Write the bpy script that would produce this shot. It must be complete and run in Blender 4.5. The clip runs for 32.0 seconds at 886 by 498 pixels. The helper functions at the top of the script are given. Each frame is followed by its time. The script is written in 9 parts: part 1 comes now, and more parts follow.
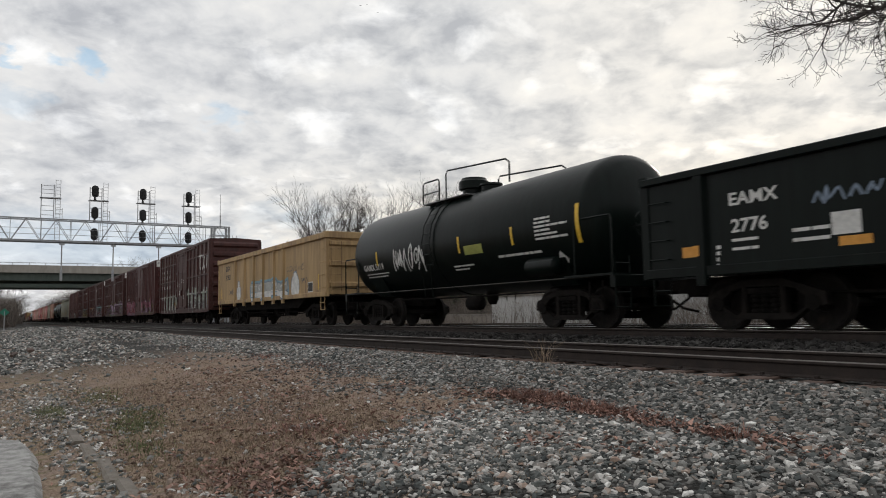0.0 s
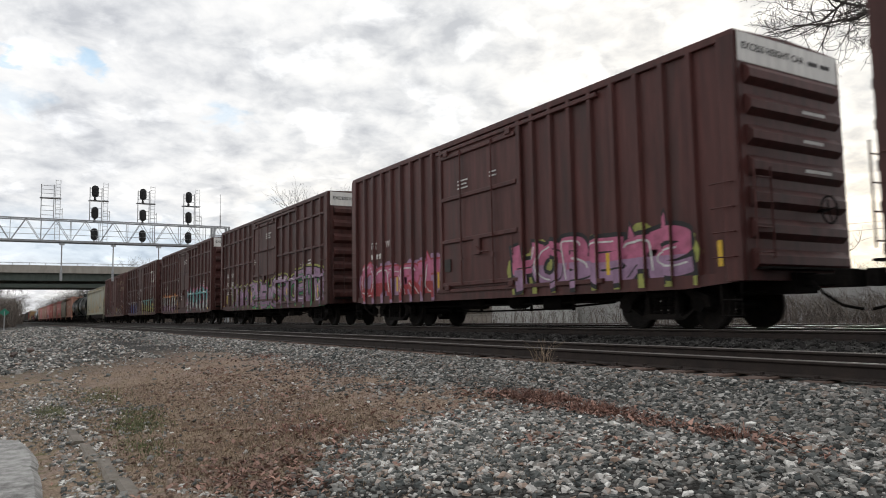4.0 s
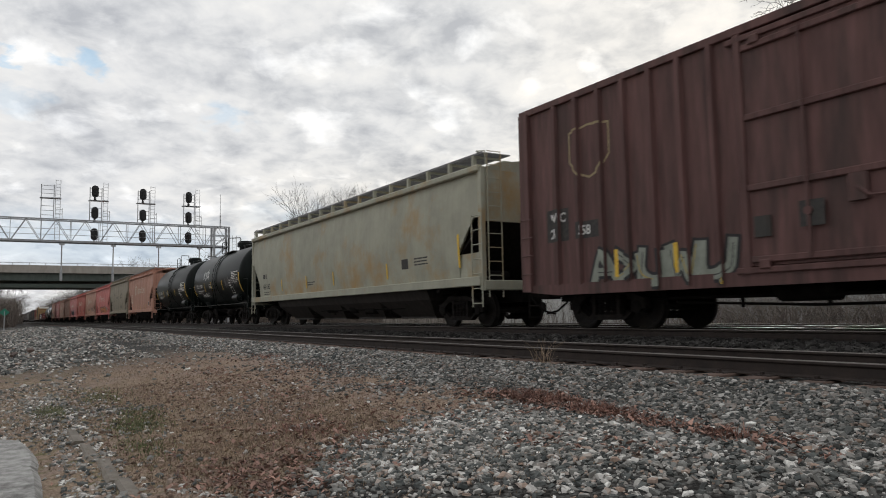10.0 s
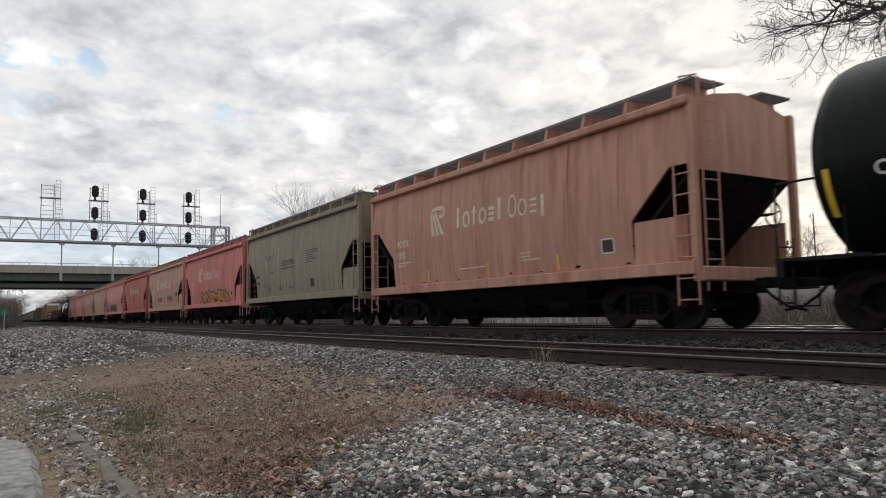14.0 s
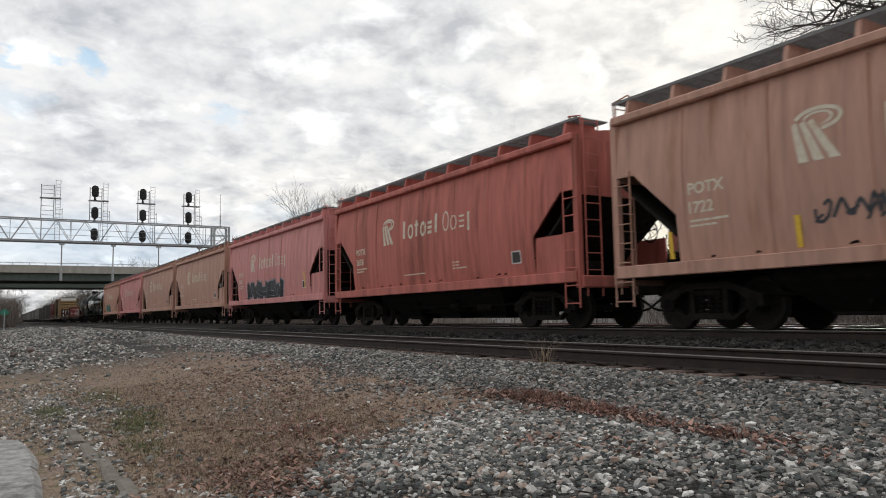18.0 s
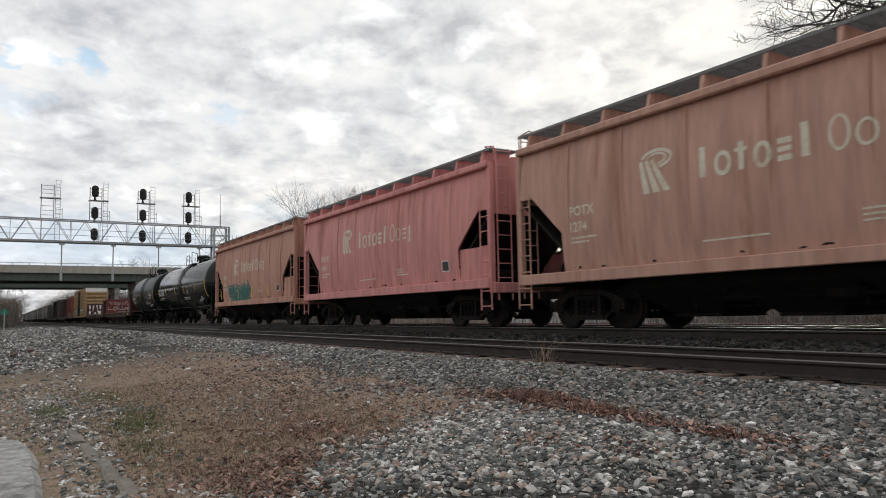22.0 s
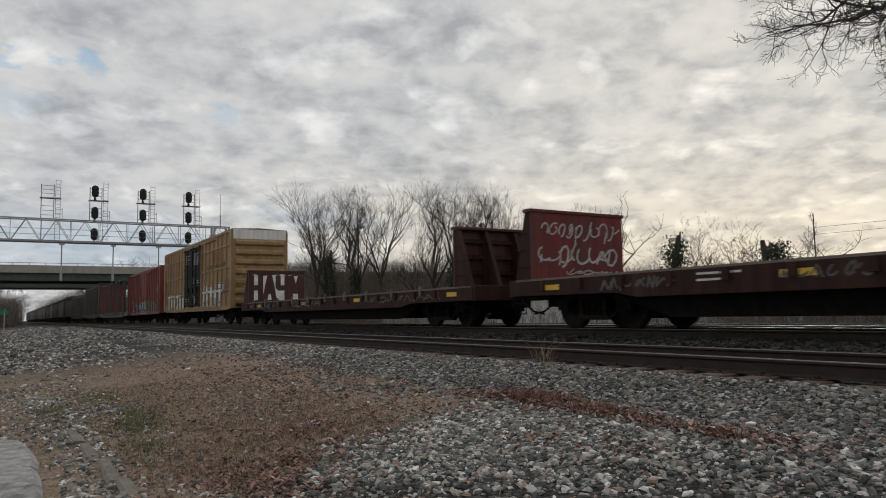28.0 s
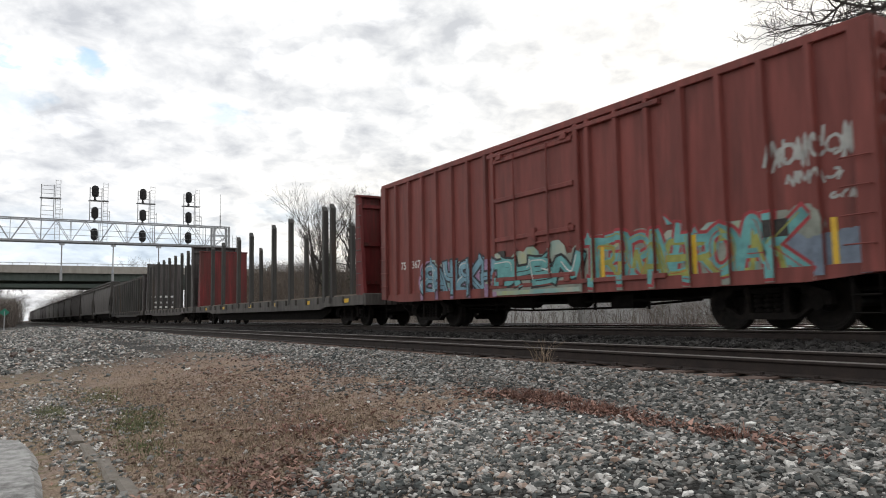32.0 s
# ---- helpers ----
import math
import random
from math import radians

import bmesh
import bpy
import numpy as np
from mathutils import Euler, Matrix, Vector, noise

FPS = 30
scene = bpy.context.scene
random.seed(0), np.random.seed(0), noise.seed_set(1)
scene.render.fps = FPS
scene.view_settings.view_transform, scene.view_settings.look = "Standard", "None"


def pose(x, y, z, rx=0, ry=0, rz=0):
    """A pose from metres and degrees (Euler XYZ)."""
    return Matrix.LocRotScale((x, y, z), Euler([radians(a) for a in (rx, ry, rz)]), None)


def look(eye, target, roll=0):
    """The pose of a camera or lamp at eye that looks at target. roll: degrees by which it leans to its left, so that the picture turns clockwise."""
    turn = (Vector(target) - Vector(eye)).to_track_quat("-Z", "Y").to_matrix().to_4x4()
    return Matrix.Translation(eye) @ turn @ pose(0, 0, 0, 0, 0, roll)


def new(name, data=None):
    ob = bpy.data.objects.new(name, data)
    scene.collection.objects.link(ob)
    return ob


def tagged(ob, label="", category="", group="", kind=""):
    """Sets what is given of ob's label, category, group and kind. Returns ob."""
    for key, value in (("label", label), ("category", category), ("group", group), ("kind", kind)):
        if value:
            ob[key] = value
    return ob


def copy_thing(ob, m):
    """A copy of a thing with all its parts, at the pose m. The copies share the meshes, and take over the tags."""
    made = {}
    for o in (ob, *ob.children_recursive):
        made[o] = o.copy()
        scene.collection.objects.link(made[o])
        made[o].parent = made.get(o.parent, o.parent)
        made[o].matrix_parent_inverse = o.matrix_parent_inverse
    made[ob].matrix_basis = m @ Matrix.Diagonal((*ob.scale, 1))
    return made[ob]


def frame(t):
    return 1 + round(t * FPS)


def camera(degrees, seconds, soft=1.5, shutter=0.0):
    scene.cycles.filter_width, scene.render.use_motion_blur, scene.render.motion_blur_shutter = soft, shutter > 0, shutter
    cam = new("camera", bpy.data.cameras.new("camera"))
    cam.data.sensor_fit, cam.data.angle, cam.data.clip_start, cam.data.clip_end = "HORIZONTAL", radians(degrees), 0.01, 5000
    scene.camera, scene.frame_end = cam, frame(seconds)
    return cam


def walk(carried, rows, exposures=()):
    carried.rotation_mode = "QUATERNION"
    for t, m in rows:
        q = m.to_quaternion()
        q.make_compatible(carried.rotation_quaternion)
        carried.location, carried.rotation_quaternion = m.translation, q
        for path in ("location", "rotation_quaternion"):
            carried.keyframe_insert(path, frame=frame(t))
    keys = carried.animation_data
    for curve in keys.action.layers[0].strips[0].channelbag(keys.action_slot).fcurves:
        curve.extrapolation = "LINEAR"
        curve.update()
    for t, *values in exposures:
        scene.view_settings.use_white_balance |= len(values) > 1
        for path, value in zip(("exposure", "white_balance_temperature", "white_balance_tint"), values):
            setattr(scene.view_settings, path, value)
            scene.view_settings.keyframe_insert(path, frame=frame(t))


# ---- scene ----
# camera: standing still beside the ballast, tilted slightly up, leaning a little
EYE = (0.0, 0.0, 0.53)
cam = camera(63.0, 32.0, soft=1.0, shutter=0.14)
CAMPOSE = Matrix((
    (0.51845127, 0.08554182, 0.85081777, EYE[0]),
    (0.85492921, -0.03155468, -0.51778407, EYE[1]),
    (-0.01744491, 0.99583477, -0.08949177, EYE[2]),
    (0.0, 0.0, 0.0, 1.0)))
EXPOSURES = [(0.0, -0.07), (1.5, 0.05), (3.0, 0.22), (6.0, 0.2), (8.0, 0.12), (11.0, -0.03), (13.0, 0.0), (15.0, 0.08), (19.0, 0.12), (23.0, 0.10), (25.5, -0.02), (27.5, -0.42), (28.5, -0.42), (29.7, -0.38), (30.5, 0.02), (31.3, 0.32), (32.0, 0.35)]
walk(cam, [(0.0, CAMPOSE), (32.0, CAMPOSE)], EXPOSURES)

# ------------------------------------------------------------------ light
SUN_DIR = Vector((-0.52, 0.83, 0.22)).normalized()


def make_world():
    w = bpy.data.worlds.new("sky")
    scene.world = w
    w.use_nodes = True
    nt = w.node_tree
    nt.nodes.clear()
    N, L = nt.nodes.new, nt.links.new
    out = N("ShaderNodeOutputWorld")
    tc = N("ShaderNodeTexCoord")
    sky = N("ShaderNodeTexSky")
    sky.sky_type = "NISHITA"
    sky.sun_disc = False
    sky.sun_elevation = math.asin(SUN_DIR.z)
    sky.sun_rotation = math.atan2(SUN_DIR.x, SUN_DIR.y)
    bg_sky = N("ShaderNodeBackground")
    bg_sky.inputs["Strength"].default_value = 0.14
    L(sky.outputs[0], bg_sky.inputs["Color"])
    # the cloud deck is a flat layer: its pattern follows direction / height
    sep = N("ShaderNodeSeparateXYZ")
    L(tc.outputs["Generated"], sep.inputs[0])
    zc = N("ShaderNodeMath"); zc.operation = "MAXIMUM"; zc.inputs[1].default_value = 0.0
    L(sep.outputs[2], zc.inputs[0])
    za = N("ShaderNodeMath"); za.operation = "ADD"; za.inputs[1].default_value = 0.27
    L(zc.outputs[0], za.inputs[0])
    comb = N("ShaderNodeCombineXYZ")
    for i in (0, 1):
        d = N("ShaderNodeMath"); d.operation = "DIVIDE"
        L(sep.outputs[i], d.inputs[0]); L(za.outputs[0], d.inputs[1])
        L(d.outputs[0], comb.inputs[i])
    m = N("ShaderNodeMapping")
    m.inputs["Scale"].default_value = (1.0, 1.0, 1.0)
    m.inputs["Rotation"].default_value = (0, 0, 0.6)
    L(comb.outputs[0], m.inputs[0])

    def nz(scale, detail, rough, dist):
        n = N("ShaderNodeTexNoise")
        n.inputs["Scale"].default_value, n.inputs["Detail"].default_value = scale, detail
        n.inputs["Roughness"].default_value, n.inputs["Distortion"].default_value = rough, dist
        L(m.outputs[0], n.inputs["Vector"])
        return n

    big, mid, puff, holes = nz(3.7, 8, 0.54, 0.15), nz(11.0, 8, 0.55, 0.25), nz(6.4, 8, 0.53, 0.3), nz(1.05, 4, 0.5, 0.2)

    def math_node(kind, a, b, c=None, clamp=False):
        n = N("ShaderNodeMath"); n.operation = kind; n.use_clamp = clamp
        for k, src in enumerate((a, b, c)):
            if src is None:
                continue
            if isinstance(src, (int, float)):
                n.inputs[k].default_value = src
            else:
                L(src, n.inputs[k])
        return n.outputs[0]

    mix = math_node("MULTIPLY_ADD", mid.outputs[0], 0.46, math_node("MULTIPLY", big.outputs[0], 0.54))
    ramp = N("ShaderNodeValToRGB")
    e = ramp.color_ramp.elements
    e[0].position, e[0].color = 0.37, (0.555, 0.57, 0.60, 1)
    e[1].position, e[1].color = 0.64, (0.985, 0.972, 0.945, 1)
    k = e.new(0.45); k.color = (0.72, 0.73, 0.745, 1)
    k = e.new(0.53); k.color = (0.87, 0.87, 0.868, 1)
    L(mix, ramp.inputs[0])
    # thin places in the deck where the light breaks through
    thin = math_node("MULTIPLY", math_node("SUBTRACT", puff.outputs[0], 0.56, None, True), 1.9)
    lit = N("ShaderNodeMix"); lit.data_type = "RGBA"; lit.blend_type = "ADD"; lit.clamp_result = False
    lit.inputs[7].default_value = (1.0, 0.98, 0.94, 1)
    L(thin, lit.inputs[0]); L(ramp.outputs[0], lit.inputs[6])
    # brighter and warmer round the hidden sun, dimmer on the far side of the sky
    dot = N("ShaderNodeVectorMath"); dot.operation = "DOT_PRODUCT"; dot.inputs[1].default_value = SUN_DIR
    L(tc.outputs["Generated"], dot.inputs[0])
    glow = N("ShaderNodeValToRGB")
    e = glow.color_ramp.elements
    e[0].position, e[0].color = 0.0, (0.82, 0.825, 0.84, 1)
    e[1].position, e[1].color = 1.0, (1.13, 1.085, 1.01, 1)
    k = e.new(0.45); k.color = (0.85, 0.855, 0.87, 1)
    k = e.new(0.74); k.color = (0.905, 0.912, 0.925, 1)
    k = e.new(0.82); k.color = (0.92, 0.925, 0.938, 1)
    k = e.new(0.955); k.color = (0.95, 0.95, 0.945, 1)
    remap = N("ShaderNodeMath"); remap.operation = "MULTIPLY_ADD"
    remap.inputs[1].default_value, remap.inputs[2].default_value = 0.5, 0.5
    L(dot.outputs["Value"], remap.inputs[0]); L(remap.outputs[0], glow.inputs[0])
    mul = N("ShaderNodeMix"); mul.data_type = "RGBA"; mul.blend_type = "MULTIPLY"; mul.clamp_result = False
    mul.inputs[0].default_value = 1.0
    high = N("ShaderNodeMapRange")
    high.inputs[1].default_value, high.inputs[2].default_value, high.inputs[3].default_value, high.inputs[4].default_value = 0.40, 0.95, 1.0, 1.25
    L(sep.outputs[2], high.inputs[0])
    over = N("ShaderNodeVectorMath"); over.operation = "SCALE"
    L(glow.outputs[0], over.inputs[0]); L(high.outputs[0], over.inputs["Scale"])
    L(lit.outputs[2], mul.inputs[6]); L(over.outputs[0], mul.inputs[7])
    # the low sky under the hidden sun is creamy
    near_sun = N("ShaderNodeMapRange"); near_sun.interpolation_type = "SMOOTHSTEP"
    near_sun.inputs[1].default_value, near_sun.inputs[2].default_value = 0.62, 0.98
    L(dot.outputs["Value"], near_sun.inputs[0])
    low = N("ShaderNodeMapRange"); low.interpolation_type = "SMOOTHSTEP"
    low.inputs[1].default_value, low.inputs[2].default_value, low.inputs[3].default_value, low.inputs[4].default_value = 0.02, 0.26, 1.0, 0.0
    L(sep.outputs[2], low.inputs[0])
    cream = N("ShaderNodeMix"); cream.data_type = "RGBA"; cream.blend_type = "MULTIPLY"; cream.clamp_result = False
    cream.inputs[7].default_value = (1.25, 1.14, 0.96, 1)
    L(math_node("MULTIPLY", near_sun.outputs[0], low.outputs[0]), cream.inputs[0]); L(mul.outputs[2], cream.inputs[6])
    bg_cloud = N("ShaderNodeBackground")
    bg_cloud.inputs["Strength"].default_value = 1.0
    L(cream.outputs[2], bg_cloud.inputs["Color"])
    # blue gaps in the deck: (place on the deck, width, how open)
    wob = N("ShaderNodeVectorMath"); wob.operation = "MULTIPLY_ADD"
    wob.inputs[1].default_value, wob.inputs[2].default_value = (0.26, 0.26, 0.0), (-0.13, -0.13, 0.0)
    L(mid.outputs["Color"], wob.inputs[0])
    moved = N("ShaderNodeVectorMath"); moved.operation = "ADD"
    L(comb.outputs[0], moved.inputs[0]); L(wob.outputs[0], moved.inputs[1])
    gap = 0.0
    for gx, gy, wx, wy, o in ((-1.643, 0.115, 0.035, 0.05, 0.5), (-1.66, -0.01, 0.022, 0.03, 0.4), (-1.82, 0.02, 0.06, 0.08, 0.2), (-1.757, 0.446, 0.06, 0.07, 0.28), (-2.74, 0.30, 0.34, 0.75, 0.24), (-2.3, 0.9, 0.12, 0.3, 0.18)):
        off = N("ShaderNodeVectorMath"); off.operation = "SUBTRACT"; off.inputs[1].default_value = (gx, gy, 0)
        L(moved.outputs[0], off.inputs[0])
        sq = N("ShaderNodeVectorMath"); sq.operation = "MULTIPLY"; sq.inputs[1].default_value = (1 / wx, 1 / wy, 0)
        L(off.outputs[0], sq.inputs[0])
        ln = N("ShaderNodeVectorMath"); ln.operation = "LENGTH"
        L(sq.outputs[0], ln.inputs[0])
        one = N("ShaderNodeMapRange"); one.interpolation_type = "SMOOTHSTEP"
        one.inputs[1].default_value, one.inputs[2].default_value, one.inputs[3].default_value, one.inputs[4].default_value = 1.25, 0.25, 0.0, o
        L(ln.outputs["Value"], one.inputs[0])
        gap = math_node("MAXIMUM", one.outputs[0], gap)
    bg_blue = N("ShaderNodeBackground")
    bg_blue.inputs["Color"].default_value = (0.36, 0.68, 0.98, 1)
    bg_blue.inputs["Strength"].default_value = 0.92
    hr = N("ShaderNodeValToRGB")
    e = hr.color_ramp.elements
    e[0].position, e[0].color = 0.23, (0.3, 0.3, 0.3, 1)
    e[1].position, e[1].color = 0.31, (1, 1, 1, 1)
    L(holes.outputs[0], hr.inputs[0])
    ms, deck = N("ShaderNodeMixShader"), N("ShaderNodeMixShader")
    L(hr.outputs[0], deck.inputs[0]); L(bg_sky.outputs[0], deck.inputs[1]); L(bg_cloud.outputs[0], deck.inputs[2])
    L(gap, ms.inputs[0]); L(deck.outputs[0], ms.inputs[1]); L(bg_blue.outputs[0], ms.inputs[2])
    L(ms.outputs[0], out.inputs[0])


make_world()
sun = new("sun", bpy.data.lights.new("sun", "SUN"))
sun.data.energy, sun.data.angle, sun.data.color = 0.8, radians(14), (1.0, 0.95, 0.88)
sun.matrix_world = look((0, 0, 50), Vector((0, 0, 50)) - SUN_DIR)

# ------------------------------------------------------------------ materials
MATS = {}


def surface(name, a, b, rough=0.8, metal=0.0, grain=8.0, stretch=(1, 1, 1), speck=None, speck_at=0.62,
            bump=0.25, bump_scale=40.0, island=0.0, spread=0.0, spec=0.5, streak=0.0):
    """A base colour that wanders between a and b, patches of a third colour, and fine relief."""
    if name in MATS:
        return MATS[name]
    mt = bpy.data.materials.new(name)
    mt.use_nodes = True
    nt = mt.node_tree
    N, L = nt.nodes.new, nt.links.new
    bs = nt.nodes["Principled BSDF"]
    tc, oi = N("ShaderNodeTexCoord"), N("ShaderNodeObjectInfo")
    off = N("ShaderNodeVectorMath"); off.operation = "ADD"
    sc = N("ShaderNodeMath"); sc.operation = "MULTIPLY"; sc.inputs[1].default_value = 57.0
    L(oi.outputs["Random"], sc.inputs[0])
    L(tc.outputs["Object"], off.inputs[0]); L(sc.outputs[0], off.inputs[1])
    mp = N("ShaderNodeMapping"); mp.inputs["Scale"].default_value = stretch
    L(off.outputs[0], mp.inputs[0])
    n1 = N("ShaderNodeTexNoise")
    n1.inputs["Scale"].default_value, n1.inputs["Detail"].default_value, n1.inputs["Roughness"].default_value = grain, 6, 0.62
    L(mp.outputs[0], n1.inputs["Vector"])
    r1 = N("ShaderNodeValToRGB")
    r1.color_ramp.elements[0].position, r1.color_ramp.elements[0].color = 0.33, (*a, 1)
    r1.color_ramp.elements[1].position, r1.color_ramp.elements[1].color = 0.67, (*b, 1)
    L(n1.outputs[0], r1.inputs[0])
    col = r1.outputs[0]
    if speck:
        n2 = N("ShaderNodeTexNoise")
        n2.inputs["Scale"].default_value, n2.inputs["Detail"].default_value = grain * 0.37, 8
        n2.inputs["Roughness"].default_value = 0.7
        L(mp.outputs[0], n2.inputs["Vector"])
        r2 = N("ShaderNodeValToRGB")
        r2.color_ramp.elements[0].position, r2.color_ramp.elements[0].color = speck_at - 0.06, (0, 0, 0, 1)
        r2.color_ramp.elements[1].position, r2.color_ramp.elements[1].color = speck_at + 0.10, (0.85, 0.85, 0.85, 1)
        L(n2.outputs[0], r2.inputs[0])
        mx = N("ShaderNodeMix"); mx.data_type = "RGBA"
        mx.inputs[7].default_value = (*speck, 1)
        L(r2.outputs[0], mx.inputs[0]); L(col, mx.inputs[6])
        col = mx.outputs[2]
    if streak:
        m4 = N("ShaderNodeMapping"); m4.inputs["Scale"].default_value = (3.4, 3.4, 0.2)
        L(off.outputs[0], m4.inputs[0])
        n4 = N("ShaderNodeTexNoise")
        n4.inputs["Scale"].default_value, n4.inputs["Detail"].default_value, n4.inputs["Roughness"].default_value = 1.6, 7, 0.7
        L(m4.outputs[0], n4.inputs["Vector"])
        m5 = N("ShaderNodeMapRange")
        m5.inputs[1].default_value, m5.inputs[2].default_value, m5.inputs[3].default_value, m5.inputs[4].default_value = 0.3, 0.72, 1 - streak, 1 + streak
        L(n4.outputs[0], m5.inputs[0])
        hs = N("ShaderNodeHueSaturation")
        L(m5.outputs[0], hs.inputs["Value"]); L(col, hs.inputs["Color"])
        col = hs.outputs[0]
    if island:
        gi = N("ShaderNodeNewGeometry")
        hv = N("ShaderNodeHueSaturation")
        ma = N("ShaderNodeMath"); ma.operation = "MULTIPLY_ADD"
        ma.inputs[1].default_value, ma.inputs[2].default_value = island, 1 - island * 0.45
        L(gi.outputs["Random Per Island"], ma.inputs[0])
        L(ma.outputs[0], hv.inputs["Value"]); L(col, hv.inputs["Color"])
        col = hv.outputs[0]
    if spread:
        hv = N("ShaderNodeHueSaturation")
        ma = N("ShaderNodeMath"); ma.operation = "MULTIPLY_ADD"
        ma.inputs[1].default_value, ma.inputs[2].default_value = spread, 1 - spread * 0.5
        L(oi.outputs["Random"], ma.inputs[0])
        L(ma.outputs[0], hv.inputs["Value"]); L(col, hv.inputs["Color"])
        col = hv.outputs[0]
    L(col, bs.inputs["Base Color"])
    bs.inputs["Roughness"].default_value, bs.inputs["Metallic"].default_value = rough, metal
    bs.inputs["Specular IOR Level"].default_value = spec
    if bump:
        n3 = N("ShaderNodeTexNoise")
        n3.inputs["Scale"].default_value, n3.inputs["Detail"].default_value = bump_scale, 4
        L(off.outputs[0], n3.inputs["Vector"])
        bp = N("ShaderNodeBump"); bp.inputs["Strength"].default_value, bp.inputs["Distance"].default_value = bump, 0.02
        L(n3.outputs[0], bp.inputs["Height"]); L(bp.outputs[0], bs.inputs["Normal"])
    MATS[name] = mt
    return mt


def shade(c, k):
    return tuple(min(1.0, v * k) for v in c)


def car_paint(name, c, rough=0.55, dirt=None, dirt_at=0.57, lo=0.66, hi=1.24, bump=0.08, spec=0.3):
    """Weathered car paint: rain streaks run down it, dirt and rust sit in patches."""
    return surface(name, shade(c, lo), shade(c, hi), rough, 0.0, 2.2, (2.0, 2.0, 0.25), dirt or shade(c, 0.45), dirt_at, bump, 9.0, spec=spec, streak=0.18)


M_BROWN = car_paint("oxide_brown_paint", (0.068, 0.026, 0.0225), 0.5, (0.045, 0.026, 0.024))
M_BROWN2 = car_paint("faded_brown_paint", (0.118, 0.060, 0.055), 0.62, (0.055, 0.036, 0.032), 0.55)
M_BROWN3 = car_paint("red_brown_paint", (0.084, 0.030, 0.027), 0.48, (0.05, 0.028, 0.026))
M_YELLOW = car_paint("box_yellow_paint", (0.315, 0.205, 0.098), 0.5, (0.15, 0.10, 0.055), 0.58, 0.82, 1.1)
M_GONYEL = car_paint("gondola_yellow_paint", (0.42, 0.285, 0.14), 0.6, (0.20, 0.125, 0.075), 0.56, 0.82, 1.1)
M_RED = car_paint("box_red_paint", (0.20, 0.055, 0.046), 0.55, (0.10, 0.035, 0.03), 0.58, 0.78, 1.15)
M_FLATRED = car_paint("flat_red_paint", (0.15, 0.024, 0.024), 0.6, (0.075, 0.03, 0.025), 0.5)
M_FLATBROWN = car_paint("flat_brown_paint", (0.034, 0.016, 0.014), 0.7, (0.06, 0.028, 0.02), 0.55, spec=0.2)
M_BLACK = car_paint("tank_black_paint", (0.0035, 0.0066, 0.0058), 0.17, (0.008, 0.009, 0.008), 0.66, 0.8, 1.3, 0.012, spec=0.3)
M_BLACKM = car_paint("matt_black_paint", (0.0036, 0.0068, 0.0056), 0.34, (0.008, 0.009, 0.0078), 0.62, spec=0.13)
M_GREY = surface("hopper_grey_paint", (0.285, 0.285, 0.225), (0.375, 0.372, 0.295), 0.6, 0.0, 1.5, (0.9, 0.9, 0.7), (0.36, 0.225, 0.085), 0.575, 0.06, 9.0, spec=0.3, streak=0.06)
M_OLIVE = car_paint("hopper_olive_paint", (0.26, 0.228, 0.17), 0.6, (0.16, 0.13, 0.10), 0.58, 0.82, 1.1)
P_ORANGE = car_paint("potash_orange_paint", (0.455, 0.245, 0.18), 0.6, (0.27, 0.10, 0.055), 0.58, 0.85, 1.1)
P_RED = car_paint("potash_red_paint", (0.52, 0.178, 0.16), 0.6, (0.26, 0.06, 0.05), 0.6, 0.85, 1.1)
P_DEEP = car_paint("potash_deep_red_paint", (0.45, 0.135, 0.108), 0.6, (0.19, 0.055, 0.035), 0.58, 0.82, 1.12)
P_TAN = car_paint("potash_tan_paint", (0.45, 0.262, 0.20), 0.6, (0.28, 0.13, 0.075), 0.6, 0.85, 1.1)
P_PINK = car_paint("potash_pink_paint", (0.56, 0.24, 0.225), 0.6, (0.30, 0.09, 0.07), 0.6, 0.86, 1.1)
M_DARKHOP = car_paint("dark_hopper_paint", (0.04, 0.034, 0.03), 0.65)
M_DULLHOP = car_paint("dull_hopper_paint", (0.095, 0.088, 0.08), 0.65)
M_STAKE = car_paint("stake_steel", (0.052, 0.050, 0.046), 0.7, (0.09, 0.055, 0.035), 0.6)
M_STAKEPALE = car_paint("worn_winch_steel", (0.16, 0.15, 0.14), 0.7, (0.08, 0.06, 0.05), 0.55)
M_PANELDK = car_paint("dark_panel_paint", (0.085, 0.075, 0.072), 0.65)
M_WHITETOP = car_paint("white_band_paint", (0.70, 0.69, 0.66), 0.6, (0.45, 0.42, 0.38), 0.66, 0.9, 1.05)
M_DOORBLK = car_paint("door_black_paint", (0.007, 0.012, 0.010), 0.6, (0.016, 0.018, 0.015), 0.64, spec=0.12)
# underframe grime, also the shade colour of the flatcars' deep girders
M_UNDER = surface("underframe_grime_shade", (0.006, 0.0055, 0.005), (0.014, 0.012, 0.011), 0.9, 0.0, 6.0, (1, 1, 1), (0.024, 0.018, 0.014), 0.64, spec=0.08)
# truck grime; on the hoppers' slope sheets this dark tone stands for shade
M_TRUCK = surface("truck_grime_shade", (0.008, 0.007, 0.0065), (0.019, 0.016, 0.014), 0.88, 0.0, 7.0, (1, 1, 1), (0.032, 0.024, 0.018), 0.64, spec=0.12)
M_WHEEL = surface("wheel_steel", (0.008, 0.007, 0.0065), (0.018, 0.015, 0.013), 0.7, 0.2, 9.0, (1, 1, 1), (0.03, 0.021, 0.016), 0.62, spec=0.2)
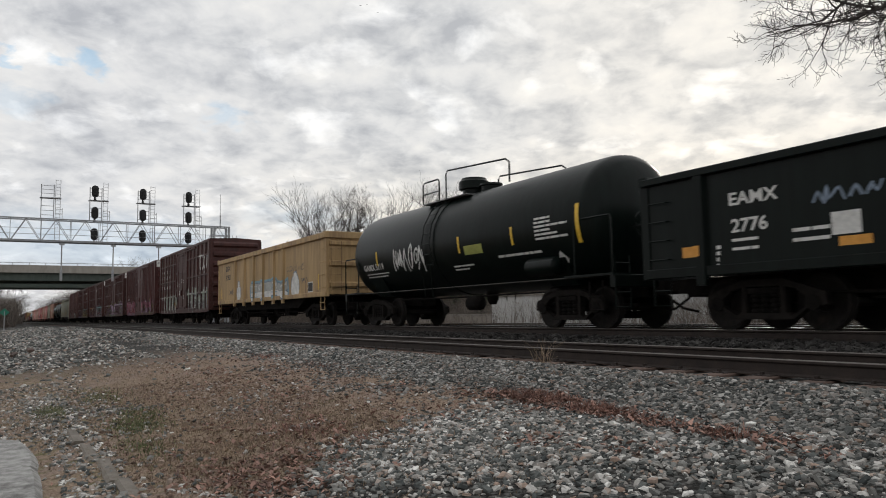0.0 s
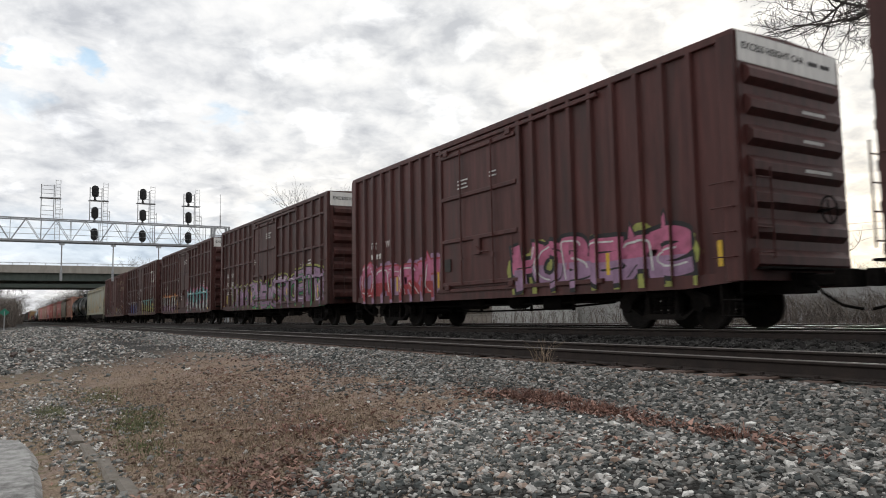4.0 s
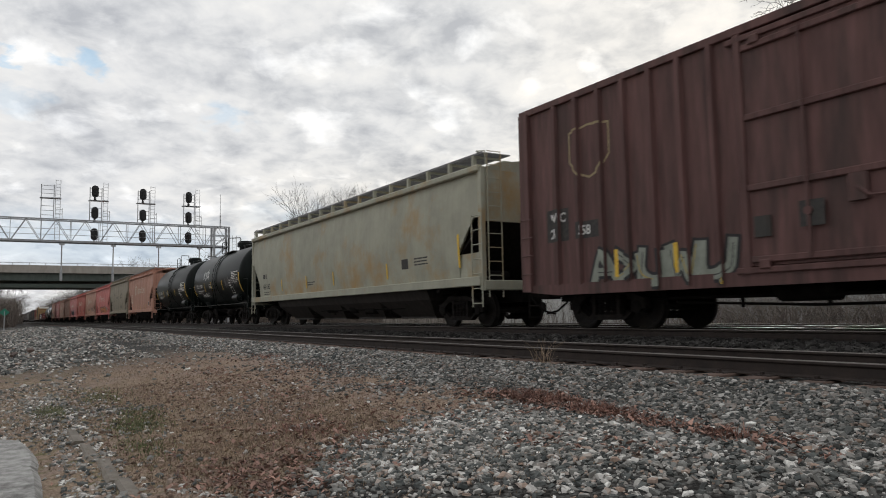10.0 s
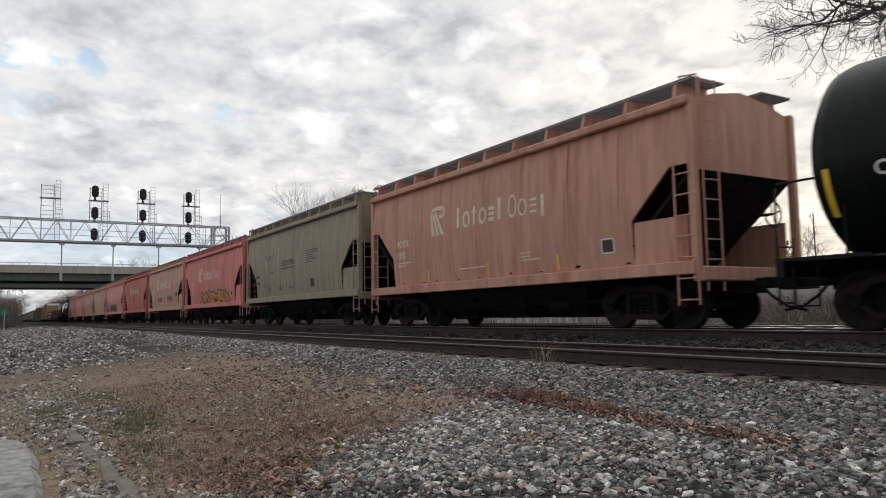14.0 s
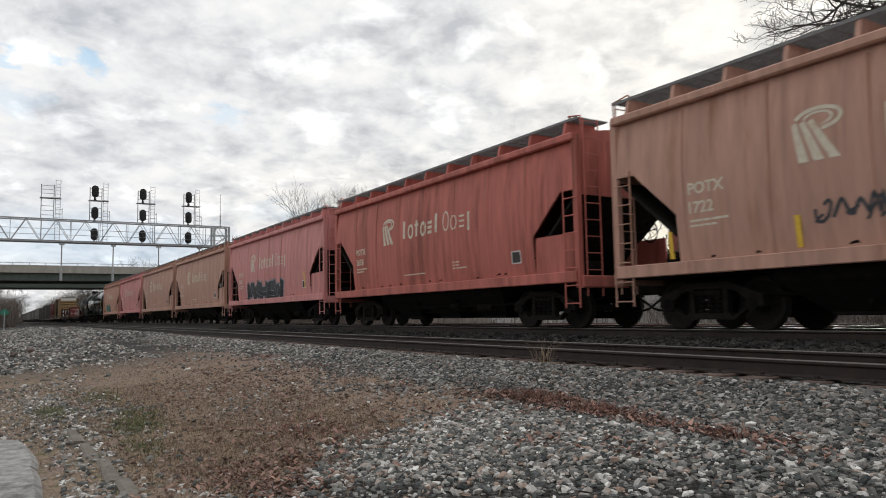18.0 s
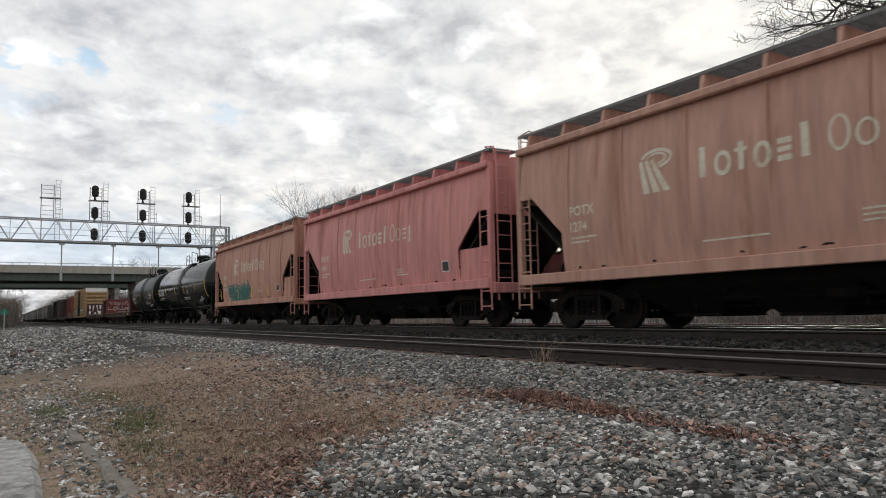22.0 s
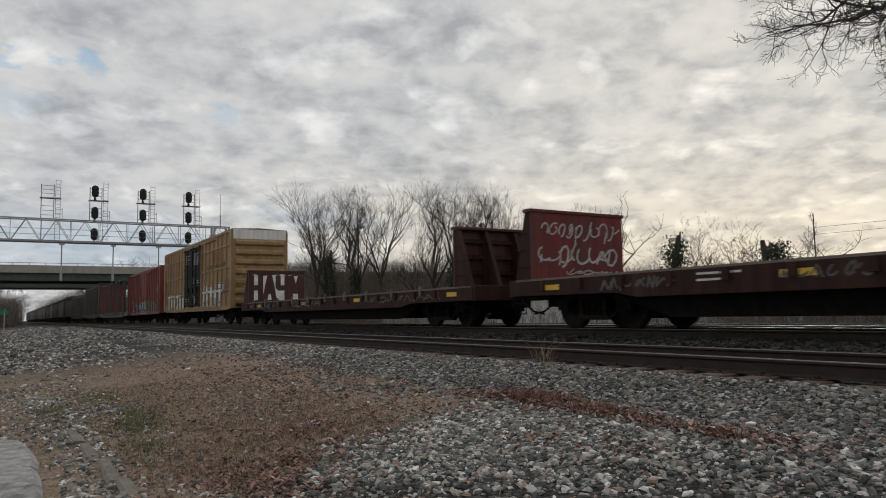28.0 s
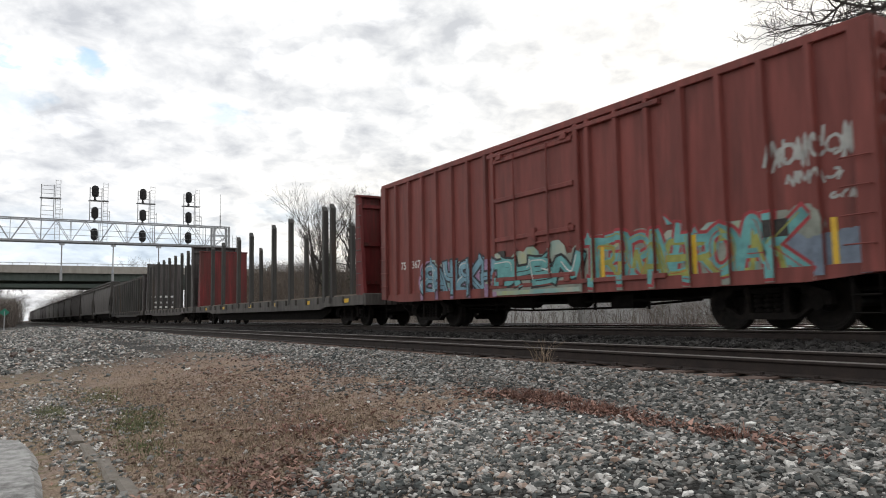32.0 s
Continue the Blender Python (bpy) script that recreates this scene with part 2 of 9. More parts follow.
M_TREAD = surface("wheel_tread_steel", (0.30, 0.30, 0.31), (0.44, 0.44, 0.45), 0.35, 0.9, 12.0)
M_GRATE = surface("roofwalk_steel", (0.12, 0.12, 0.12), (0.20, 0.20, 0.198), 0.6, 0.2, 12.0)
M_WHITE = surface("stencil_white", (0.50, 0.50, 0.48), (0.68, 0.67, 0.64), 0.7, 0, 14.0, (1, 1, 1), (0.30, 0.26, 0.23), 0.62)
M_STENBLK = surface("stencil_black", (0.02, 0.02, 0.02), (0.05, 0.045, 0.04), 0.7, 0, 14.0)
M_CREAM = surface("logo_cream", (0.52, 0.47, 0.36), (0.66, 0.61, 0.50), 0.7, 0, 9.0, (1, 1, 1), (0.42, 0.28, 0.19), 0.6)
M_GOLD = surface("lettering_gold", (0.24, 0.19, 0.10), (0.33, 0.27, 0.15), 0.7, 0, 12.0, (1, 1, 1), (0.2, 0.13, 0.08), 0.6)
M_SAFETY = surface("reflector_yellow", (0.58, 0.36, 0.025), (0.74, 0.48, 0.04), 0.45, 0, 14.0, (1, 1, 1), (0.4, 0.27, 0.06), 0.66, 0.05)
M_AMBER = surface("placard_amber", (0.55, 0.24, 0.03), (0.66, 0.31, 0.05), 0.5, 0, 10.0)


def spray(name, c):
    return surface("spray_" + name, shade(c, 0.55), shade(c, 0.88), 0.6, 0, 4.0, (1, 1, 1), shade(c, 0.38), 0.60, 0.0)


SPRAY = {n: spray(n, c) for n, c in dict(
    white=(0.86, 0.86, 0.83), black=(0.02, 0.02, 0.022), pink=(0.62, 0.17, 0.30), lilac=(0.44, 0.27, 0.42), green=(0.04, 0.30, 0.10),
    lime=(0.40, 0.42, 0.10), teal=(0.17, 0.48, 0.47), sky=(0.24, 0.45, 0.55), blue=(0.035, 0.06, 0.25), slate=(0.22, 0.28, 0.36),
    silver=(0.50, 0.51, 0.48), sage=(0.33, 0.36, 0.30), orange=(0.62, 0.22, 0.05), red=(0.45, 0.05, 0.06), gold=(0.52, 0.40, 0.11),
    mauve=(0.30, 0.17, 0.28), forest=(0.02, 0.16, 0.13), charcoal=(0.045, 0.05, 0.06), grime=(0.13, 0.12, 0.12)).items()}

M_RAIL = surface("rail_rust", (0.018, 0.013, 0.011), (0.038, 0.026, 0.021), 0.75, 0.2, 6.0)
M_RAILTOP = surface("rail_top_steel", (0.42, 0.42, 0.43), (0.58, 0.58, 0.59), 0.30, 0.95, 3.0, (0.2, 1, 1), bump=0)
M_RAILDULL = surface("dull_rail_top", (0.13, 0.115, 0.105), (0.20, 0.18, 0.165), 0.55, 0.3, 3.0, (0.2, 1, 1), bump=0)
M_TIE = surface("creosote_tie", (0.06, 0.040, 0.032), (0.145, 0.096, 0.076), 0.9, 0, 5.0, (0.4, 1, 1), (0.14, 0.07, 0.045), 0.6, 0.4, 30, 0, 0.5)


def stone_material(name="ballast_stone", k=1.0):
    """Crushed stone: each piece takes its own tone, from near black to pale, a few brownish."""
    mt = bpy.data.materials.new(name)
    mt.use_nodes = True
    nt = mt.node_tree
    N, L = nt.nodes.new, nt.links.new
    bs = nt.nodes["Principled BSDF"]
    gi, tc, n, r = N("ShaderNodeNewGeometry"), N("ShaderNodeTexCoord"), N("ShaderNodeTexNoise"), N("ShaderNodeValToRGB")
    e = r.color_ramp.elements
    e[0].position, e[0].color = 0.0, (0.045, 0.050, 0.049, 1)
    e[1].position, e[1].color = 1.0, (0.56, 0.55, 0.52, 1)
    for p, c in ((0.28, (0.10, 0.104, 0.098)), (0.52, (0.19, 0.184, 0.170)), (0.68, (0.28, 0.27, 0.25)), (0.78, (0.24, 0.17, 0.13)), (0.85, (0.36, 0.345, 0.325)), (0.94, (0.46, 0.445, 0.415))):
        el = e.new(p)
        el.color = (*c, 1)
    L(gi.outputs["Random Per Island"], r.inputs[0])
    n.inputs["Scale"].default_value, n.inputs["Detail"].default_value = 45.0, 4
    L(tc.outputs["Object"], n.inputs["Vector"])
    h = N("ShaderNodeHueSaturation")
    m = N("ShaderNodeMath"); m.operation = "MULTIPLY_ADD"; m.inputs[1].default_value, m.inputs[2].default_value = 0.9 * k, 0.55 * k
    L(n.outputs[0], m.inputs[0]); L(m.outputs[0], h.inputs["Value"]); L(r.outputs[0], h.inputs["Color"])
    L(h.outputs[0], bs.inputs["Base Color"])
    bs.inputs["Specular IOR Level"].default_value = 0.2
    bs.inputs["Roughness"].default_value = 0.85
    return mt


M_STONE = stone_material("ballast_stone", 0.84)
M_GREYSTONE = stone_material("grey_gravel", 1.05)
M_PALESTONE = stone_material("pale_gravel", 1.36)
M_CLOD = surface("earth_clod", (0.10, 0.068, 0.052), (0.26, 0.185, 0.145), 0.95, 0, 5.0, (1, 1, 1), None, 0.6, 0.2, 60, 0.9, spec=0.1)
# ballast dark from soot, with the train's shade mixed into the colour
M_SOOTSHADE = surface("sooty_shaded_ballast", (0.018, 0.017, 0.016), (0.045, 0.042, 0.04), 0.9, 0, 3.0, (1, 1, 1), None, 0.6, 0.2, 60, 1.1, spec=0.2)
M_LEAF = surface("dead_leaf", (0.12, 0.066, 0.052), (0.31, 0.185, 0.142), 0.8, 0, 6.0, (1, 1, 1), None, 0.6, 0, 40, 1.3)
M_STRAW = surface("dry_grass_blade", (0.15, 0.108, 0.072), (0.30, 0.222, 0.155), 0.85, 0, 4.0, (1, 1, 1), (0.15, 0.13, 0.07), 0.62, 0, 40, 0.9)
M_WEED = surface("dead_weed", (0.12, 0.062, 0.048), (0.27, 0.145, 0.11), 0.85, 0, 4.0, (1, 1, 1), None, 0.6, 0, 40, 0.9)
M_GREEN = surface("winter_green_blade", (0.07, 0.085, 0.035), (0.16, 0.17, 0.08), 0.85, 0, 4.0, (1, 1, 1), None, 0.6, 0, 40, 0.9)
M_BARK = surface("bare_bark", (0.038, 0.032, 0.028), (0.07, 0.06, 0.052), 0.9, 0, 3.0, (1, 1, 0.3))
M_TWIG = surface("bare_twig", (0.030, 0.025, 0.021), (0.055, 0.046, 0.04), 0.9, 0, 2.0, bump=0)
M_IVY = surface("ivy_leaf", (0.018, 0.030, 0.012), (0.045, 0.060, 0.025), 0.6, 0, 3.0, (1, 1, 1), None, 0.6, 0, 40, 0.8)
M_BRUSH = surface("dead_brush", (0.085, 0.070, 0.060), (0.17, 0.142, 0.12), 0.9, 0, 2.0, (1, 1, 1), None, 0.6, 0, 40, 0.9)
M_GALV = surface("galvanised_steel", (0.27, 0.28, 0.29), (0.40, 0.41, 0.42), 0.5, 0.5, 8.0)
M_SIGNAL = surface("signal_black", (0.010, 0.010, 0.011), (0.022, 0.022, 0.023), 0.55, 0, 8.0)
M_LENS = surface("dark_red_lens", (0.05, 0.008, 0.010), (0.07, 0.012, 0.014), 0.25, 0, 8.0, bump=0)
M_CONC = surface("bridge_concrete", (0.27, 0.25, 0.22), (0.36, 0.335, 0.295), 0.9, 0, 1.2, (1, 1, 0.4), (0.18, 0.165, 0.145), 0.62)
M_GIRDER = surface("girder_green_paint", (0.055, 0.075, 0.062), (0.085, 0.105, 0.09), 0.6, 0, 2.0, (1, 1, 0.4), (0.10, 0.07, 0.05), 0.66)
M_WALLW = surface("pale_wall_render", (0.50, 0.50, 0.485), (0.60, 0.60, 0.585), 0.85, 0, 1.6, (1, 1, 0.4), (0.36, 0.34, 0.31), 0.62)
M_WALLG = surface("grey_wall_render", (0.36, 0.36, 0.35), (0.46, 0.46, 0.45), 0.9, 0, 1.2, (1, 1, 0.4), (0.2, 0.195, 0.185), 0.6)
M_WALLT = surface("tan_wall_render", (0.26, 0.235, 0.205), (0.34, 0.31, 0.275), 0.85, 0, 1.6, (1, 1, 0.4))
M_ROAD = surface("worn_concrete", (0.22, 0.216, 0.204), (0.44, 0.43, 0.41), 0.9, 0, 9.0, (1, 1, 1), (0.09, 0.085, 0.078), 0.56, 0.6, 70)
M_KERB = surface("old_kerb_stone", (0.13, 0.112, 0.092), (0.21, 0.185, 0.155), 0.9, 0, 5.0, (1, 1, 1), (0.10, 0.085, 0.06), 0.58, 0.5, 40)
M_SIGNGRN = surface("sign_green", (0.012, 0.16, 0.10), (0.018, 0.20, 0.13), 0.4, 0, 8.0, bump=0)
M_BIRD = surface("bird_black", (0.012, 0.012, 0.012), (0.022, 0.022, 0.022), 0.8, 0, 8.0, bump=0)
M_WOOD = surface("deck_plank", (0.12, 0.10, 0.08), (0.2, 0.17, 0.14), 0.9, 0, 5.0, (0.3, 1, 1))

# ------------------------------------------------------------------ mesh tools
class Build:
    """Collects boxes, prisms, tubes and lathed shapes into one mesh."""

    def __init__(self):
        self.v, self.f, self.smooth = [], [], []

    def add(self, verts, faces, smooth=False):
        n = len(self.v)
        self.v += [tuple(p) for p in verts]
        self.f += [[i + n for i in f] for f in faces]
        self.smooth += [smooth] * len(faces)
        return self

    def box(self, x0, x1, y0, y1, z0, z1):
        x0, x1, y0, y1, z0, z1 = min(x0, x1), max(x0, x1), min(y0, y1), max(y0, y1), min(z0, z1), max(z0, z1)
        v = [(x, y, z) for x in (x0, x1) for y in (y0, y1) for z in (z0, z1)]
        return self.add(v, [(0, 1, 3, 2), (4, 6, 7, 5), (0, 4, 5, 1), (2, 3, 7, 6), (0, 2, 6, 4), (1, 5, 7, 3)])

    def bev(self, x0, x1, y0, y1, z0, z1, b=0.01):
        """A box whose edges along its longest side are chamfered."""
        d = (x1 - x0, y1 - y0, z1 - z0)
        k = d.index(max(d))
        lo, hi = (x0, y0, z0), (x1, y1, z1)
        i, j = [a for a in range(3) if a != k]
        a0, a1, c0, c1 = lo[i], hi[i], lo[j], hi[j]
        ring = [(a0 + b, c0), (a1 - b, c0), (a1, c0 + b), (a1, c1 - b), (a1 - b, c1), (a0 + b, c1), (a0, c1 - b), (a0, c0 + b)]
        v = []
        for e in (lo[k], hi[k]):
            for a, c in ring:
                p = [0, 0, 0]
                p[k], p[i], p[j] = e, a, c
                v.append(p)
        fs = [list(range(7, -1, -1)), list(range(8, 16))] + [(q, (q + 1) % 8, (q + 1) % 8 + 8, q + 8) for q in range(8)]
        return self.add(v, fs)

    def prism(self, poly, axis, a, b):
        """A polygon (in the two other axes, in order) drawn out along an axis from a to b."""
        n = len(poly)
        v = []
        for e in (a, b):
            for p in poly:
                q = list(p)
                q.insert(axis, e)
                v.append(q)
        return self.add(v, [list(range(n - 1, -1, -1)), list(range(n, 2 * n))] + [(i, (i + 1) % n, (i + 1) % n + n, i + n) for i in range(n)])

    def tube(self, pts, r, n=6, r1=None, cap=True):
        pts = [Vector(p) for p in pts]
        v, fs, m = [], [], len(pts)
        for i, p in enumerate(pts):
            d = (pts[min(i + 1, m - 1)] - pts[max(i - 1, 0)]).normalized()
            u = d.cross(Vector((0, 0, 1)) if abs(d.z) < 0.95 else Vector((1, 0, 0))).normalized()
            w = d.cross(u)
            rr = r if r1 is None else r + (r1 - r) * i / (m - 1)
            v += [p + (u * math.cos(2 * math.pi * k / n) + w * math.sin(2 * math.pi * k / n)) * rr for k in range(n)]
        for i in range(m - 1):
            fs += [(i * n + k, i * n + (k + 1) % n, (i + 1) * n + (k + 1) % n, (i + 1) * n + k) for k in range(n)]
        if cap:
            fs += [list(range(n - 1, -1, -1)), list(range((m - 1) * n, m * n))]
        return self.add(v, fs, n > 5)

    def lathe(self, prof, axis, centre=(0, 0, 0), n=24):
        """A profile of (along, radius) turned round an axis through centre."""
        i, j = [a for a in range(3) if a != axis]
        v, fs, m = [], [], len(prof)
        for a, r in prof:
            for k in range(n):
                p = list(centre)
                p[axis] += a
                p[i] += r * math.cos(2 * math.pi * k / n)
                p[j] += r * math.sin(2 * math.pi * k / n)
                v.append(p)
        for q in range(m - 1):
            fs += [(q * n + k, q * n + (k + 1) % n, (q + 1) * n + (k + 1) % n, (q + 1) * n + k) for k in range(n)]
        fs += [list(range(n - 1, -1, -1)), list(range((m - 1) * n, m * n))]
        return self.add(v, fs, True)

    def mesh(self, name):
        me = bpy.data.meshes.new(name)
        me.from_pydata(self.v, [], self.f)
        bm = bmesh.new()
        bm.from_mesh(me)
        bmesh.ops.recalc_face_normals(bm, faces=bm.faces)
        bm.to_mesh(me)
        bm.free()
        if any(self.smooth):
            me.polygons.foreach_set("use_smooth", self.smooth)
            me.set_sharp_from_angle(angle=radians(40))
        return me


def array_mesh(name, v, f):
    """A mesh straight from numpy arrays of points and equal-sided faces."""
    me = bpy.data.meshes.new(name)
    k = f.shape[1]
    me.vertices.add(len(v)); me.loops.add(f.size); me.polygons.add(len(f))
    me.vertices.foreach_set("co", v.astype(np.float32).ravel())
    me.loops.foreach_set("vertex_index", f.astype(np.int32).ravel())
    me.polygons.foreach_set("loop_start", np.arange(0, f.size, k, dtype=np.int32))
    me.update(calc_edges=True)
    me.polygons.foreach_set("use_smooth", np.zeros(len(f), bool))
    return me


def part(name, shape, material, parent, label="", at=None):
    """ONE mesh object under a thing or a part; shape is a Build or a ready mesh."""
    me = shape.mesh(name) if isinstance(shape, Build) else shape
    if material and not me.materials:
        me.materials.append(material)
    elif material and me.materials[0] is not material:
        me = me.copy()
        me.materials[0] = material
    ob = new(name, me)
    ob.parent = parent
    if at:
        ob.location = at
    return tagged(ob, label) if label else ob


def thing(name, shape=None, material=None, label="", category="", group="", kind="", at=None):
    ob = new(name, None) if shape is None else part(name, shape, material, None)
    if at:
        ob.location = at
    return tagged(ob, label, category, group, kind)


# ------------------------------------------------------------------ ground
TRACKS = ((7.69, 0.0), (11.96, 0.157), (16.23, 0.13))


def smooth(a, b, x):
    t = np.clip((x - a) / (b - a), 0, 1)
    return t * t * (3 - 2 * t)


def wave(x, y, s):
    return (np.sin(x * 1.31 / s + 1.7 * np.sin(y * 0.83 / s)) + np.sin(y * 1.13 / s + 1.3 * np.sin(x * 0.71 / s + 2.0))) * 0.5


def ground_z(x, y):
    x, y = np.asarray(x, float), np.asarray(y, float)
    ys = [-60, -6, 0, 1, 2.5, 4.0, 4.6, 5.5, 6.1, 6.3, 6.5, 9.3, 10.2, 10.7, 14.7, 18.2, 19.5, 21.5, 25, 40, 90]
    zs = [-0.9, -0.85, -0.77, -0.73, -0.61, -0.47, -0.40, -0.27, -0.18, -0.185, -0.20, -0.20, -0.03, -0.01, -0.02, -0.02, -0.25, -0.75, -0.7, -0.3, 0.4]
    z = np.interp(y, ys, zs)
    soft = smooth(6.6, 5.0, y) * smooth(-70, -40, x)
    z = z + soft * (0.035 * wave(x, y, 1.1) + 0.016 * wave(x + 9, y, 0.37))
    # the gravel heap on the shoulder, further down the line
    z = z + 0.30 * np.exp(-(((x + 42) / 16) ** 2 + ((y - 3.6) / 1.3) ** 2))
    z = z + 0.45 * smooth(-30, -70, x) * smooth(5.5, 3.0, y) * smooth(-8, 0, y)
    # ramp of the road that climbs to the overpass
    crest = np.interp(x, [-170, -150, -72, -52, -25, 10], [10.0, 10.0, 5.4, 3.2, 1.2, 0.6])
    ramp = smooth(36, 44.5, y) * (1 - smooth(58, 70, y))
    z = z + (crest + 0.3) * ramp * smooth(-205, -178, x) * smooth(60, 10, x)
    # low rise with houses and woods far off
    z = z + 2.5 * smooth(120, 400, np.hypot(x, y)) * smooth(25, 70, np.abs(y - 12))
    return z


def make_ground():
    xs = np.concatenate([-np.geomspace(2600, 60, 40), np.arange(-58, -24, 1.0), np.arange(-24, -12, 0.4), np.arange(-12, 3, 0.14), np.arange(3, 30, 2.0), np.geomspace(32, 2600, 22)])
    ys = np.concatenate([-np.geomspace(2600, 8, 20), np.arange(-7, -1, 0.5), np.arange(-1, 6.6, 0.13), np.arange(6.7, 26, 0.45), np.arange(26, 75, 2.0), np.geomspace(78, 2600, 20)])
    X, Y = np.meshgrid(xs, ys, indexing="ij")
    v = np.stack([X, Y, ground_z(X, Y)], -1).reshape(-1, 3)
    nx, ny = len(xs), len(ys)
    i = np.arange((nx - 1) * ny).reshape(nx - 1, ny)[:, :-1].ravel()
    f = np.stack([i, i + ny, i + ny + 1, i + 1], 1)
    me = array_mesh("ground", v, f)
    me.polygons.foreach_set("use_smooth", np.ones(len(f), bool))
    mt = bpy.data.materials.new("trackside_ground")
    mt.use_nodes = True
    nt = mt.node_tree
    N, L = nt.nodes.new, nt.links.new
    bs = nt.nodes["Principled BSDF"]
    geo = N("ShaderNodeNewGeometry")

    def noise_node(scale, detail=8, rough=0.65):
        n = N("ShaderNodeTexNoise")
        n.inputs["Scale"].default_value, n.inputs["Detail"].default_value, n.inputs["Roughness"].default_value = scale, detail, rough
        L(geo.outputs["Position"], n.inputs["Vector"])
        return n.outputs[0]

    def ramp(src, p0, c0, p1, c1):
        r = N("ShaderNodeValToRGB")
        e = r.color_ramp.elements
        e[0].position, e[0].color, e[1].position, e[1].color = p0, (*c0, 1), p1, (*c1, 1)
        L(src, r.inputs[0])
        return r.outputs[0]

    def mixc(fac, a, b):
        m = N("ShaderNodeMix"); m.data_type = "RGBA"
        L(fac, m.inputs[0]); L(a, m.inputs[6]); L(b, m.inputs[7])
        return m.outputs[2]

    def maprange(src, a, b):
        m = N("ShaderNodeMapRange"); m.inputs[1].default_value, m.inputs[2].default_value = a, b
        L(src, m.inputs[0])
        return m.outputs[0]

    def op(kind, a, b):
        m = N("ShaderNodeMath"); m.operation = kind; m.use_clamp = True
        for s, src in ((0, a), (1, b)):
            if isinstance(src, float):
                m.inputs[s].default_value = src
            else:
                L(src, m.inputs[s])
        return m.outputs[0]

    sep = N("ShaderNodeSeparateXYZ")
    L(geo.outputs["Position"], sep.inputs[0])
    px, py = sep.outputs[0], sep.outputs[1]
    fine, mid, big = noise_node(38), noise_node(6.0), noise_node(0.9)
    earth = ramp(fine, 0.3, (0.165, 0.123, 0.098), 0.7, (0.42, 0.322, 0.262))
    grass = ramp(fine, 0.3, (0.175, 0.129, 0.094), 0.72, (0.43, 0.328, 0.243))
    green = ramp(fine, 0.3, (0.085, 0.09, 0.04), 0.72, (0.21, 0.21, 0.10))
    stone = N("ShaderNodeTexVoronoi"); stone.inputs["Scale"].default_value = 26
    L(geo.outputs["Position"], stone.inputs["Vector"])
    grit = ramp(stone.outputs["Color"], 0.1, (0.05, 0.049, 0.047), 0.9, (0.22, 0.215, 0.205))
    # grit colour gets darker towards the rim of each stone cell
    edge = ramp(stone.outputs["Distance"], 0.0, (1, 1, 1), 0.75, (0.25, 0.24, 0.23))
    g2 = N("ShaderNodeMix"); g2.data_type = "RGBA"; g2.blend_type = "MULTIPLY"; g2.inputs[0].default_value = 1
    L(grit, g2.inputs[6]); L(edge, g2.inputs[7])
    col = mixc(ramp(big, 0.42, (0, 0, 0), 0.58, (1, 1, 1)), earth, grass)
    duff = ramp(fine, 0.3, (0.105, 0.074, 0.058), 0.7, (0.26, 0.182, 0.144))
    col = mixc(ramp(noise_node(2.7, 10, 0.72), 0.50, (0, 0, 0), 0.66, (0.8, 0.8, 0.8)), col, duff)
    gr = op("MULTIPLY", ramp(mid, 0.5, (0, 0, 0), 0.64, (0.8, 0.8, 0.8)), maprange(py, 2.6, 0.8))
    col = mixc(gr, col, green)
    jit = op("MULTIPLY", big, 1.0)
    # ballast shoulder beside the line, and loose gravel nearer the road
    j1 = N("ShaderNodeMath"); j1.operation = "MULTIPLY_ADD"; j1.inputs[1].default_value = 2.2
    L(jit, j1.inputs[0]); L(py, j1.inputs[2])
    shoulder = maprange(j1.outputs[0], 5.9, 6.5)
    def wide(kind, a, b, c=0.0):
        m = N("ShaderNodeMath"); m.operation = kind
        for k, src in enumerate((a, b, c)):
            if isinstance(src, float):
                m.inputs[k].default_value = src
            else:
                L(src, m.inputs[k])
        return m.outputs[0]

    bend = wide("ADD", wide("MULTIPLY_ADD", py, 1.335, wide("MULTIPLY_ADD", wide("MULTIPLY", py, py), -0.159, px)), 3.0)
    apron = maprange(wide("MULTIPLY_ADD", mid, 0.7, bend), -0.1, 0.35)
    gravel = op("MAXIMUM", shoulder, apron)
    gravel = op("MAXIMUM", gravel, op("MULTIPLY", maprange(px, -17.0, -24.0), maprange(py, -3.0, -2.0)))
    gravel = op("MULTIPLY", gravel, maprange(py, 23.0, 20.5))
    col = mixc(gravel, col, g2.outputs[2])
    # woods floor beyond the tracks
    litter = ramp(mid, 0.3, (0.06, 0.047, 0.036), 0.7, (0.125, 0.098, 0.073))
    col = mixc(maprange(py, 21.0, 24.0), col, litter)
    L(col, bs.inputs["Base Color"])
    bs.inputs["Roughness"].default_value = 0.95
    bs.inputs["Specular IOR Level"].default_value = 0.1
    bp = N("ShaderNodeBump"); bp.inputs["Strength"].default_value, bp.inputs["Distance"].default_value = 0.7, 0.04
    hsum = N("ShaderNodeMath"); hsum.operation = "SUBTRACT"
    L(fine, hsum.inputs[0]); L(stone.outputs["Distance"], hsum.inputs[1])
    L(hsum.outputs[0], bp.inputs["Height"]); L(bp.outputs[0], bs.inputs["Normal"])
    thing("ground", me, mt, "brown winter ground with gravel and dry grass beside railway tracks", "ground", kind="structure")


make_ground()


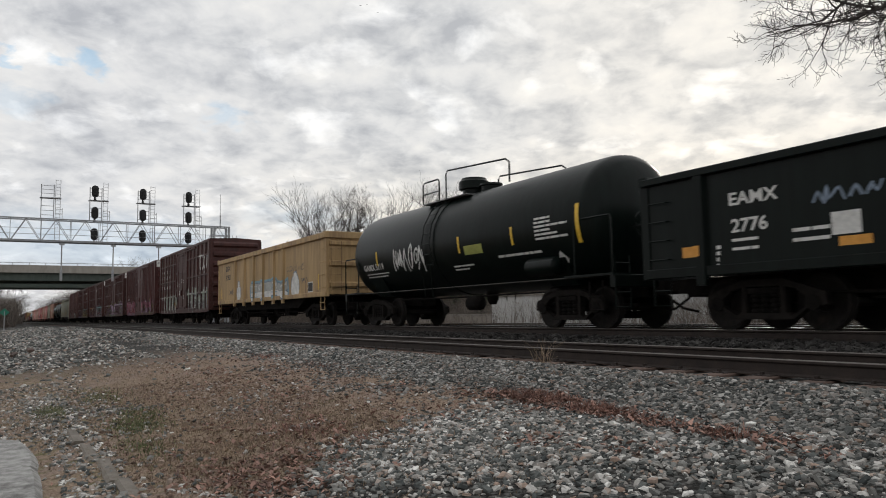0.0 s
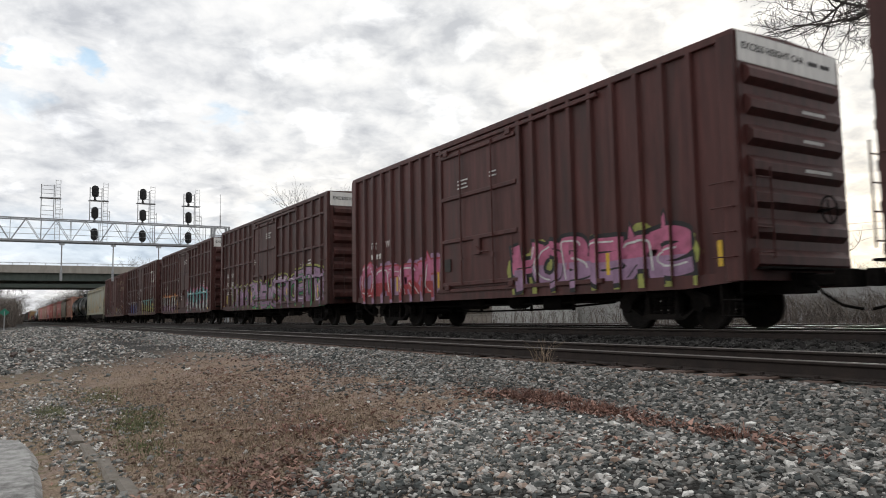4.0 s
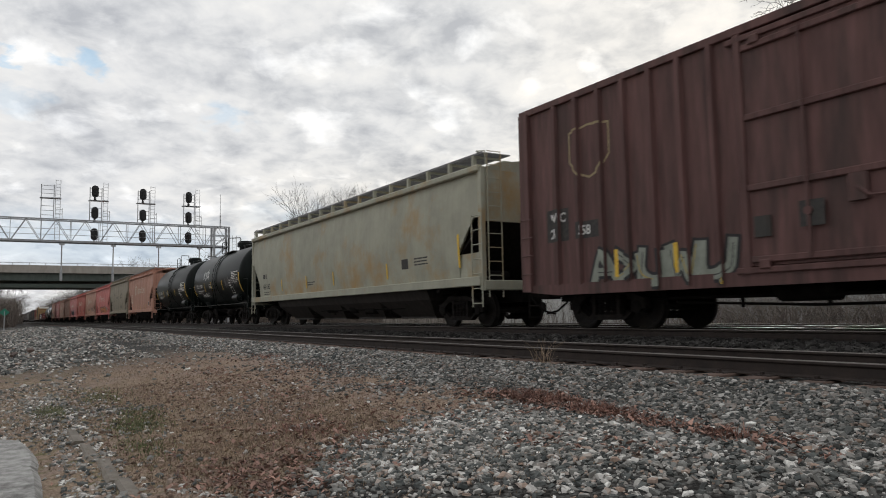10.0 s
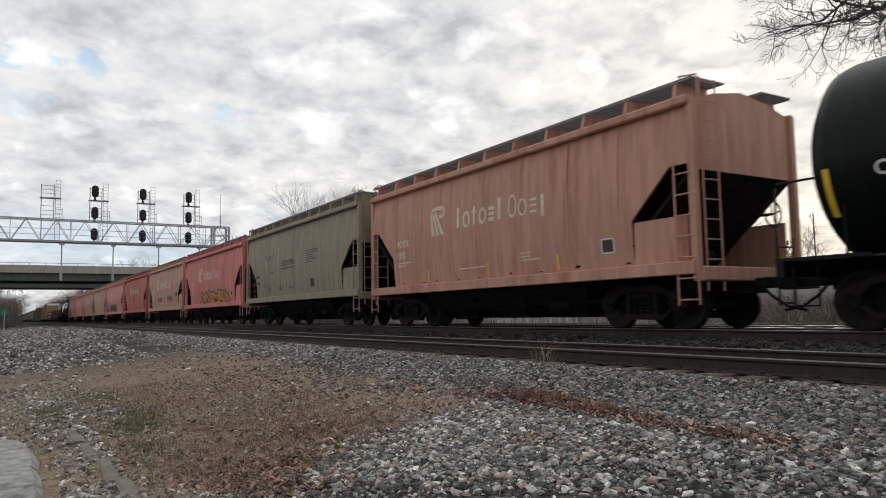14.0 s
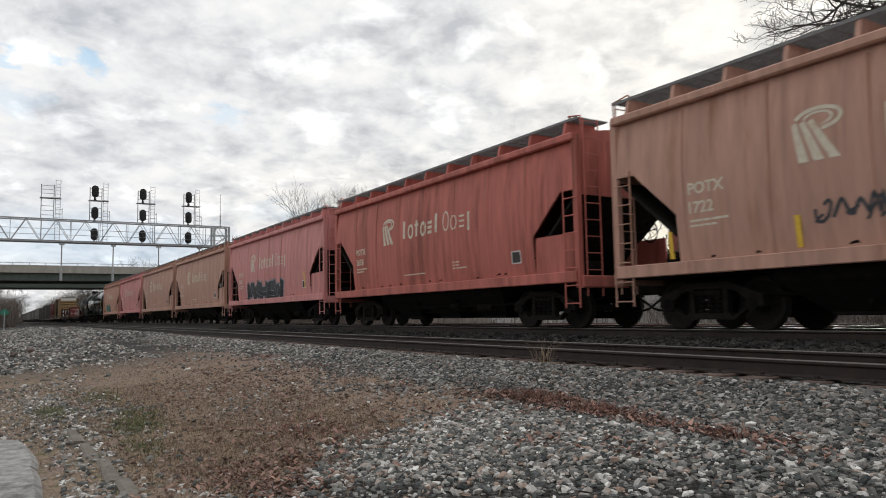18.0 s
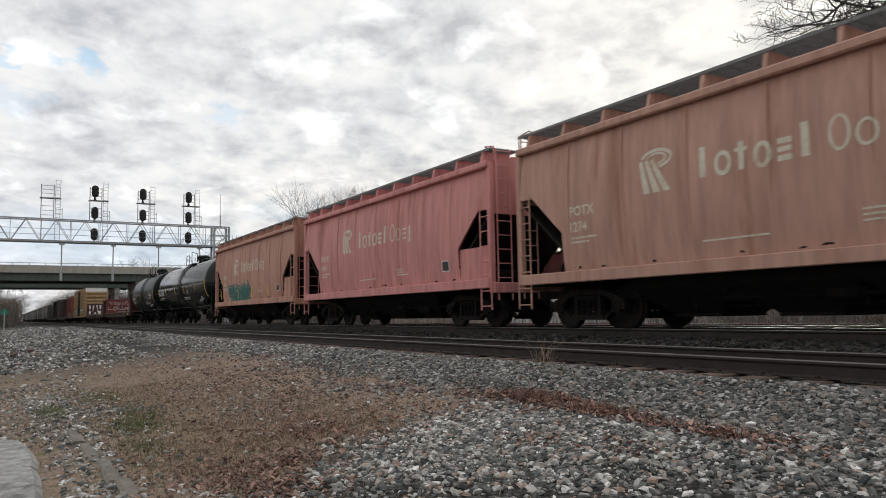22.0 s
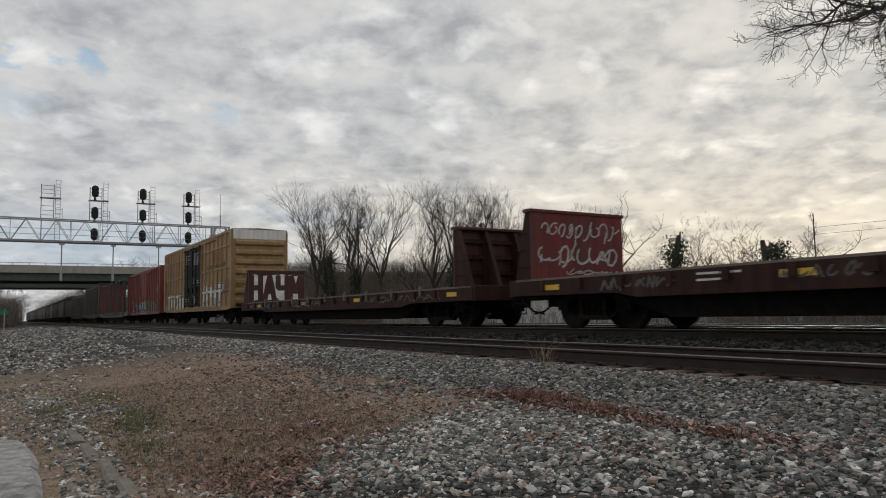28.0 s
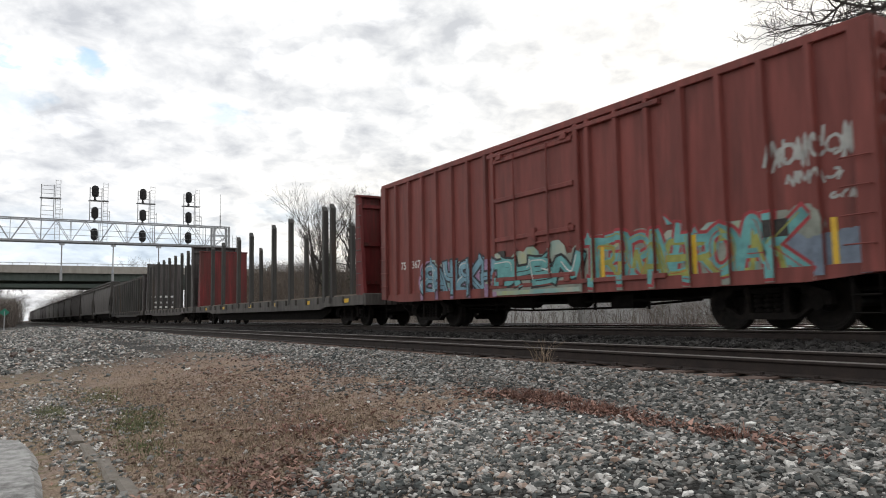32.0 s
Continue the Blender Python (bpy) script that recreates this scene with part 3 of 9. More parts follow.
def make_tracks():
    head = [(-0.037, -0.008), (0.037, -0.008), (0.037, -0.03), (0.009, -0.05), (0.009, -0.14), (0.07, -0.158), (0.07, -0.17),
            (-0.07, -0.17), (-0.07, -0.158), (-0.009, -0.14), (-0.009, -0.05), (-0.037, -0.03)]
    rail = Build().prism(head, 0, -1500, 260).mesh("rail")
    top = Build().prism([(-0.018, 0.0015), (0.018, 0.0015), (0.022, -0.0095), (-0.022, -0.0095)], 0, -1500, 260).mesh("rail_top")
    tie = Build().bev(-0.115, 0.115, -1.30, 1.30, -0.18, 0, 0.012).mesh("tie")
    plate = Build().box(-0.09, 0.09, -0.17, 0.17, 0, 0.012).box(-0.05, -0.02, -0.13, -0.09, 0.012, 0.04).box(0.02, 0.05, 0.09, 0.13, 0.012, 0.04).mesh("tie_plate")
    rng = random.Random(4)
    for n, (yc, zr) in enumerate(TRACKS):
        track = thing("railway_track", label=("rusty rails of an empty track on dark wooden ties", "rails of the busy track under the freight train",
                                              "shiny rails of the furthest track on ballast")[n], category="track", group="parallel tracks", kind="structure", at=(0, yc, zr))
        for s in (-0.7525, 0.7525):
            r = part("rail", rail, M_RAIL, track, at=(0, s, 0))
            part("running_surface", top, M_RAILTOP if (n, s > 0) in ((1, True), (2, False)) else M_RAILDULL, r)
        xs = -46 + 0.55 * np.arange(90)
        if n == 0:
            for x in xs:
                t = part("tie", tie, M_TIE, track, at=(x + rng.uniform(-0.03, 0.03), rng.uniform(-0.06, 0.04), -0.172 + rng.uniform(-0.012, 0.006)))
                if x > -16:
                    for s in (-0.7525, 0.7525):
                        part("tie_plate", plate, M_RAIL, t, at=(0, s, 0))
        rest = Build()
        for x in np.arange(-260, -46.2, 0.55) if n == 0 else np.arange(-160, 6, 0.55):
            rest.box(x - 0.115, x + 0.115, -1.3, 1.3, -0.3, -0.172)
        tagged(part("tie_row", rest, M_TIE, track), "dark wooden ties in a long row", kind="stuff")


make_tracks()


def stones(name, x0, x1, y0, y1, count, size, seed, label, keep=None, lift=0.25, mat=None):
    """Crushed stones: jittered octahedra strewn over the ground, one island each."""
    rng = np.random.default_rng(seed)
    base = np.array([(.9, .5, -.7), (-.8, .6, -.8), (-.9, -.6, -.7), (.7, -.8, -.8), (.75, .55, .7), (-.6, .7, .6), (-.7, -.45, .8), (.5, -.7, .65), (.15, .1, 1.0)], float)
    bm = bmesh.new()
    for p in base:
        bm.verts.new(p)
    bmesh.ops.convex_hull(bm, input=bm.verts)
    bmesh.ops.triangulate(bm, faces=bm.faces)
    bm.verts.index_update()
    tri = np.array([[q.index for q in f.verts] for f in bm.faces if len(f.verts) == 3])
    base = np.array([q.co[:] for q in bm.verts])
    bm.free()
    x, y = rng.uniform(x0, x1, count), rng.uniform(y0, y1, count)
    if keep is not None:
        k = keep(x, y, rng)
        x, y = x[k], y[k]
    n = len(x)
    s = size * np.minimum(rng.lognormal(0, 0.42, n), 2.1)
    p = base[None] * (1 + rng.uniform(-0.38, 0.38, (n, len(base), 3)))
    p = p * np.stack([s * rng.uniform(0.9, 1.55, n), s * rng.uniform(0.75, 1.15, n), s * rng.uniform(0.32, 0.62, n)], 1)[:, None]
    a, b = rng.uniform(0, 6.28, n), rng.normal(0, 0.42, n)
    px, pz = p[..., 0] * np.cos(b)[:, None] - p[..., 2] * np.sin(b)[:, None], p[..., 0] * np.sin(b)[:, None] + p[..., 2] * np.cos(b)[:, None]
    p = np.stack([px * np.cos(a)[:, None] - p[..., 1] * np.sin(a)[:, None] + x[:, None],
                  px * np.sin(a)[:, None] + p[..., 1] * np.cos(a)[:, None] + y[:, None],
                  pz + (ground_z(x, y) + s * lift)[:, None]], -1)
    f = (tri[None] + (np.arange(n) * len(base))[:, None, None]).reshape(-1, 3)
    me = array_mesh(name, p.reshape(-1, 3), f)
    thing(name, me, mat or M_STONE, label, "gravel", kind="stuff")


def make_stones():
    def on_shoulder(x, y, r):
        edge = np.interp(x, [-60, -24, -15, -11, -8, -6, -4.5], [4.5, 4.95, 5.1, 5.02, 4.92, 4.8, 4.5]) + 0.16 * wave(x, y, 0.9) + 0.14 * wave(x + 5, y, 0.33) + r.normal(0, 0.26, len(x))
        return (y > edge) | (r.random(len(x)) < 0.02 + 0.12 * (wave(x * 1.6, y * 2.2, 0.8) > 0.5) + 0.22 * (x > -6.2))

    def on_apron(x, y, r):
        n = len(x)
        k = x + 3.355 + 1.335 * y - 0.159 * y * y + 0.22 * wave(x, y, 0.5) + 0.14 * wave(x + 5, y, 0.2) + r.normal(0, 0.28, n)
        low = y - 0.93 * x - 6.45 + 0.25 * wave(x, y, 0.45)
        dense = 1.0 - 0.55 * smooth(0.6, 3.2, k)
        dense = dense * (0.22 + 0.78 * smooth(-0.35, 0.35, low))
        return ((k > 0) & (r.random(n) < dense) | (r.random(n) < 0.012 + 0.05 * (wave(x * 1.3 + 4, y * 1.8, 0.7) > 0.55))) & (y > 0.55 + 0.3 * r.random(n))

    stones("ballast_stones", -13, 9, 3.6, 6.45, 110000, 0.0165, 1, "grey crushed ballast stones on the shoulder of the track", on_shoulder)
    stones("ballast_stones", -34, -13, 3.2, 6.45, 34000, 0.022, 2, "grey crushed ballast stones along the line", on_shoulder, 0.25, M_GREYSTONE)
    stones("ballast_stones", -90, -34, 0.6, 6.6, 15000, 0.045, 3, "heaped grey ballast stones far down the line", lambda x, y, r: (y > 3.2) | (r.random(len(x)) < 0.5), 0.25, M_GREYSTONE)
    stones("loose_gravel", -12, 3.6, 0.6, 4.9, 110000, 0.0165, 4, "pale loose gravel spread over the dirt", on_apron, 0.25, M_PALESTONE)
    stones("scattered_stones", -32, -4, 0.9, 4.6, 5200, 0.013, 8, "stones scattered over dirt and dry grass",
           lambda x, y, r: wave(x + 3, y * 1.5, 1.3) + r.normal(0, 0.35, len(x)) > 0.75)
    stones("loose_gravel", -14, -4.5, -0.6, 1.6, 9000, 0.0155, 5, "broken stones along the edge of the concrete road",
           lambda x, y, r: (np.abs(y - 0.60 - 0.12 * wave(x, y, 0.8)) < 0.26) | (r.random(len(x)) < 0.10), 0.25, M_PALESTONE)
    stones("loose_gravel", -70, -15, -4, 3.6, 16000, 0.034, 9, "grey gravel strewn along the roadside",
           lambda x, y, r: (x < -19 - 2.5 * wave(x, y, 2.0)) | (r.random(len(x)) < 0.12), 0.25, M_PALESTONE)
    stones("scattered_stones", -17, -8.5, -1.2, 1.4, 2200, 0.016, 10, "small pale stones scattered over the dirt verge", None, 0.25, M_PALESTONE)
    stones("scattered_stones", -22, -5, 1.2, 5.0, 2600, 0.015, 11, "pale chips of stone lying on the dirt", lambda x, y, r: wave(x * 1.2, y * 2.0, 0.9) + r.normal(0, 0.4, len(x)) > 0.5, 0.3, M_PALESTONE)
    stones("scattered_stones", -11.1, -10.0, 0.8, 1.9, 700, 0.017, 13, "small heap of dark grey gravel on the dirt", lambda x, y, r: r.random(len(x)) < np.exp(-((x + 10.6) / 0.3) ** 2 - ((y - 1.4) / 0.4) ** 2))
    stones("dirt_clods", -14, -4.5, 0.9, 5.0, 9000, 0.012, 12, "small brown clods and crumbs of earth", None, 0.1, M_CLOD)
    stones("track_ballast", -40, 4, 8.6, 10.9, 14000, 0.028, 6, "sooty ballast stones between the tracks, darkened for the train's shade", None, 0.4, M_SOOTSHADE)
    stones("track_ballast", -60, 0, 13.4, 14.8, 4000, 0.036, 7, "sooty ballast stones between the far tracks, shade in their colour", None, 0.4, M_SOOTSHADE)


make_stones()


def litter_patch(name, centres, count, size, material, label, category, seed, blade=False):
    """Dead leaves (bent quads) or dry grass blades (thin upright triangles) round some spots."""
    rng = np.random.default_rng(seed)
    V, F = [], []
    for cx, cy, rx, ry, w in centres:
        for _ in range(int(count * w)):
            x, y = rng.normal(cx, rx), rng.normal(cy, ry)
            z = float(ground_z(x, y))
            a, n = rng.uniform(0, 6.28), len(V)
            c, s = math.cos(a), math.sin(a)
            if blade:
                h = size * rng.uniform(0.5, 1.6)
                lean = rng.normal(0, 0.55, 2) * h
                w2 = 0.0045
                V += [(x - c * w2, y - s * w2, z), (x + c * w2, y + s * w2, z),
                      (x + c * w2 * .7 + lean[0] * .5, y + s * w2 * .7 + lean[1] * .5, z + h * .65), (x - c * w2 * .7 + lean[0] * .5, y - s * w2 * .7 + lean[1] * .5, z + h * .65),
                      (x + lean[0] * 1.2, y + lean[1] * 1.2, z + h), (x + lean[0] * 1.25, y + lean[1] * 1.2, z + h)]
                F += [(n, n + 1, n + 2, n + 3), (n + 3, n + 2, n + 4, n + 5)]
            else:
                l = size * rng.uniform(0.6, 1.4)
                t, up = rng.uniform(-1.5, 1.5), rng.uniform(0.008, 0.05)
                q = [(-l, 0, t * l * .5), (-.2 * l, -.5 * l, .1 * l), (-.2 * l, .5 * l, .25 * l), (.9 * l, -.15 * l, -t * l * .4), (.9 * l, .2 * l, .3 * l), (.25 * l, 0, -.12 * l)]
                V += [(x + c * p[0] - s * p[1], y + s * p[0] + c * p[1], z + up + p[2]) for p in q]
                F += [(n, n + 1, n + 5, n + 2), (n + 1, n + 3, n + 4, n + 5), (n + 5, n + 4, n + 2, n + 2)][:2]
    me = bpy.data.meshes.new(name)
    me.from_pydata(V, [], F)
    thing(name, me, material, label, category, kind="stuff")


def make_litter():
    line = [(-6.5, 4.74, .2, .12, .5), (-6.12, 4.82, .25, .14, 2.2), (-5.8, 4.78, .2, .16, 1.6), (-5.4, 4.70, .25, .14, .6), (-4.95, 4.64, .2, .09, 1.4), (-4.7, 4.62, .18, .07, 1.3),
            (-4.2, 4.56, .3, .10, .5), (-3.8, 4.54, .25, .1, .5), (-3.45, 4.52, .15, .08, .6), (-3.1, 4.55, .16, .1, .3), (-2.7, 4.5, .3, .12, .15), (-7.0, 4.70, .3, .12, .5), (-4.6, 3.6, .2, .1, .3), (-3.9, 3.9, .3, .15, .3)]
    litter_patch("dead_leaves", line, 120, 0.034, M_LEAF, "russet dead leaves caught along the foot of the ballast", "leaves", 1)
    mid = [(-18.4, 3.7, .9, .2, 1.2), (-15.4, 4.35, .8, .2, 1.2), (-11.7, 4.95, .7, .12, .7), (-16.5, 4.95, .7, .1, 1.3), (-23.2, 4.8, 1.2, .1, .9), (-13.9, 3.5, .6, .2, 1.2), (-7.6, 2.78, .3, .12, .9), (-6.1, 2.6, .3, .16, 1.6), (-5.8, 1.9, .3, .16, 1.3), (-5.5, 1.55, .3, .12, 1.4), (-8.4, 4.35, .35, .12, .7), (-8.1, 1.95, .25, .12, .5), (-6.8, 2.66, .2, .12, 1.2), (-5.55, 2.07, .2, .12, 1.0), (-4.97, 1.6, .16, .1, 1.0), (-9.5, 3.4, 0.7, 0.25, 1), (-12, 3.9, 0.9, 0.3, 1), (-14.5, 3.1, 1.2, 0.4, .8), (-7.0, 2.35, 0.35, 0.2, .9), (-5.7, 1.55, 0.3, 0.15, .8), (-6.6, 1.9, .5, .2, .8),
           (-5.0, 1.75, 0.3, 0.15, 1.1), (-4.9, 1.5, 0.3, 0.13, 1.2), (-18, 3.8, 1.6, 0.4, .7), (-11, 2.6, 1.0, 0.4, .6), (-8.5, 2.9, 0.6, 0.25, .6), (-3.0, 4.4, .25, .1, .5), (-9, 2.6, 2.0, .8, 3.0), (-13, 3.6, 3.0, .6, 3.5), (-7, 3.6, .8, .4, 1.5), (-5.6, 2.1, .35, .3, 2.0), (-6.0, 1.4, .6, .2, 1.6)]
    litter_patch("dead_leaves", mid, 44, 0.033, M_LEAF, "brown dead leaves scattered over dry grass", "leaves", 2)
    grass = [(-9, 1.9, 2.4, 0.7, 4), (-12, 2.6, 3.0, 0.8, 3), (-6.4, 1.5, 0.9, 0.35, 2.2), (-17, 2.4, 3.5, 1.0, 2.0), (-8, 3.3, 1.6, 0.35, 1.2), (-24, 2.0, 5, 1.2, 2)]
    litter_patch("dry_grass", grass + [(-13, 0.1, 3.0, .5, 2.0), (-10, 0.5, 1.2, .25, .8), (-7.2, 2.6, 1.3, .5, 2.0), (-6.0, 2.9, .9, .4, 1.2)], 1500, 0.024, M_STRAW, "short dry winter grass, straw brown with some green", "grass", 3, True)
    litter_patch("green_grass", [(-11.4, 0.62, .5, .12, 1.0), (-9.6, 1.45, .5, .16, 1.0), (-12.8, 1.35, .8, .2, .8), (-8.9, 1.3, .3, .12, .5), (-7.6, 1.2, .4, .12, .4)], 900, 0.035, M_GREEN, "short green winter grass by the roadside", "grass", 6, True)
    weeds = [(-6.35, 4.80, .16, .07, 1.0), (-6.05, 4.84, .2, .09, 2.0), (-5.75, 4.80, .14, .08, 1.0), (-5.15, 4.66, .13, .05, 1.2), (-4.85, 4.62, .12, .05, 1.4), (-4.2, 4.55, .2, .05, .5), (-3.5, 4.52, .12, .05, .6), (-15.6, 5.0, .5, .06, .8), (-12.5, 4.9, .6, .06, .5), (-6.9, 2.45, .25, .08, .5)]
    litter_patch("dead_weeds", weeds, 120, 0.08, M_WEED, "russet dead weeds standing at the foot of the ballast", "weeds", 7, True)
    litter_patch("grass_tuft", [(-7.9, 6.4, 0.05, 0.04, 0.025)], 1400, 0.24, M_STRAW, "dry straw tuft growing out of the ballast", "grass", 4, True)


make_litter()


def make_roadside():
    rng = np.random.default_rng(9)
    xs = np.concatenate([np.linspace(-9.0, 2.0, 34), np.linspace(4.0, 60.0, 12)])
    edge = 0.35 + 0.015 * rng.normal(0, 1, 46)
    edge[0] = 0.05
    edge[1] = 0.28
    b = Build()
    n = len(xs)
    pts = [(x, -5.2, ground_z(x, -5.2) + 0.02) for x in xs] + [(x, e - 0.1, ground_z(x, e) + 0.045) for x, e in zip(xs, edge)] + [(x, e, ground_z(x, e) - 0.04) for x, e in zip(xs, edge)]
    b.add(pts, [(r * n + i, r * n + i + 1, r * n + n + i + 1, r * n + n + i) for r in (0, 1) for i in range(n - 1)])
    thing("road", b, M_ROAD, "worn pale concrete road with a crumbling edge", "road", kind="structure")
    kerb = thing("kerb", label="half-buried old kerb stones sunk in the dirt", category="kerb", kind="structure")
    for i in range(5):
        x = -9.3 + i * 1.0
        y = 0.70 + 0.055 * i
        z = float(ground_z(x + 0.45, y))
        k = Build().bev(0, 0.95, -0.065, 0.065, -0.15, 0.03, 0.025)
        o = part("kerb_stone", k, M_KERB, kerb, at=(x, y + rng.uniform(-.015, .015), z))
        o.rotation_euler = (rng.uniform(-.08, .08), rng.uniform(-.02, .03), rng.uniform(-.02, .02))
    sign = thing("street_sign", label="small green sign on a thin grey post", category="sign", at=(-72, 0.12, float(ground_z(-72, 0.12))))
    part("post", Build().tube([(0, 0, -0.2), (0, 0, 1.75)], 0.035, 6), M_GALV, sign)
    part("plate", Build().prism([(-0.38, 1.62), (0, 1.98), (0.38, 1.62), (0, 1.28)], 0, -0.012, 0.012), M_SIGNGRN, sign, "green diamond plate")
    part("footing", Build().bev(-0.3, 0.3, -0.8, 0.9, -0.3, 0.10, 0.03), M_CONC, sign, "pale concrete footing")
    log = Build().tube([(-0.9, 0, 0.07), (-0.2, 0.1, 0.11), (0.7, -0.05, 0.06)], 0.075, 7, 0.05)
    thing("old_tie", log, M_TIE, "broken dark timber lying on the gravel", "timber", at=(-30, 0.35, float(ground_z(-30, 0.35))))
    thing("old_tie", Build().bev(-1.2, 1.2, -0.11, 0.11, 0, 0.16, 0.02), M_TIE, "discarded dark wooden tie lying on the gravel", "timber", at=(-34, 1.0, float(ground_z(-34, 1.0)) - 0.02))


make_roadside()


# ------------------------------------------------------------------ signal bridge and overpasses
def make_gantry():
    X = -72.0
    g = thing("signal_gantry", label="galvanised lattice signal bridge spanning the tracks", category="signal bridge", at=(X, 0, 0))
    y0, y1, zb, zt, w = -9.0, 18.9, 7.45, 9.42, 1.1
    for dx in (-w / 2, w / 2):
        part("chord", Build().bev(dx - 0.05, dx + 0.05, y0, y1, zb - 0.055, zb + 0.055, 0.01), M_GALV, g)
        part("chord", Build().bev(dx - 0.05, dx + 0.05, y0, y1, zt - 0.055, zt + 0.055, 0.01), M_GALV, g)
        ys = np.linspace(y0, y1, 13)
        for a, b in zip(ys[:-1], ys[1:]):
            m = (a + b) / 2
            part("brace", Build().tube([(dx, a, zb), (dx, m, zt)], 0.026, 4).tube([(dx, m, zt), (dx, b, zb)], 0.026, 4), M_GALV, g)
        for a in ys:
            part("upright", Build().box(dx - 0.022, dx + 0.022, a - 0.022, a + 0.022, zb, zt), M_GALV, g)
    part("walkway", Build().box(-0.5, 0.5, y0, y1, zb + 0.09, zb + 0.13), M_GALV, g)
    for z in (zb + 0.6, zb + 1.1):
        part("handrail", Build().tube([(0.62, y0, z), (0.62, y1, z)], 0.022, 4), M_GALV, g)
    # end tower behind the tracks
    for dx in (-0.55, 0.55):
        for y in (17.4, 18.8):
            part("leg", Build().bev(dx - 0.09, dx + 0.09, y - 0.09, y + 0.09, -0.9, zt, 0.01), M_GALV, g)
    lat = Build()
    for i in range(8):
        z = -0.2 + i * 1.1
        lat.tube([(0.55, 17.4, z), (0.55, 18.8, z + 1.1)], 0.03, 4).tube([(0.55, 17.4, z + 1.1), (0.55, 18.8, z + 1.1)], 0.03, 4)
    lat = lat.mesh("tower_lattice")
    part("tower_lattice", lat, M_GALV, g)
    part("tower_lattice", lat, M_GALV, g, at=(-1.1, 0, 0))
    lad = Build()
    for y in (19.15, 19.55):
        lad.tube([(0.55, y, 0), (0.55, y, 8.6)], 0.025, 4)
    for i in range(28):
        lad.tube([(0.55, 19.15, 0.3 * i + 0.2), (0.55, 19.55, 0.3 * i + 0.2)], 0.014, 4)
    part("ladder", lad, M_GALV, g)
    for dx in (-0.55, 0.55):
        part("leg", Build().bev(dx - 0.09, dx + 0.09, -8.6, -8.4, -1.2, zt, 0.01), M_GALV, g)
    part("whip_antenna", Build().tube([(0, 18.1, zt), (0, 18.1, zt + 1.2)], 0.06, 6).tube([(0, 18.1, zt + 1.2), (0, 18.1, zt + 3.3)], 0.025, 5), M_GALV, g)
    # hanging posts under the lower chord
    for y in (4.25, 8.4, 12.3, 16.0):
        h = part("hanging_post", Build().tube([(0.55, y, zb), (0.55, y, 4.15)], 0.055, 6).box(0.4, 0.7, y - 0.2, y + 0.2, zb - 0.3, zb - 0.16), M_GALV, g)
        part("bracket_box", Build().bev(0.46, 0.64, y - 0.1, y + 0.1, 4.0, 5.0, 0.02), M_GALV, h)
    # signal frames: two uprights with a ladder, three heads each but the first
    n = 20
    ring = [(0.30 * math.cos(2 * math.pi * k / n), 0.25 * (1 if math.sin(2 * math.pi * k / n) > 0 else -1) + 0.30 * math.sin(2 * math.pi * k / n)) for k in range(n)]
    plate = Build().prism(ring, 0, 0.10, 0.15).mesh("backing_plate")
    hood = Build().tube([(0.15, 0, 0), (0.42, 0, -0.03)], 0.12, 10, 0.115).mesh("hood")
    lens = Build().lathe([(0.155, 0.095), (0.175, 0.09), (0.185, 0.02)], 0, (0, 0, 0), 12).mesh("lens")
    for k, yc in enumerate((3.12, 6.96, 11.0, 15.1)):
        f = thing("signal_head_frame", label=("empty signal frame with a ladder on the gantry", "signal frame with three dark oval heads on the gantry")[k > 0],
                  category="railway signal", group="signals on the gantry", at=(X, yc, zt + 0.07))
        h = 3.0
        fr = Build()
        for dy in (-0.56, 0.42):
            fr.bev(0.31, 0.39, dy - 0.035, dy + 0.035, 0, h, 0.008)
        part("upright_frame", fr, M_GALV, f)
        part("platform", Build().box(-0.2, 0.45, -0.66, 1.0, 1.80, 1.85), M_GALV, f)
        for z in (0.3, 0.7, 1.1, 2.2, 2.55, 2.9):
            part("guard_rail", Build().tube([(0.35, -0.56, z), (0.35, 0.42, z)], 0.022, 4), M_GALV, f)
        basket = Build().tube([(0.35, 1.10, 0.0), (0.35, 1.10, 0.95)], 0.02, 4)
        for z in (0.45, 0.85):
            basket.tube([(0.35, 0.5, z), (0.35, 1.10, z), (-0.25, 1.10, z)], 0.02, 4)
        part("ladder_cage", basket, M_GALV, f)
        lad = Build()
        for y in (0.55, 0.93):
            lad.tube([(0.3, y, -1.9), (0.3, y, h + 0.5)], 0.02, 4)
        for i in range(18):
            lad.tube([(0.3, 0.55, -1.7 + 0.3 * i), (0.3, 0.93, -1.7 + 0.3 * i)], 0.014, 4)
        part("ladder", lad, M_GALV, f)
        if k:
            for z in (2.62, 0.66, -1.28):
                hd = part("signal_head", plate, M_SIGNAL, f, "black oval backing plate", at=(0.42, -0.15, z))
                for dz in (-0.24, 0.0, 0.24):
                    part("hood", hood, M_SIGNAL, hd, at=(0, 0, dz))
                    part("lens", lens, M_LENS, hd, at=(0, 0, dz))
                part("mount", Build().tube([(0.05, -0.15, z - 0.70), (0.42, -0.15, z - 0.5)], 0.06, 6).lathe([(0, 0.12), (0.2, 0.10)], 2, (0.45, -0.15, z - 0.80), 8), M_GALV if z < 0 else M_SIGNAL, f)


make_gantry()


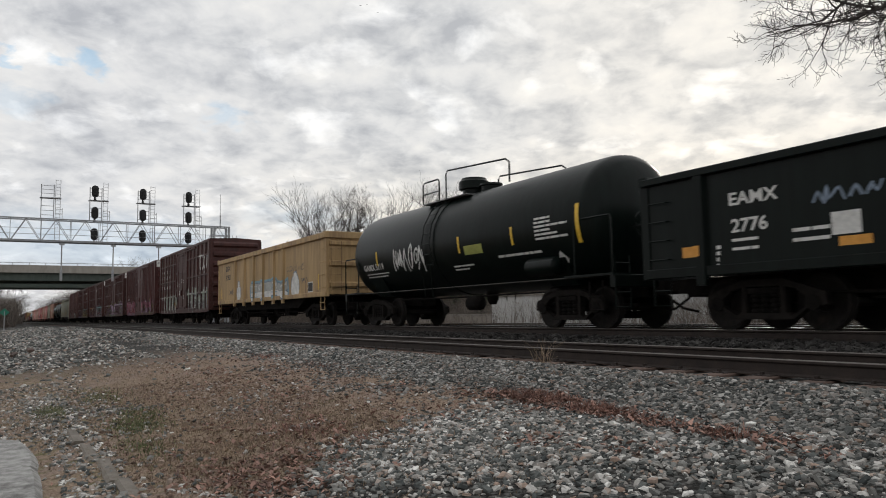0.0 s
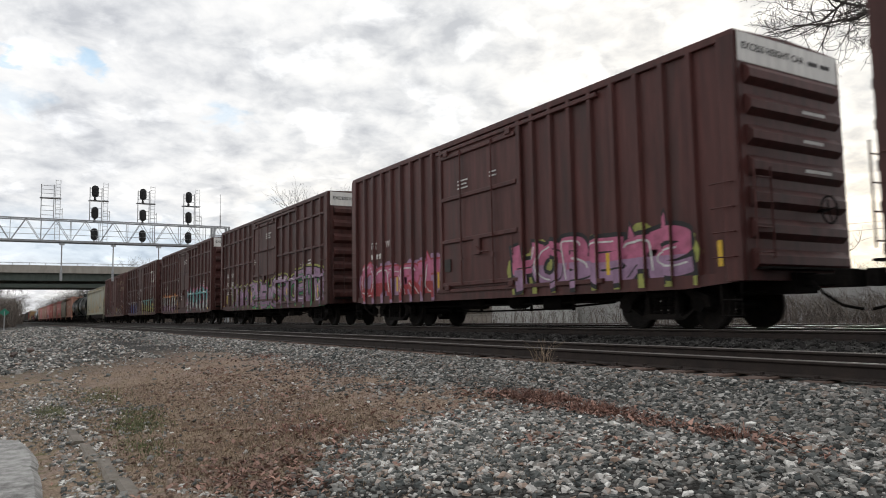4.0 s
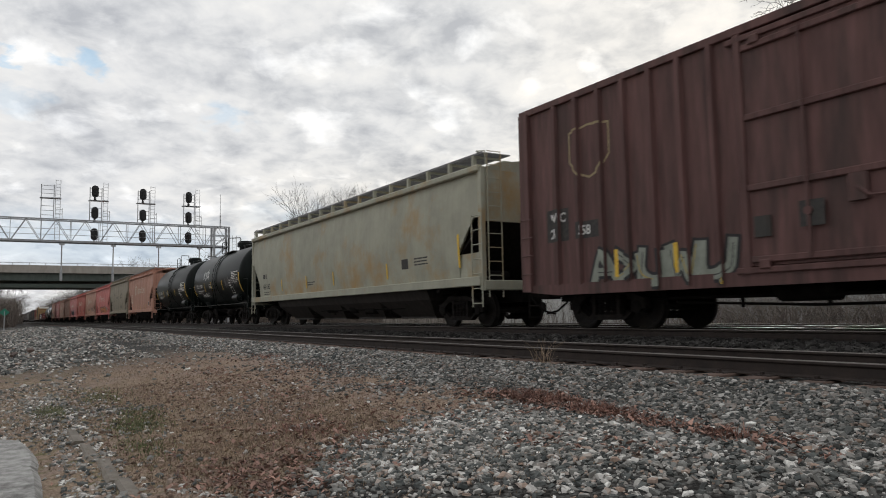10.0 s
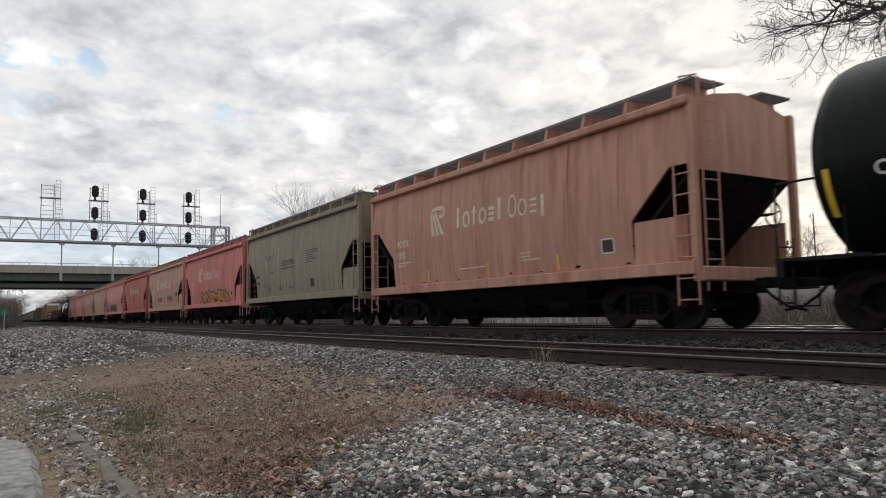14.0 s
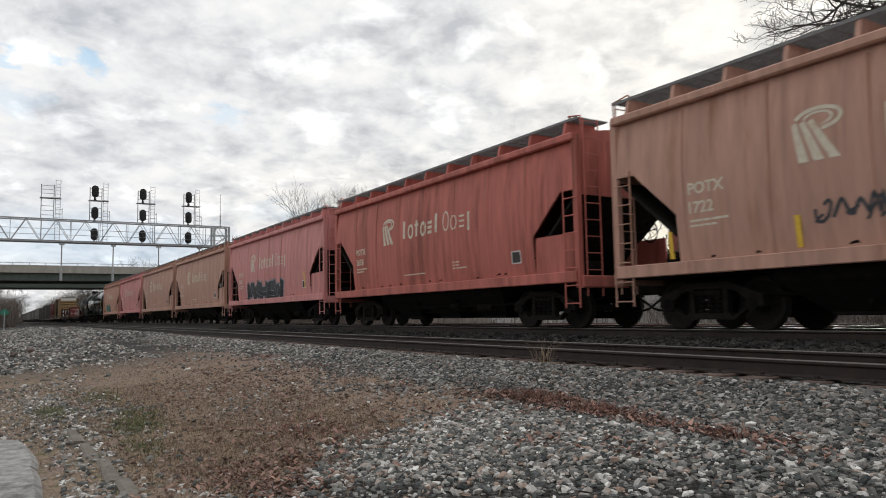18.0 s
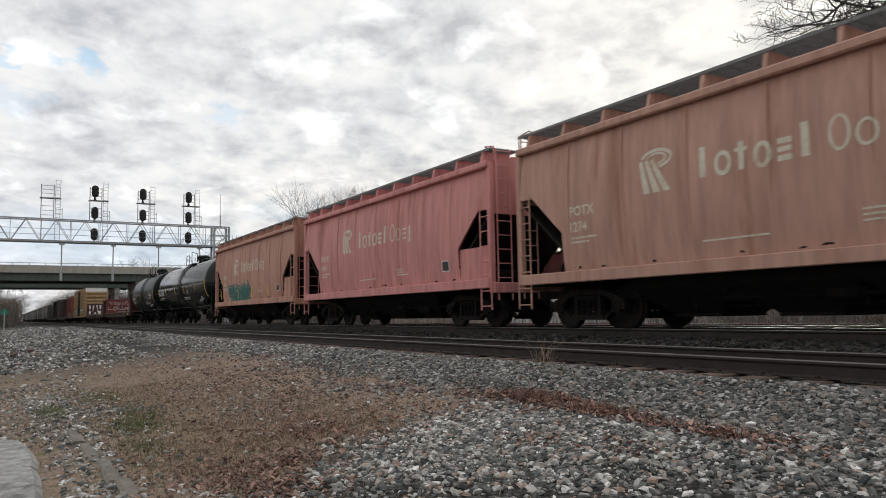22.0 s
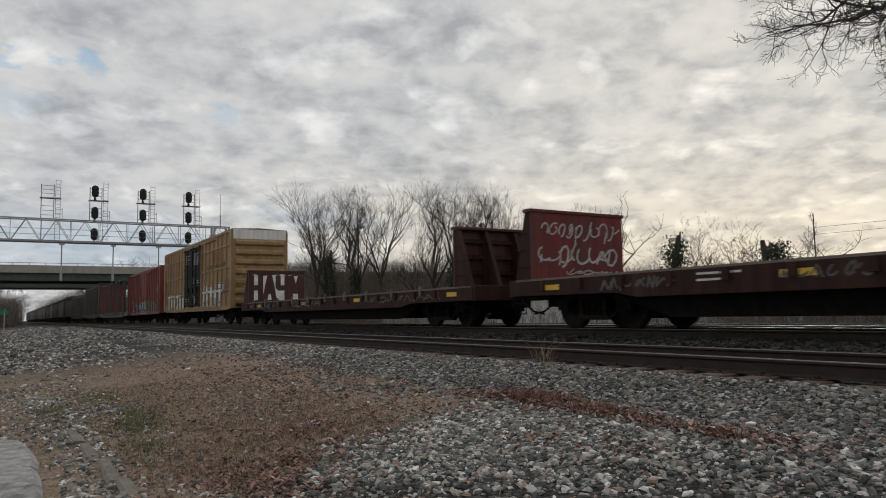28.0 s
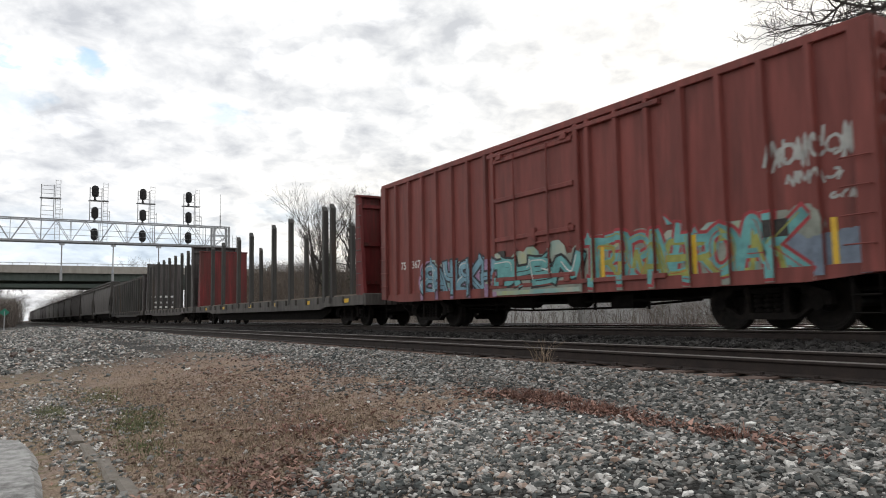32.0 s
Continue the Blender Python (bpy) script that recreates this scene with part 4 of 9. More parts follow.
def make_overpass(x0, x1, ya, yb, ztop, label, gird, depth):
    o = thing("overpass", label=label, category="bridge", kind="structure")
    part("deck", Build().box(x0, x1, ya, yb, ztop - 1.25, ztop - 0.85), M_CONC, o)
    for x in (x0, x1):
        s = 1 if x == x1 else -1
        p = part("parapet", Build().prism([(0.0, ztop - 1.4), (0.32 * s, ztop - 1.4), (0.22 * s, ztop), (0.04 * s, ztop)], 1, ya, yb), M_CONC, o, at=(x, 0, 0))
        rail = Build().tube([(0.12 * s, ya, ztop + 0.42), (0.12 * s, yb, ztop + 0.42)], 0.05, 5)
        for y in np.arange(ya + 1, yb, 2.6):
            rail.box(0.08 * s, 0.16 * s, y - 0.05, y + 0.05, ztop, ztop + 0.4)
        part("rail", rail, M_GALV, p)
    for x in np.linspace(x0 + 0.4, x1 - 0.4, gird):
        part("girder", Build().box(x - 0.03, x + 0.03, ya, yb, ztop - 1.3 - depth, ztop - 1.25).box(x - 0.25, x + 0.25, ya, yb, ztop - 1.34 - depth, ztop - 1.28 - depth), M_GIRDER, o)
    st = Build()
    for y in np.arange(ya + 1, yb, 2.3):
        st.box(x1 - 0.4, x1 - 0.22, y - 0.02, y + 0.02, ztop - 1.3 - depth, ztop - 1.25)
    part("stiffener_row", st, M_GIRDER, o)
    for y in (22.5, -9.0):
        pier = part("pier", Build().bev(x0 + 0.5, x1 - 0.5, y - 0.55, y + 0.55, ztop - 2.5 - depth, ztop - 1.35 - depth, 0.05), M_CONC, o)
        for x in np.linspace(x0 + 1.2, x1 - 1.2, 3):
            part("column", Build().tube([(x, y, -1.2), (x, y, ztop - 2.4 - depth)], 0.5, 12), M_CONC, pier)


make_overpass(-163, -150, -70, 46, 10.62, "concrete road overpass on green steel girders crossing the tracks", 6, 1.45)
make_overpass(-195, -182, -70, 46, 11.1, "second road overpass behind the first on dark girders", 6, 1.9)


# ------------------------------------------------------------------ bare trees, brush, walls
def twig_mesh(name, height, seed, spread=0.55, levels=5, bushy=1.0, lean=(0, 0), trunk_r=None, start=0.30, fine=0.012):
    """Trunk and crown meshes of a leafless tree: limbs fork and taper into fine twigs."""
    rng = random.Random(seed)
    trunk, crown = Build(), Build()
    R = trunk_r or height * 0.018

    def limb(p, d, length, r, level, target):
        n = 4 if level < 3 else 3
        pts, q, dd = [p.copy()], p.copy(), d.copy()
        for _ in range(n):
            dd = (dd + Vector((rng.gauss(0, 1), rng.gauss(0, 1), rng.gauss(0.10, 1))) * 0.13).normalized()
            q = q + dd * (length / n)
            pts.append(q.copy())
        r1 = max(r * 0.55, fine * 0.55)
        target.tube(pts, r, 6 if level == 0 else 4 if level < 3 else 3, r1, level == 0)
        if level >= levels:
            return
        kids = rng.randint(3, 4) if level < 3 else rng.randint(3, 4)
        kids = max(2, round(kids * bushy))
        for k in range(kids):
            f = rng.uniform(0.35, 1.0) if k else 1.0
            i = min(int(f * n), n - 1)
            base = pts[i].lerp(pts[i + 1], f * n - i if f < 1 else 1.0)
            ax = Vector((rng.gauss(0, 1), rng.gauss(0, 1), rng.gauss(0.25, 0.5))).normalized()
            nd = (dd * (1 - spread) + ax * spread + Vector((0, 0, 0.16))).normalized()
            limb(base, nd, length * rng.uniform(0.55, 0.80), max(r1 * rng.uniform(0.6, 0.9), fine), level + 1, crown)

    p0 = Vector((0, 0, -0.3))
    d0 = Vector((lean[0], lean[1], 1)).normalized()
    pts, q = [p0], p0.copy()
    for _ in range(4):
        d0 = (d0 + Vector((rng.gauss(0, 1), rng.gauss(0, 1), 0)) * 0.05).normalized()
        q = q + d0 * height * start / 4
        pts.append(q.copy())
    trunk.tube(pts, R, 8, R * 0.75)
    for k in range(rng.randint(3, 5)):
        ax = Vector((rng.gauss(0, 1), rng.gauss(0, 1), rng.uniform(0.1, 0.9))).normalized()
        nd = (d0 * (1 - spread * 0.8) + ax * spread * 0.8).normalized()
        limb(pts[-1 if k < 3 else -2], nd, height * rng.uniform(0.24, 0.34), R * rng.uniform(0.4, 0.65), 1, crown)
    return trunk, crown


def leaf_cloud(spots, count, size, seed):
    """Small folded leaves round some spots: (centre, radii)."""
    rng = np.random.default_rng(seed)
    V, F = [], []
    for c, rad in spots:
        p = rng.normal(0, 0.5, (count, 3)) * np.array(rad) + np.array(c)
        for q in p:
            n = len(V)
            u, w = rng.normal(0, 1, 3), rng.normal(0, 1, 3)
            u, w = u / np.linalg.norm(u) * size * rng.uniform(0.6, 1.4), w / np.linalg.norm(w) * size * 0.7
            V += [tuple(q - u), tuple(q + w), tuple(q + u), tuple(q - w)]
            F += [(n, n + 1, n + 2), (n, n + 2, n + 3)]
    me = bpy.data.meshes.new("leaves")
    me.from_pydata(V, [], F)
    return me


def make_trees():
    kinds = []
    for i, (h, sp, lv, bu) in enumerate(((16, 0.50, 5, 1.0), (14, 0.42, 5, 1.1), (15, 0.60, 5, 0.9), (11, 0.5, 5, 0.9), (8, 0.62, 4, 1.0))):
        t, c = twig_mesh("tree", h, 20 + i, sp, lv, bu)
        kinds.append((max(p[2] for p in c.v), t.mesh("trunk"), c.mesh("crown")))
    # kind, x, y, height, ivy
    spots = [(0, -98, 38, 19.0, 0), (3, -98, 40, 15.5, 1), (3, -89.5, 37, 14.5, 1), (1, -83.2, 38, 14.0, 1), (0, -76.7, 38, 16.0, 0), (3, -66.3, 37, 9.0, 0), (1, -64.4, 38, 13.0, 0),
             (0, -62, 39, 13.6, 1), (2, -60.5, 42, 10.5, 0), (2, -54.1, 37, 10.2, 1), (1, -50.7, 38, 10.2, 1), (3, -44.1, 37, 9.2, 0), (4, -39.5, 38, 9.3, 0), (4, -34.2, 38, 4.4, 1), (3, -30.9, 37, 6.9, 0),
             (4, -30, 38, 3.4, 1), (3, -28, 37, 6.3, 0), (4, -27.4, 38, 5.9, 1), (4, -23.0, 36, 6.0, 0), (4, -22, 38, 3.2, 0), (4, -19.9, 38, 2.4, 0), (2, -112, 50, 15, 0), (0, -132, 58, 17, 0), (1, -140, 34, 15, 0),
             (3, -78, 52, 10, 0), (2, -92, 54, 13, 0), (1, -70, 50, 11, 0), (3, -48, 45, 7.5, 0), (4, -46, 40, 6.2, 0), (4, -14, 40, 2.5, 0), (0, -120, -3.5, 11, 0), (1, -96, -6.5, 10, 0), (2, -215, 32.5, 19, 0), (0, -222, 38, 18, 0), (1, -300, 24, 17, 0), (0, -330, 30, 20, 0), (2, -320, 2, 16, 0), (1, -210, -2, 13, 0)]
    rng = random.Random(8)
    for kd, x, y, h, ivy in spots:
        H, tm, cm = kinds[kd]
        s = h / H
        z = float(ground_z(x, y))
        tree = thing("tree", label="bare winter tree with ivy round its trunk" if ivy else "leafless winter tree with fine grey twigs", category="tree", group="trees along the line",
                     at=(x, y, z))
        tree.scale = (s, s, s)
        tree.rotation_euler = (0, 0, rng.uniform(0, 6.28))
        part("trunk", tm, M_BARK, tree)
        part("crown", cm, M_TWIG, tree, "bare twigs")
        if ivy:
            spots_i = [((rng.gauss(0, 0.25), rng.gauss(0, 0.25), H * f), (0.75 * (1.15 - f), 0.75 * (1.15 - f), H * 0.09)) for f in (0.06, 0.14, 0.22, 0.3, 0.36)]
            part("ivy", leaf_cloud(spots_i, 260, 0.13, rng.randint(0, 999)), M_IVY, tree, "dark green ivy")
    # tall tree across the tracks whose lowest bough hangs over the line
    rng = random.Random(33)
    trunk, crown = Build(), Build()
    trunk.tube([(0, 0, -0.3), (0.1, 0, 3), (-0.1, 0.1, 6), (0.1, 0, 9), (0.3, 0.2, 13), (0.4, 0.2, 16)], 0.36, 9, 0.12)

    def spray_twigs(p, d, length, r, level):
        pts, q, dd = [p.copy()], p.copy(), d.copy()
        for _ in range(4):
            dd = (dd + Vector((rng.gauss(0, 1), rng.gauss(0, 1), rng.gauss(0.05, 1))) * 0.20).normalized()
            q = q + dd * length / 4
            pts.append(q.copy())
        crown.tube(pts, r, 5 if level < 2 else 3, max(r * 0.5, 0.006), False)
        if level < 5:
            for k in range(rng.randint(4, 5) if level < 2 else rng.randint(3, 4)):
                f = rng.uniform(0.25, 1.0) if k else 1.0
                i = min(int(f * 4), 3)
                nd = (dd + Vector((rng.gauss(-0.05, 1), rng.gauss(0, 1), rng.gauss(0.05, 0.8))) * 0.62).normalized()
                spray_twigs(pts[i].lerp(pts[i + 1], min(f * 4 - i, 1.0)), nd, length * rng.uniform(0.5, 0.74), max(r * rng.uniform(0.42, 0.6), 0.008), level + 1)

    spray_twigs(Vector((0, 0, 8.6)), Vector((-1, 0, 0.30)), 3.8, 0.11, 0)
    spray_twigs(Vector((0, 0, 9.8)), Vector((-1, -0.1, 0.52)), 4.4, 0.12, 0)
    spray_twigs(Vector((0, 0, 8.0)), Vector((-0.8, -0.5, 0.14)), 2.6, 0.08, 1)
    spray_twigs(Vector((0, 0, 9.3)), Vector((-1, -0.25, 0.16)), 3.0, 0.09, 1)
    for k in range(5):
        spray_twigs(Vector((0.2, 0.1, 10.5 + k)), Vector((rng.gauss(0, 1), rng.gauss(0, 1), 0.7)), 3.2, 0.10, 2)
    big = thing("tree", label="tall bare tree overhanging the tracks with dense twigs", category="tree", at=(-8.1, 24.0, 1.15))
    part("trunk", trunk, M_BARK, big)
    part("crown", crown, M_TWIG, big, "bare twigs")
    # dead snags wrapped in ivy
    for i, (x, y, h) in enumerate(((-54.5, 36.5, 9.0), (-29.7, 34, 5.4), (-88.5, 36.5, 9.5), (-23.6, 34.5, 4.6))):
        z = float(ground_z(x, y))
        b = Build().tube([(0, 0, -0.3), (0.15, 0, h * 0.45), (0.6 - 0.3 * i, 0.1, h * 0.8), (1.1 - 0.5 * i, 0.1, h)], 0.26, 7, 0.12)
        sn = thing("snag", label="dead ivy-covered tree snag", category="tree", at=(x, y, z))
        part("trunk", b, M_BARK, sn)
        part("ivy", leaf_cloud([((0.05 + 0.5 * f * f, 0, h * f), (0.75, 0.7, h * 0.13)) for f in (0.1, 0.3, 0.5, 0.7, 0.85)], 650, 0.085, 60 + i), M_IVY, sn, "dark green ivy")


make_trees()


def make_brush():
    """Dead undergrowth: thin upright stems, too many to count."""
    def stems(name, region, count, h, label, seed, twigs=0):
        rng = np.random.default_rng(seed)
        V, F = [], []
        for _ in range(count):
            x, y = region(rng)
            z = float(ground_z(x, y))
            hh = h * rng.uniform(0.4, 1.3)
            for _k in range(3):
                d = rng.normal(0, 0.42, 3) * hh
                m = rng.normal(0, 0.12, 2) * hh
                w = 0.005 + 0.0035 * hh
                n = len(V)
                a = rng.uniform(0, 3.14)
                c, s = math.cos(a) * w, math.sin(a) * w
                V += [(x - c, y - s, z - 0.1), (x + c, y + s, z - 0.1), (x + m[0] + c, y + m[1] + s, z + hh * .55), (x + m[0] - c, y + m[1] - s, z + hh * .55),
                      (x + d[0] + c * .3, y + d[1] + s * .3, z + hh), (x + d[0] - c * .3, y + d[1] - s * .3, z + hh)]
                F += [(n, n + 1, n + 2, n + 3), (n + 3, n + 2, n + 4, n + 5)]
                for _j in range(twigs):
                    f = rng.uniform(0.35, 0.95)
                    p = np.array((x + d[0] * f, y + d[1] * f, z + hh * (0.5 + 0.5 * f)))
                    q = p + rng.normal(0, 0.22, 3) * hh + np.array((0, 0, 0.1 * hh))
                    n = len(V)
                    V += [tuple(p), (p[0] + w, p[1], p[2] + w * .5), tuple(q)]
                    F.append((n, n + 1, n + 2))
        me = bpy.data.meshes.new(name)
        me.from_pydata(V, [], F)
        thing(name, me, M_BRUSH, label, "brush", kind="stuff")

    stems("brush", lambda r: (r.uniform(-60, -3), r.uniform(24, 31)), 520, 1.6, "tangled grey-brown dead brush beyond the tracks", 1, 4)
    stems("brush", lambda r: (r.normal(-15, 4.5), r.uniform(23.5, 28)), 800, 1.35, "dense brown bramble bushes beyond the tracks", 7, 4)
    stems("brush", lambda r: (r.uniform(-150, -20), r.uniform(33, 46)), 12000, 1.7, "grey-brown winter brush on the slope of the road ramp", 2, 1)
    stems("brush", lambda r: (r.uniform(-170, -80), r.uniform(19.5, 32)), 4200, 2.6, "grey-brown winter thicket beside the tracks", 3)
    stems("brush", lambda r: (r.uniform(-210, -110), r.uniform(-9, 1.6)), 3600, 4.0, "dark bare thicket far down the line", 4)
    stems("brush", lambda r: (r.uniform(-700, -240), r.uniform(18, 45)), 2600, 9.0, "distant bare woods beside the line", 5)
    stems("brush", lambda r: (r.uniform(-700, -240), r.uniform(-45, -2)), 2600, 7.0, "distant bare woods across the line", 6)
    stems("brush", lambda r: (r.uniform(-420, -215), r.uniform(17.5, 44)), 3600, 8.5, "dark bare woods beyond the overpasses", 8, 3)
    stems("brush", lambda r: (r.uniform(-300, -205), r.uniform(-16, 4.5)), 1800, 5.5, "dark bare thicket beyond the overpasses", 9, 3)


make_brush()


def make_walls():
    w = thing("low_building", label="low pale rendered shed with a flat roof beyond the tracks", category="shed", at=(-39.8, 30.0, -0.55))
    part("wall", Build().box(-2.9, 2.9, 0, 4, 0, 2.25), M_WALLW, w)
    part("roof", Build().box(-3.05, 3.05, -0.15, 4.15, 2.25, 2.4), M_CONC, w)
    part("pilaster", Build().box(0.4, 0.75, -0.06, 0, 0, 2.24), M_WALLW, w)
    t = thing("yard_wall", label="long tan rendered yard wall beyond the tracks", category="wall", at=(-52, 30.4, -0.6))
    part("panel", Build().box(-9, 9, 0, 0.25, 0, 1.0), M_WALLT, t)
    part("coping", Build().box(-9.05, 9.05, -0.06, 0.31, 1.0, 1.1), M_CONC, t)
    f = thing("fence_wall", label="long grey rendered wall behind the brush", category="wall", at=(-12, 33.0, -0.9))
    part("panel", Build().box(-25, 14, 0, 0.2, 0, 2.9), M_WALLG, f)
    p = thing("utility_pole", label="thin bare utility pole carrying two wires", category="pole", at=(-25.6, 42, float(ground_z(-25.6, 42))))
    part("shaft", Build().tube([(0, 0, -0.3), (0, 0, 5.3)], 0.055, 7, 0.03), M_BARK, p)
    for z in (4.42, 4.0):
        part("wire", Build().tube([(0, 0, z), (12, 1, z - 0.1), (30, 2.5, z + 0.9)], 0.012, 3), M_SIGNAL, p)
    gz = float(ground_z(-89.5, 41))
    p = thing("utility_pole", label="wooden utility pole with a crossarm among the trees", category="pole", at=(-89.5, 41, gz))
    part("shaft", Build().tube([(0, 0, -0.3), (0, 0, 12.9 - gz)], 0.16, 8, 0.11), M_BARK, p)
    arm = part("crossarm", Build().bev(-2.1, 2.1, -0.07, 0.07, 12.2 - gz, 12.4 - gz, 0.015), M_BARK, p)
    for x in (-1.9, -0.9, 0.9, 1.9):
        part("insulator", Build().lathe([(0, 0.05), (0.08, 0.07), (0.16, 0.03)], 2, (x, 0, 12.4 - gz), 7), M_SIGNAL, arm)


make_walls()


# ------------------------------------------------------------------ lettering and spray paint
STRINGS = ["EAMX", "2776", "GAMX 5719", "BISX", "30901", "CNA", "405", "670", "409", "345", "UC", "RY", "15", "82", "95", "GT", "W", "WC", "21", "58", "641165", "CCLX 1980", "CCLX 1968",
           "POTX", "1392", "2416", "1722", "2658", "2660", "1274", "1454", "1485", "1510", "GBRX 716807", "CCLX 1634", "TB", "OX", "6393", "27", "next", "load", "any", "road", "75", "367",
           "RAILCAR POOLING EXPERTS", "EXCESS HEIGHT CAR", "GROWING"]
GLYPHS = {}


def load_glyphs():
    obs = []
    for s in STRINGS:
        cu = bpy.data.curves.new("glyphs", "FONT")
        cu.body, cu.size, cu.resolution_u, cu.offset = s, 1.0, 3, 0.022
        obs.append((s, new("glyphs", cu)))
    dg = bpy.context.evaluated_depsgraph_get()
    for s, ob in obs:
        me = bpy.data.meshes.new_from_object(ob.evaluated_get(dg))
        me.calc_loop_triangles()
        co = [v.co for v in me.vertices]
        tri = [[(co[i].x, co[i].y) for i in t.vertices] for t in me.loop_triangles]
        x0 = min(p[0] for t in tri for p in t)
        GLYPHS[s] = [[(x - x0, y) for x, y in t] for t in tri]
        bpy.data.meshes.remove(me)
    for _, ob in obs:
        cu = ob.data
        bpy.data.objects.remove(ob)
        bpy.data.curves.remove(cu)


load_glyphs()


def words(s, x, z, cap, stretch=1.0, slant=0.0):
    """Triangles of a string whose capitals are cap metres high, from (x, z) to the right."""
    k = cap / 0.70
    return [[(x + (px * stretch + slant * py) * k, z + py * k) for px, py in t] for t in GLYPHS[s]]


def bar(x, z, w, h, skew=0.0):
    return [(x, z), (x + w, z), (x + w + skew, z + h), (x + skew, z + h)]


def bars(x, z, w, lines, h=0.07, gap=0.06, seed=0, bits=3):
    """Small print too fine to read: rows of bars of uneven length."""
    rng = random.Random(seed)
    out, h = [], h * 0.8
    for i in range(lines):
        px, zz = x, z - i * (h + gap)
        end = x + w * rng.choice((1.0, 1.0, 0.9, 0.7, 0.5))
        while px < end - 0.02:
            bw = min(w / bits * rng.uniform(0.4, 1.5), end - px)
            out.append(bar(px, zz, bw, h))
            px += bw + h * 0.5
    return out


def stroke(p, q, w0, w1):
    """A tapered stroke from p to q as one convex piece."""
    d = Vector((q[0] - p[0], q[1] - p[1]))
    d.normalize()
    n = Vector((-d.y, d.x))
    a, b, e = Vector(p), Vector(q), d * (w0 + w1) * 0.12
    return [tuple(v) for v in (a + n * w0 / 2 - e * .4, a - e, a - n * w0 / 2 - e * .4, b - n * w1 / 2 + e * .4, b + e, b + n * w1 / 2 + e * .4)]


def disc(x, z, r, n=12, sq=1.0):
    return [(x + r * math.cos(6.2832 * k / n), z + r * sq * math.sin(6.2832 * k / n)) for k in range(n)]


def path(pts, w):
    """A ribbon along a polyline, mitred at its corners."""
    P = [Vector(p) for p in pts]
    m = len(P)
    closed = (P[0] - P[-1]).length < w * 0.6
    sides = []
    for i in range(m):
        if closed and i in (0, m - 1):
            a, c = P[0] - P[m - 2], P[1] - P[0]
        else:
            a, c = P[i] - P[max(i - 1, 0)], P[min(i + 1, m - 1)] - P[i]
        a = (a if a.length > 1e-6 else c).normalized()
        c = (c if c.length > 1e-6 else a).normalized()
        n0, n1 = Vector((-a.y, a.x)), Vector((-c.y, c.x))
        n = n0 + n1
        n = n.normalized() if n.length > 0.2 else n0
        k = w / 2 / max(n.dot(n0), 0.5)
        sides.append((P[i] + n * k, P[i] - n * k))
    return [[tuple(p[0]), tuple(p[1]), tuple(q[1]), tuple(q[0])] for p, q in zip(sides[:-1], sides[1:])]


def rounded(pts, r=0.25, n=3):
    """The polyline with its inner corners cut round."""
    out = [pts[0]]
    for a, b, c in zip(pts[:-2], pts[1:-1], pts[2:]):
        a, b, c = Vector(a), Vector(b), Vector(c)
        p, q = b + (a - b) * min(r / max((a - b).length, 1e-6), 0.48), b + (c - b) * min(r / max((c - b).length, 1e-6), 0.48)
        for k in range(n + 1):
            t = k / n
            out.append(tuple(p * (1 - t) ** 2 + b * 2 * t * (1 - t) + q * t * t))
    return out + [pts[-1]]


# abstract letter bones: polylines in a unit square
BONES = (
    ([(0, 0), (0, 1), (.75, .95), (.85, .7), (.6, .5), (.05, .48)], [(.45, .5), (.95, 0)]),
    ([(0, 0), (.42, 1), (.6, 1), (1, 0)], [(.22, .35), (.8, .35)]),
    ([(.95, .95), (.15, 1), (0, .8), (0, .2), (.15, 0), (.95, .05)], [(0, .5), (.75, .52)]),
    ([(0, 1), (.02, .25), (.25, 0), (.7, 0), (.92, .25), (.95, 1)],),
    ([(.95, .9), (.5, 1), (.1, .85), (.1, .62), (.85, .42), (.9, .15), (.5, 0), (0, .1)],),
    ([(0, 0), (.05, 1), (.85, 0), (.95, 1)],),
    ([(.5, 1), (.1, .85), (0, .5), (.1, .15), (.5, 0), (.9, .15), (1, .5), (.9, .85), (.5, 1)],),
    ([(0, 1), (.2, 0), (.5, .75), (.8, 0), (1, 1)],),
    ([(0, 0), (0, 1)], [(.95, 1), (.1, .5), (1, 0)]),
    ([(0, 0), (0, 1), (.7, .95), (.8, .72), (.5, .52), (.1, .5)], [(.5, .52), (.95, .35), (.85, .08), (0, 0)]),
    ([(0, 1), (.1, .55), (.9, .5)], [(.9, 1), (.85, 0)]),
    ([(0, .95), (1, 1)], [(.5, 1), (.45, 0), (.8, .05)]))


def fat_path(pts, w):
    """A ribbon whose ends run on a little, cut slanting like a marker's."""
    a, b, y, z = Vector(pts[0]), Vector(pts[1]), Vector(pts[-2]), Vector(pts[-1])
    if (a - z).length > 0.05:
        a = a + (a - b).normalized() * w * 0.42
        z = z + (z - y).normalized() * w * 0.42
    return path([tuple(a)] + list(pts[1:-1]) + [tuple(z)], w)


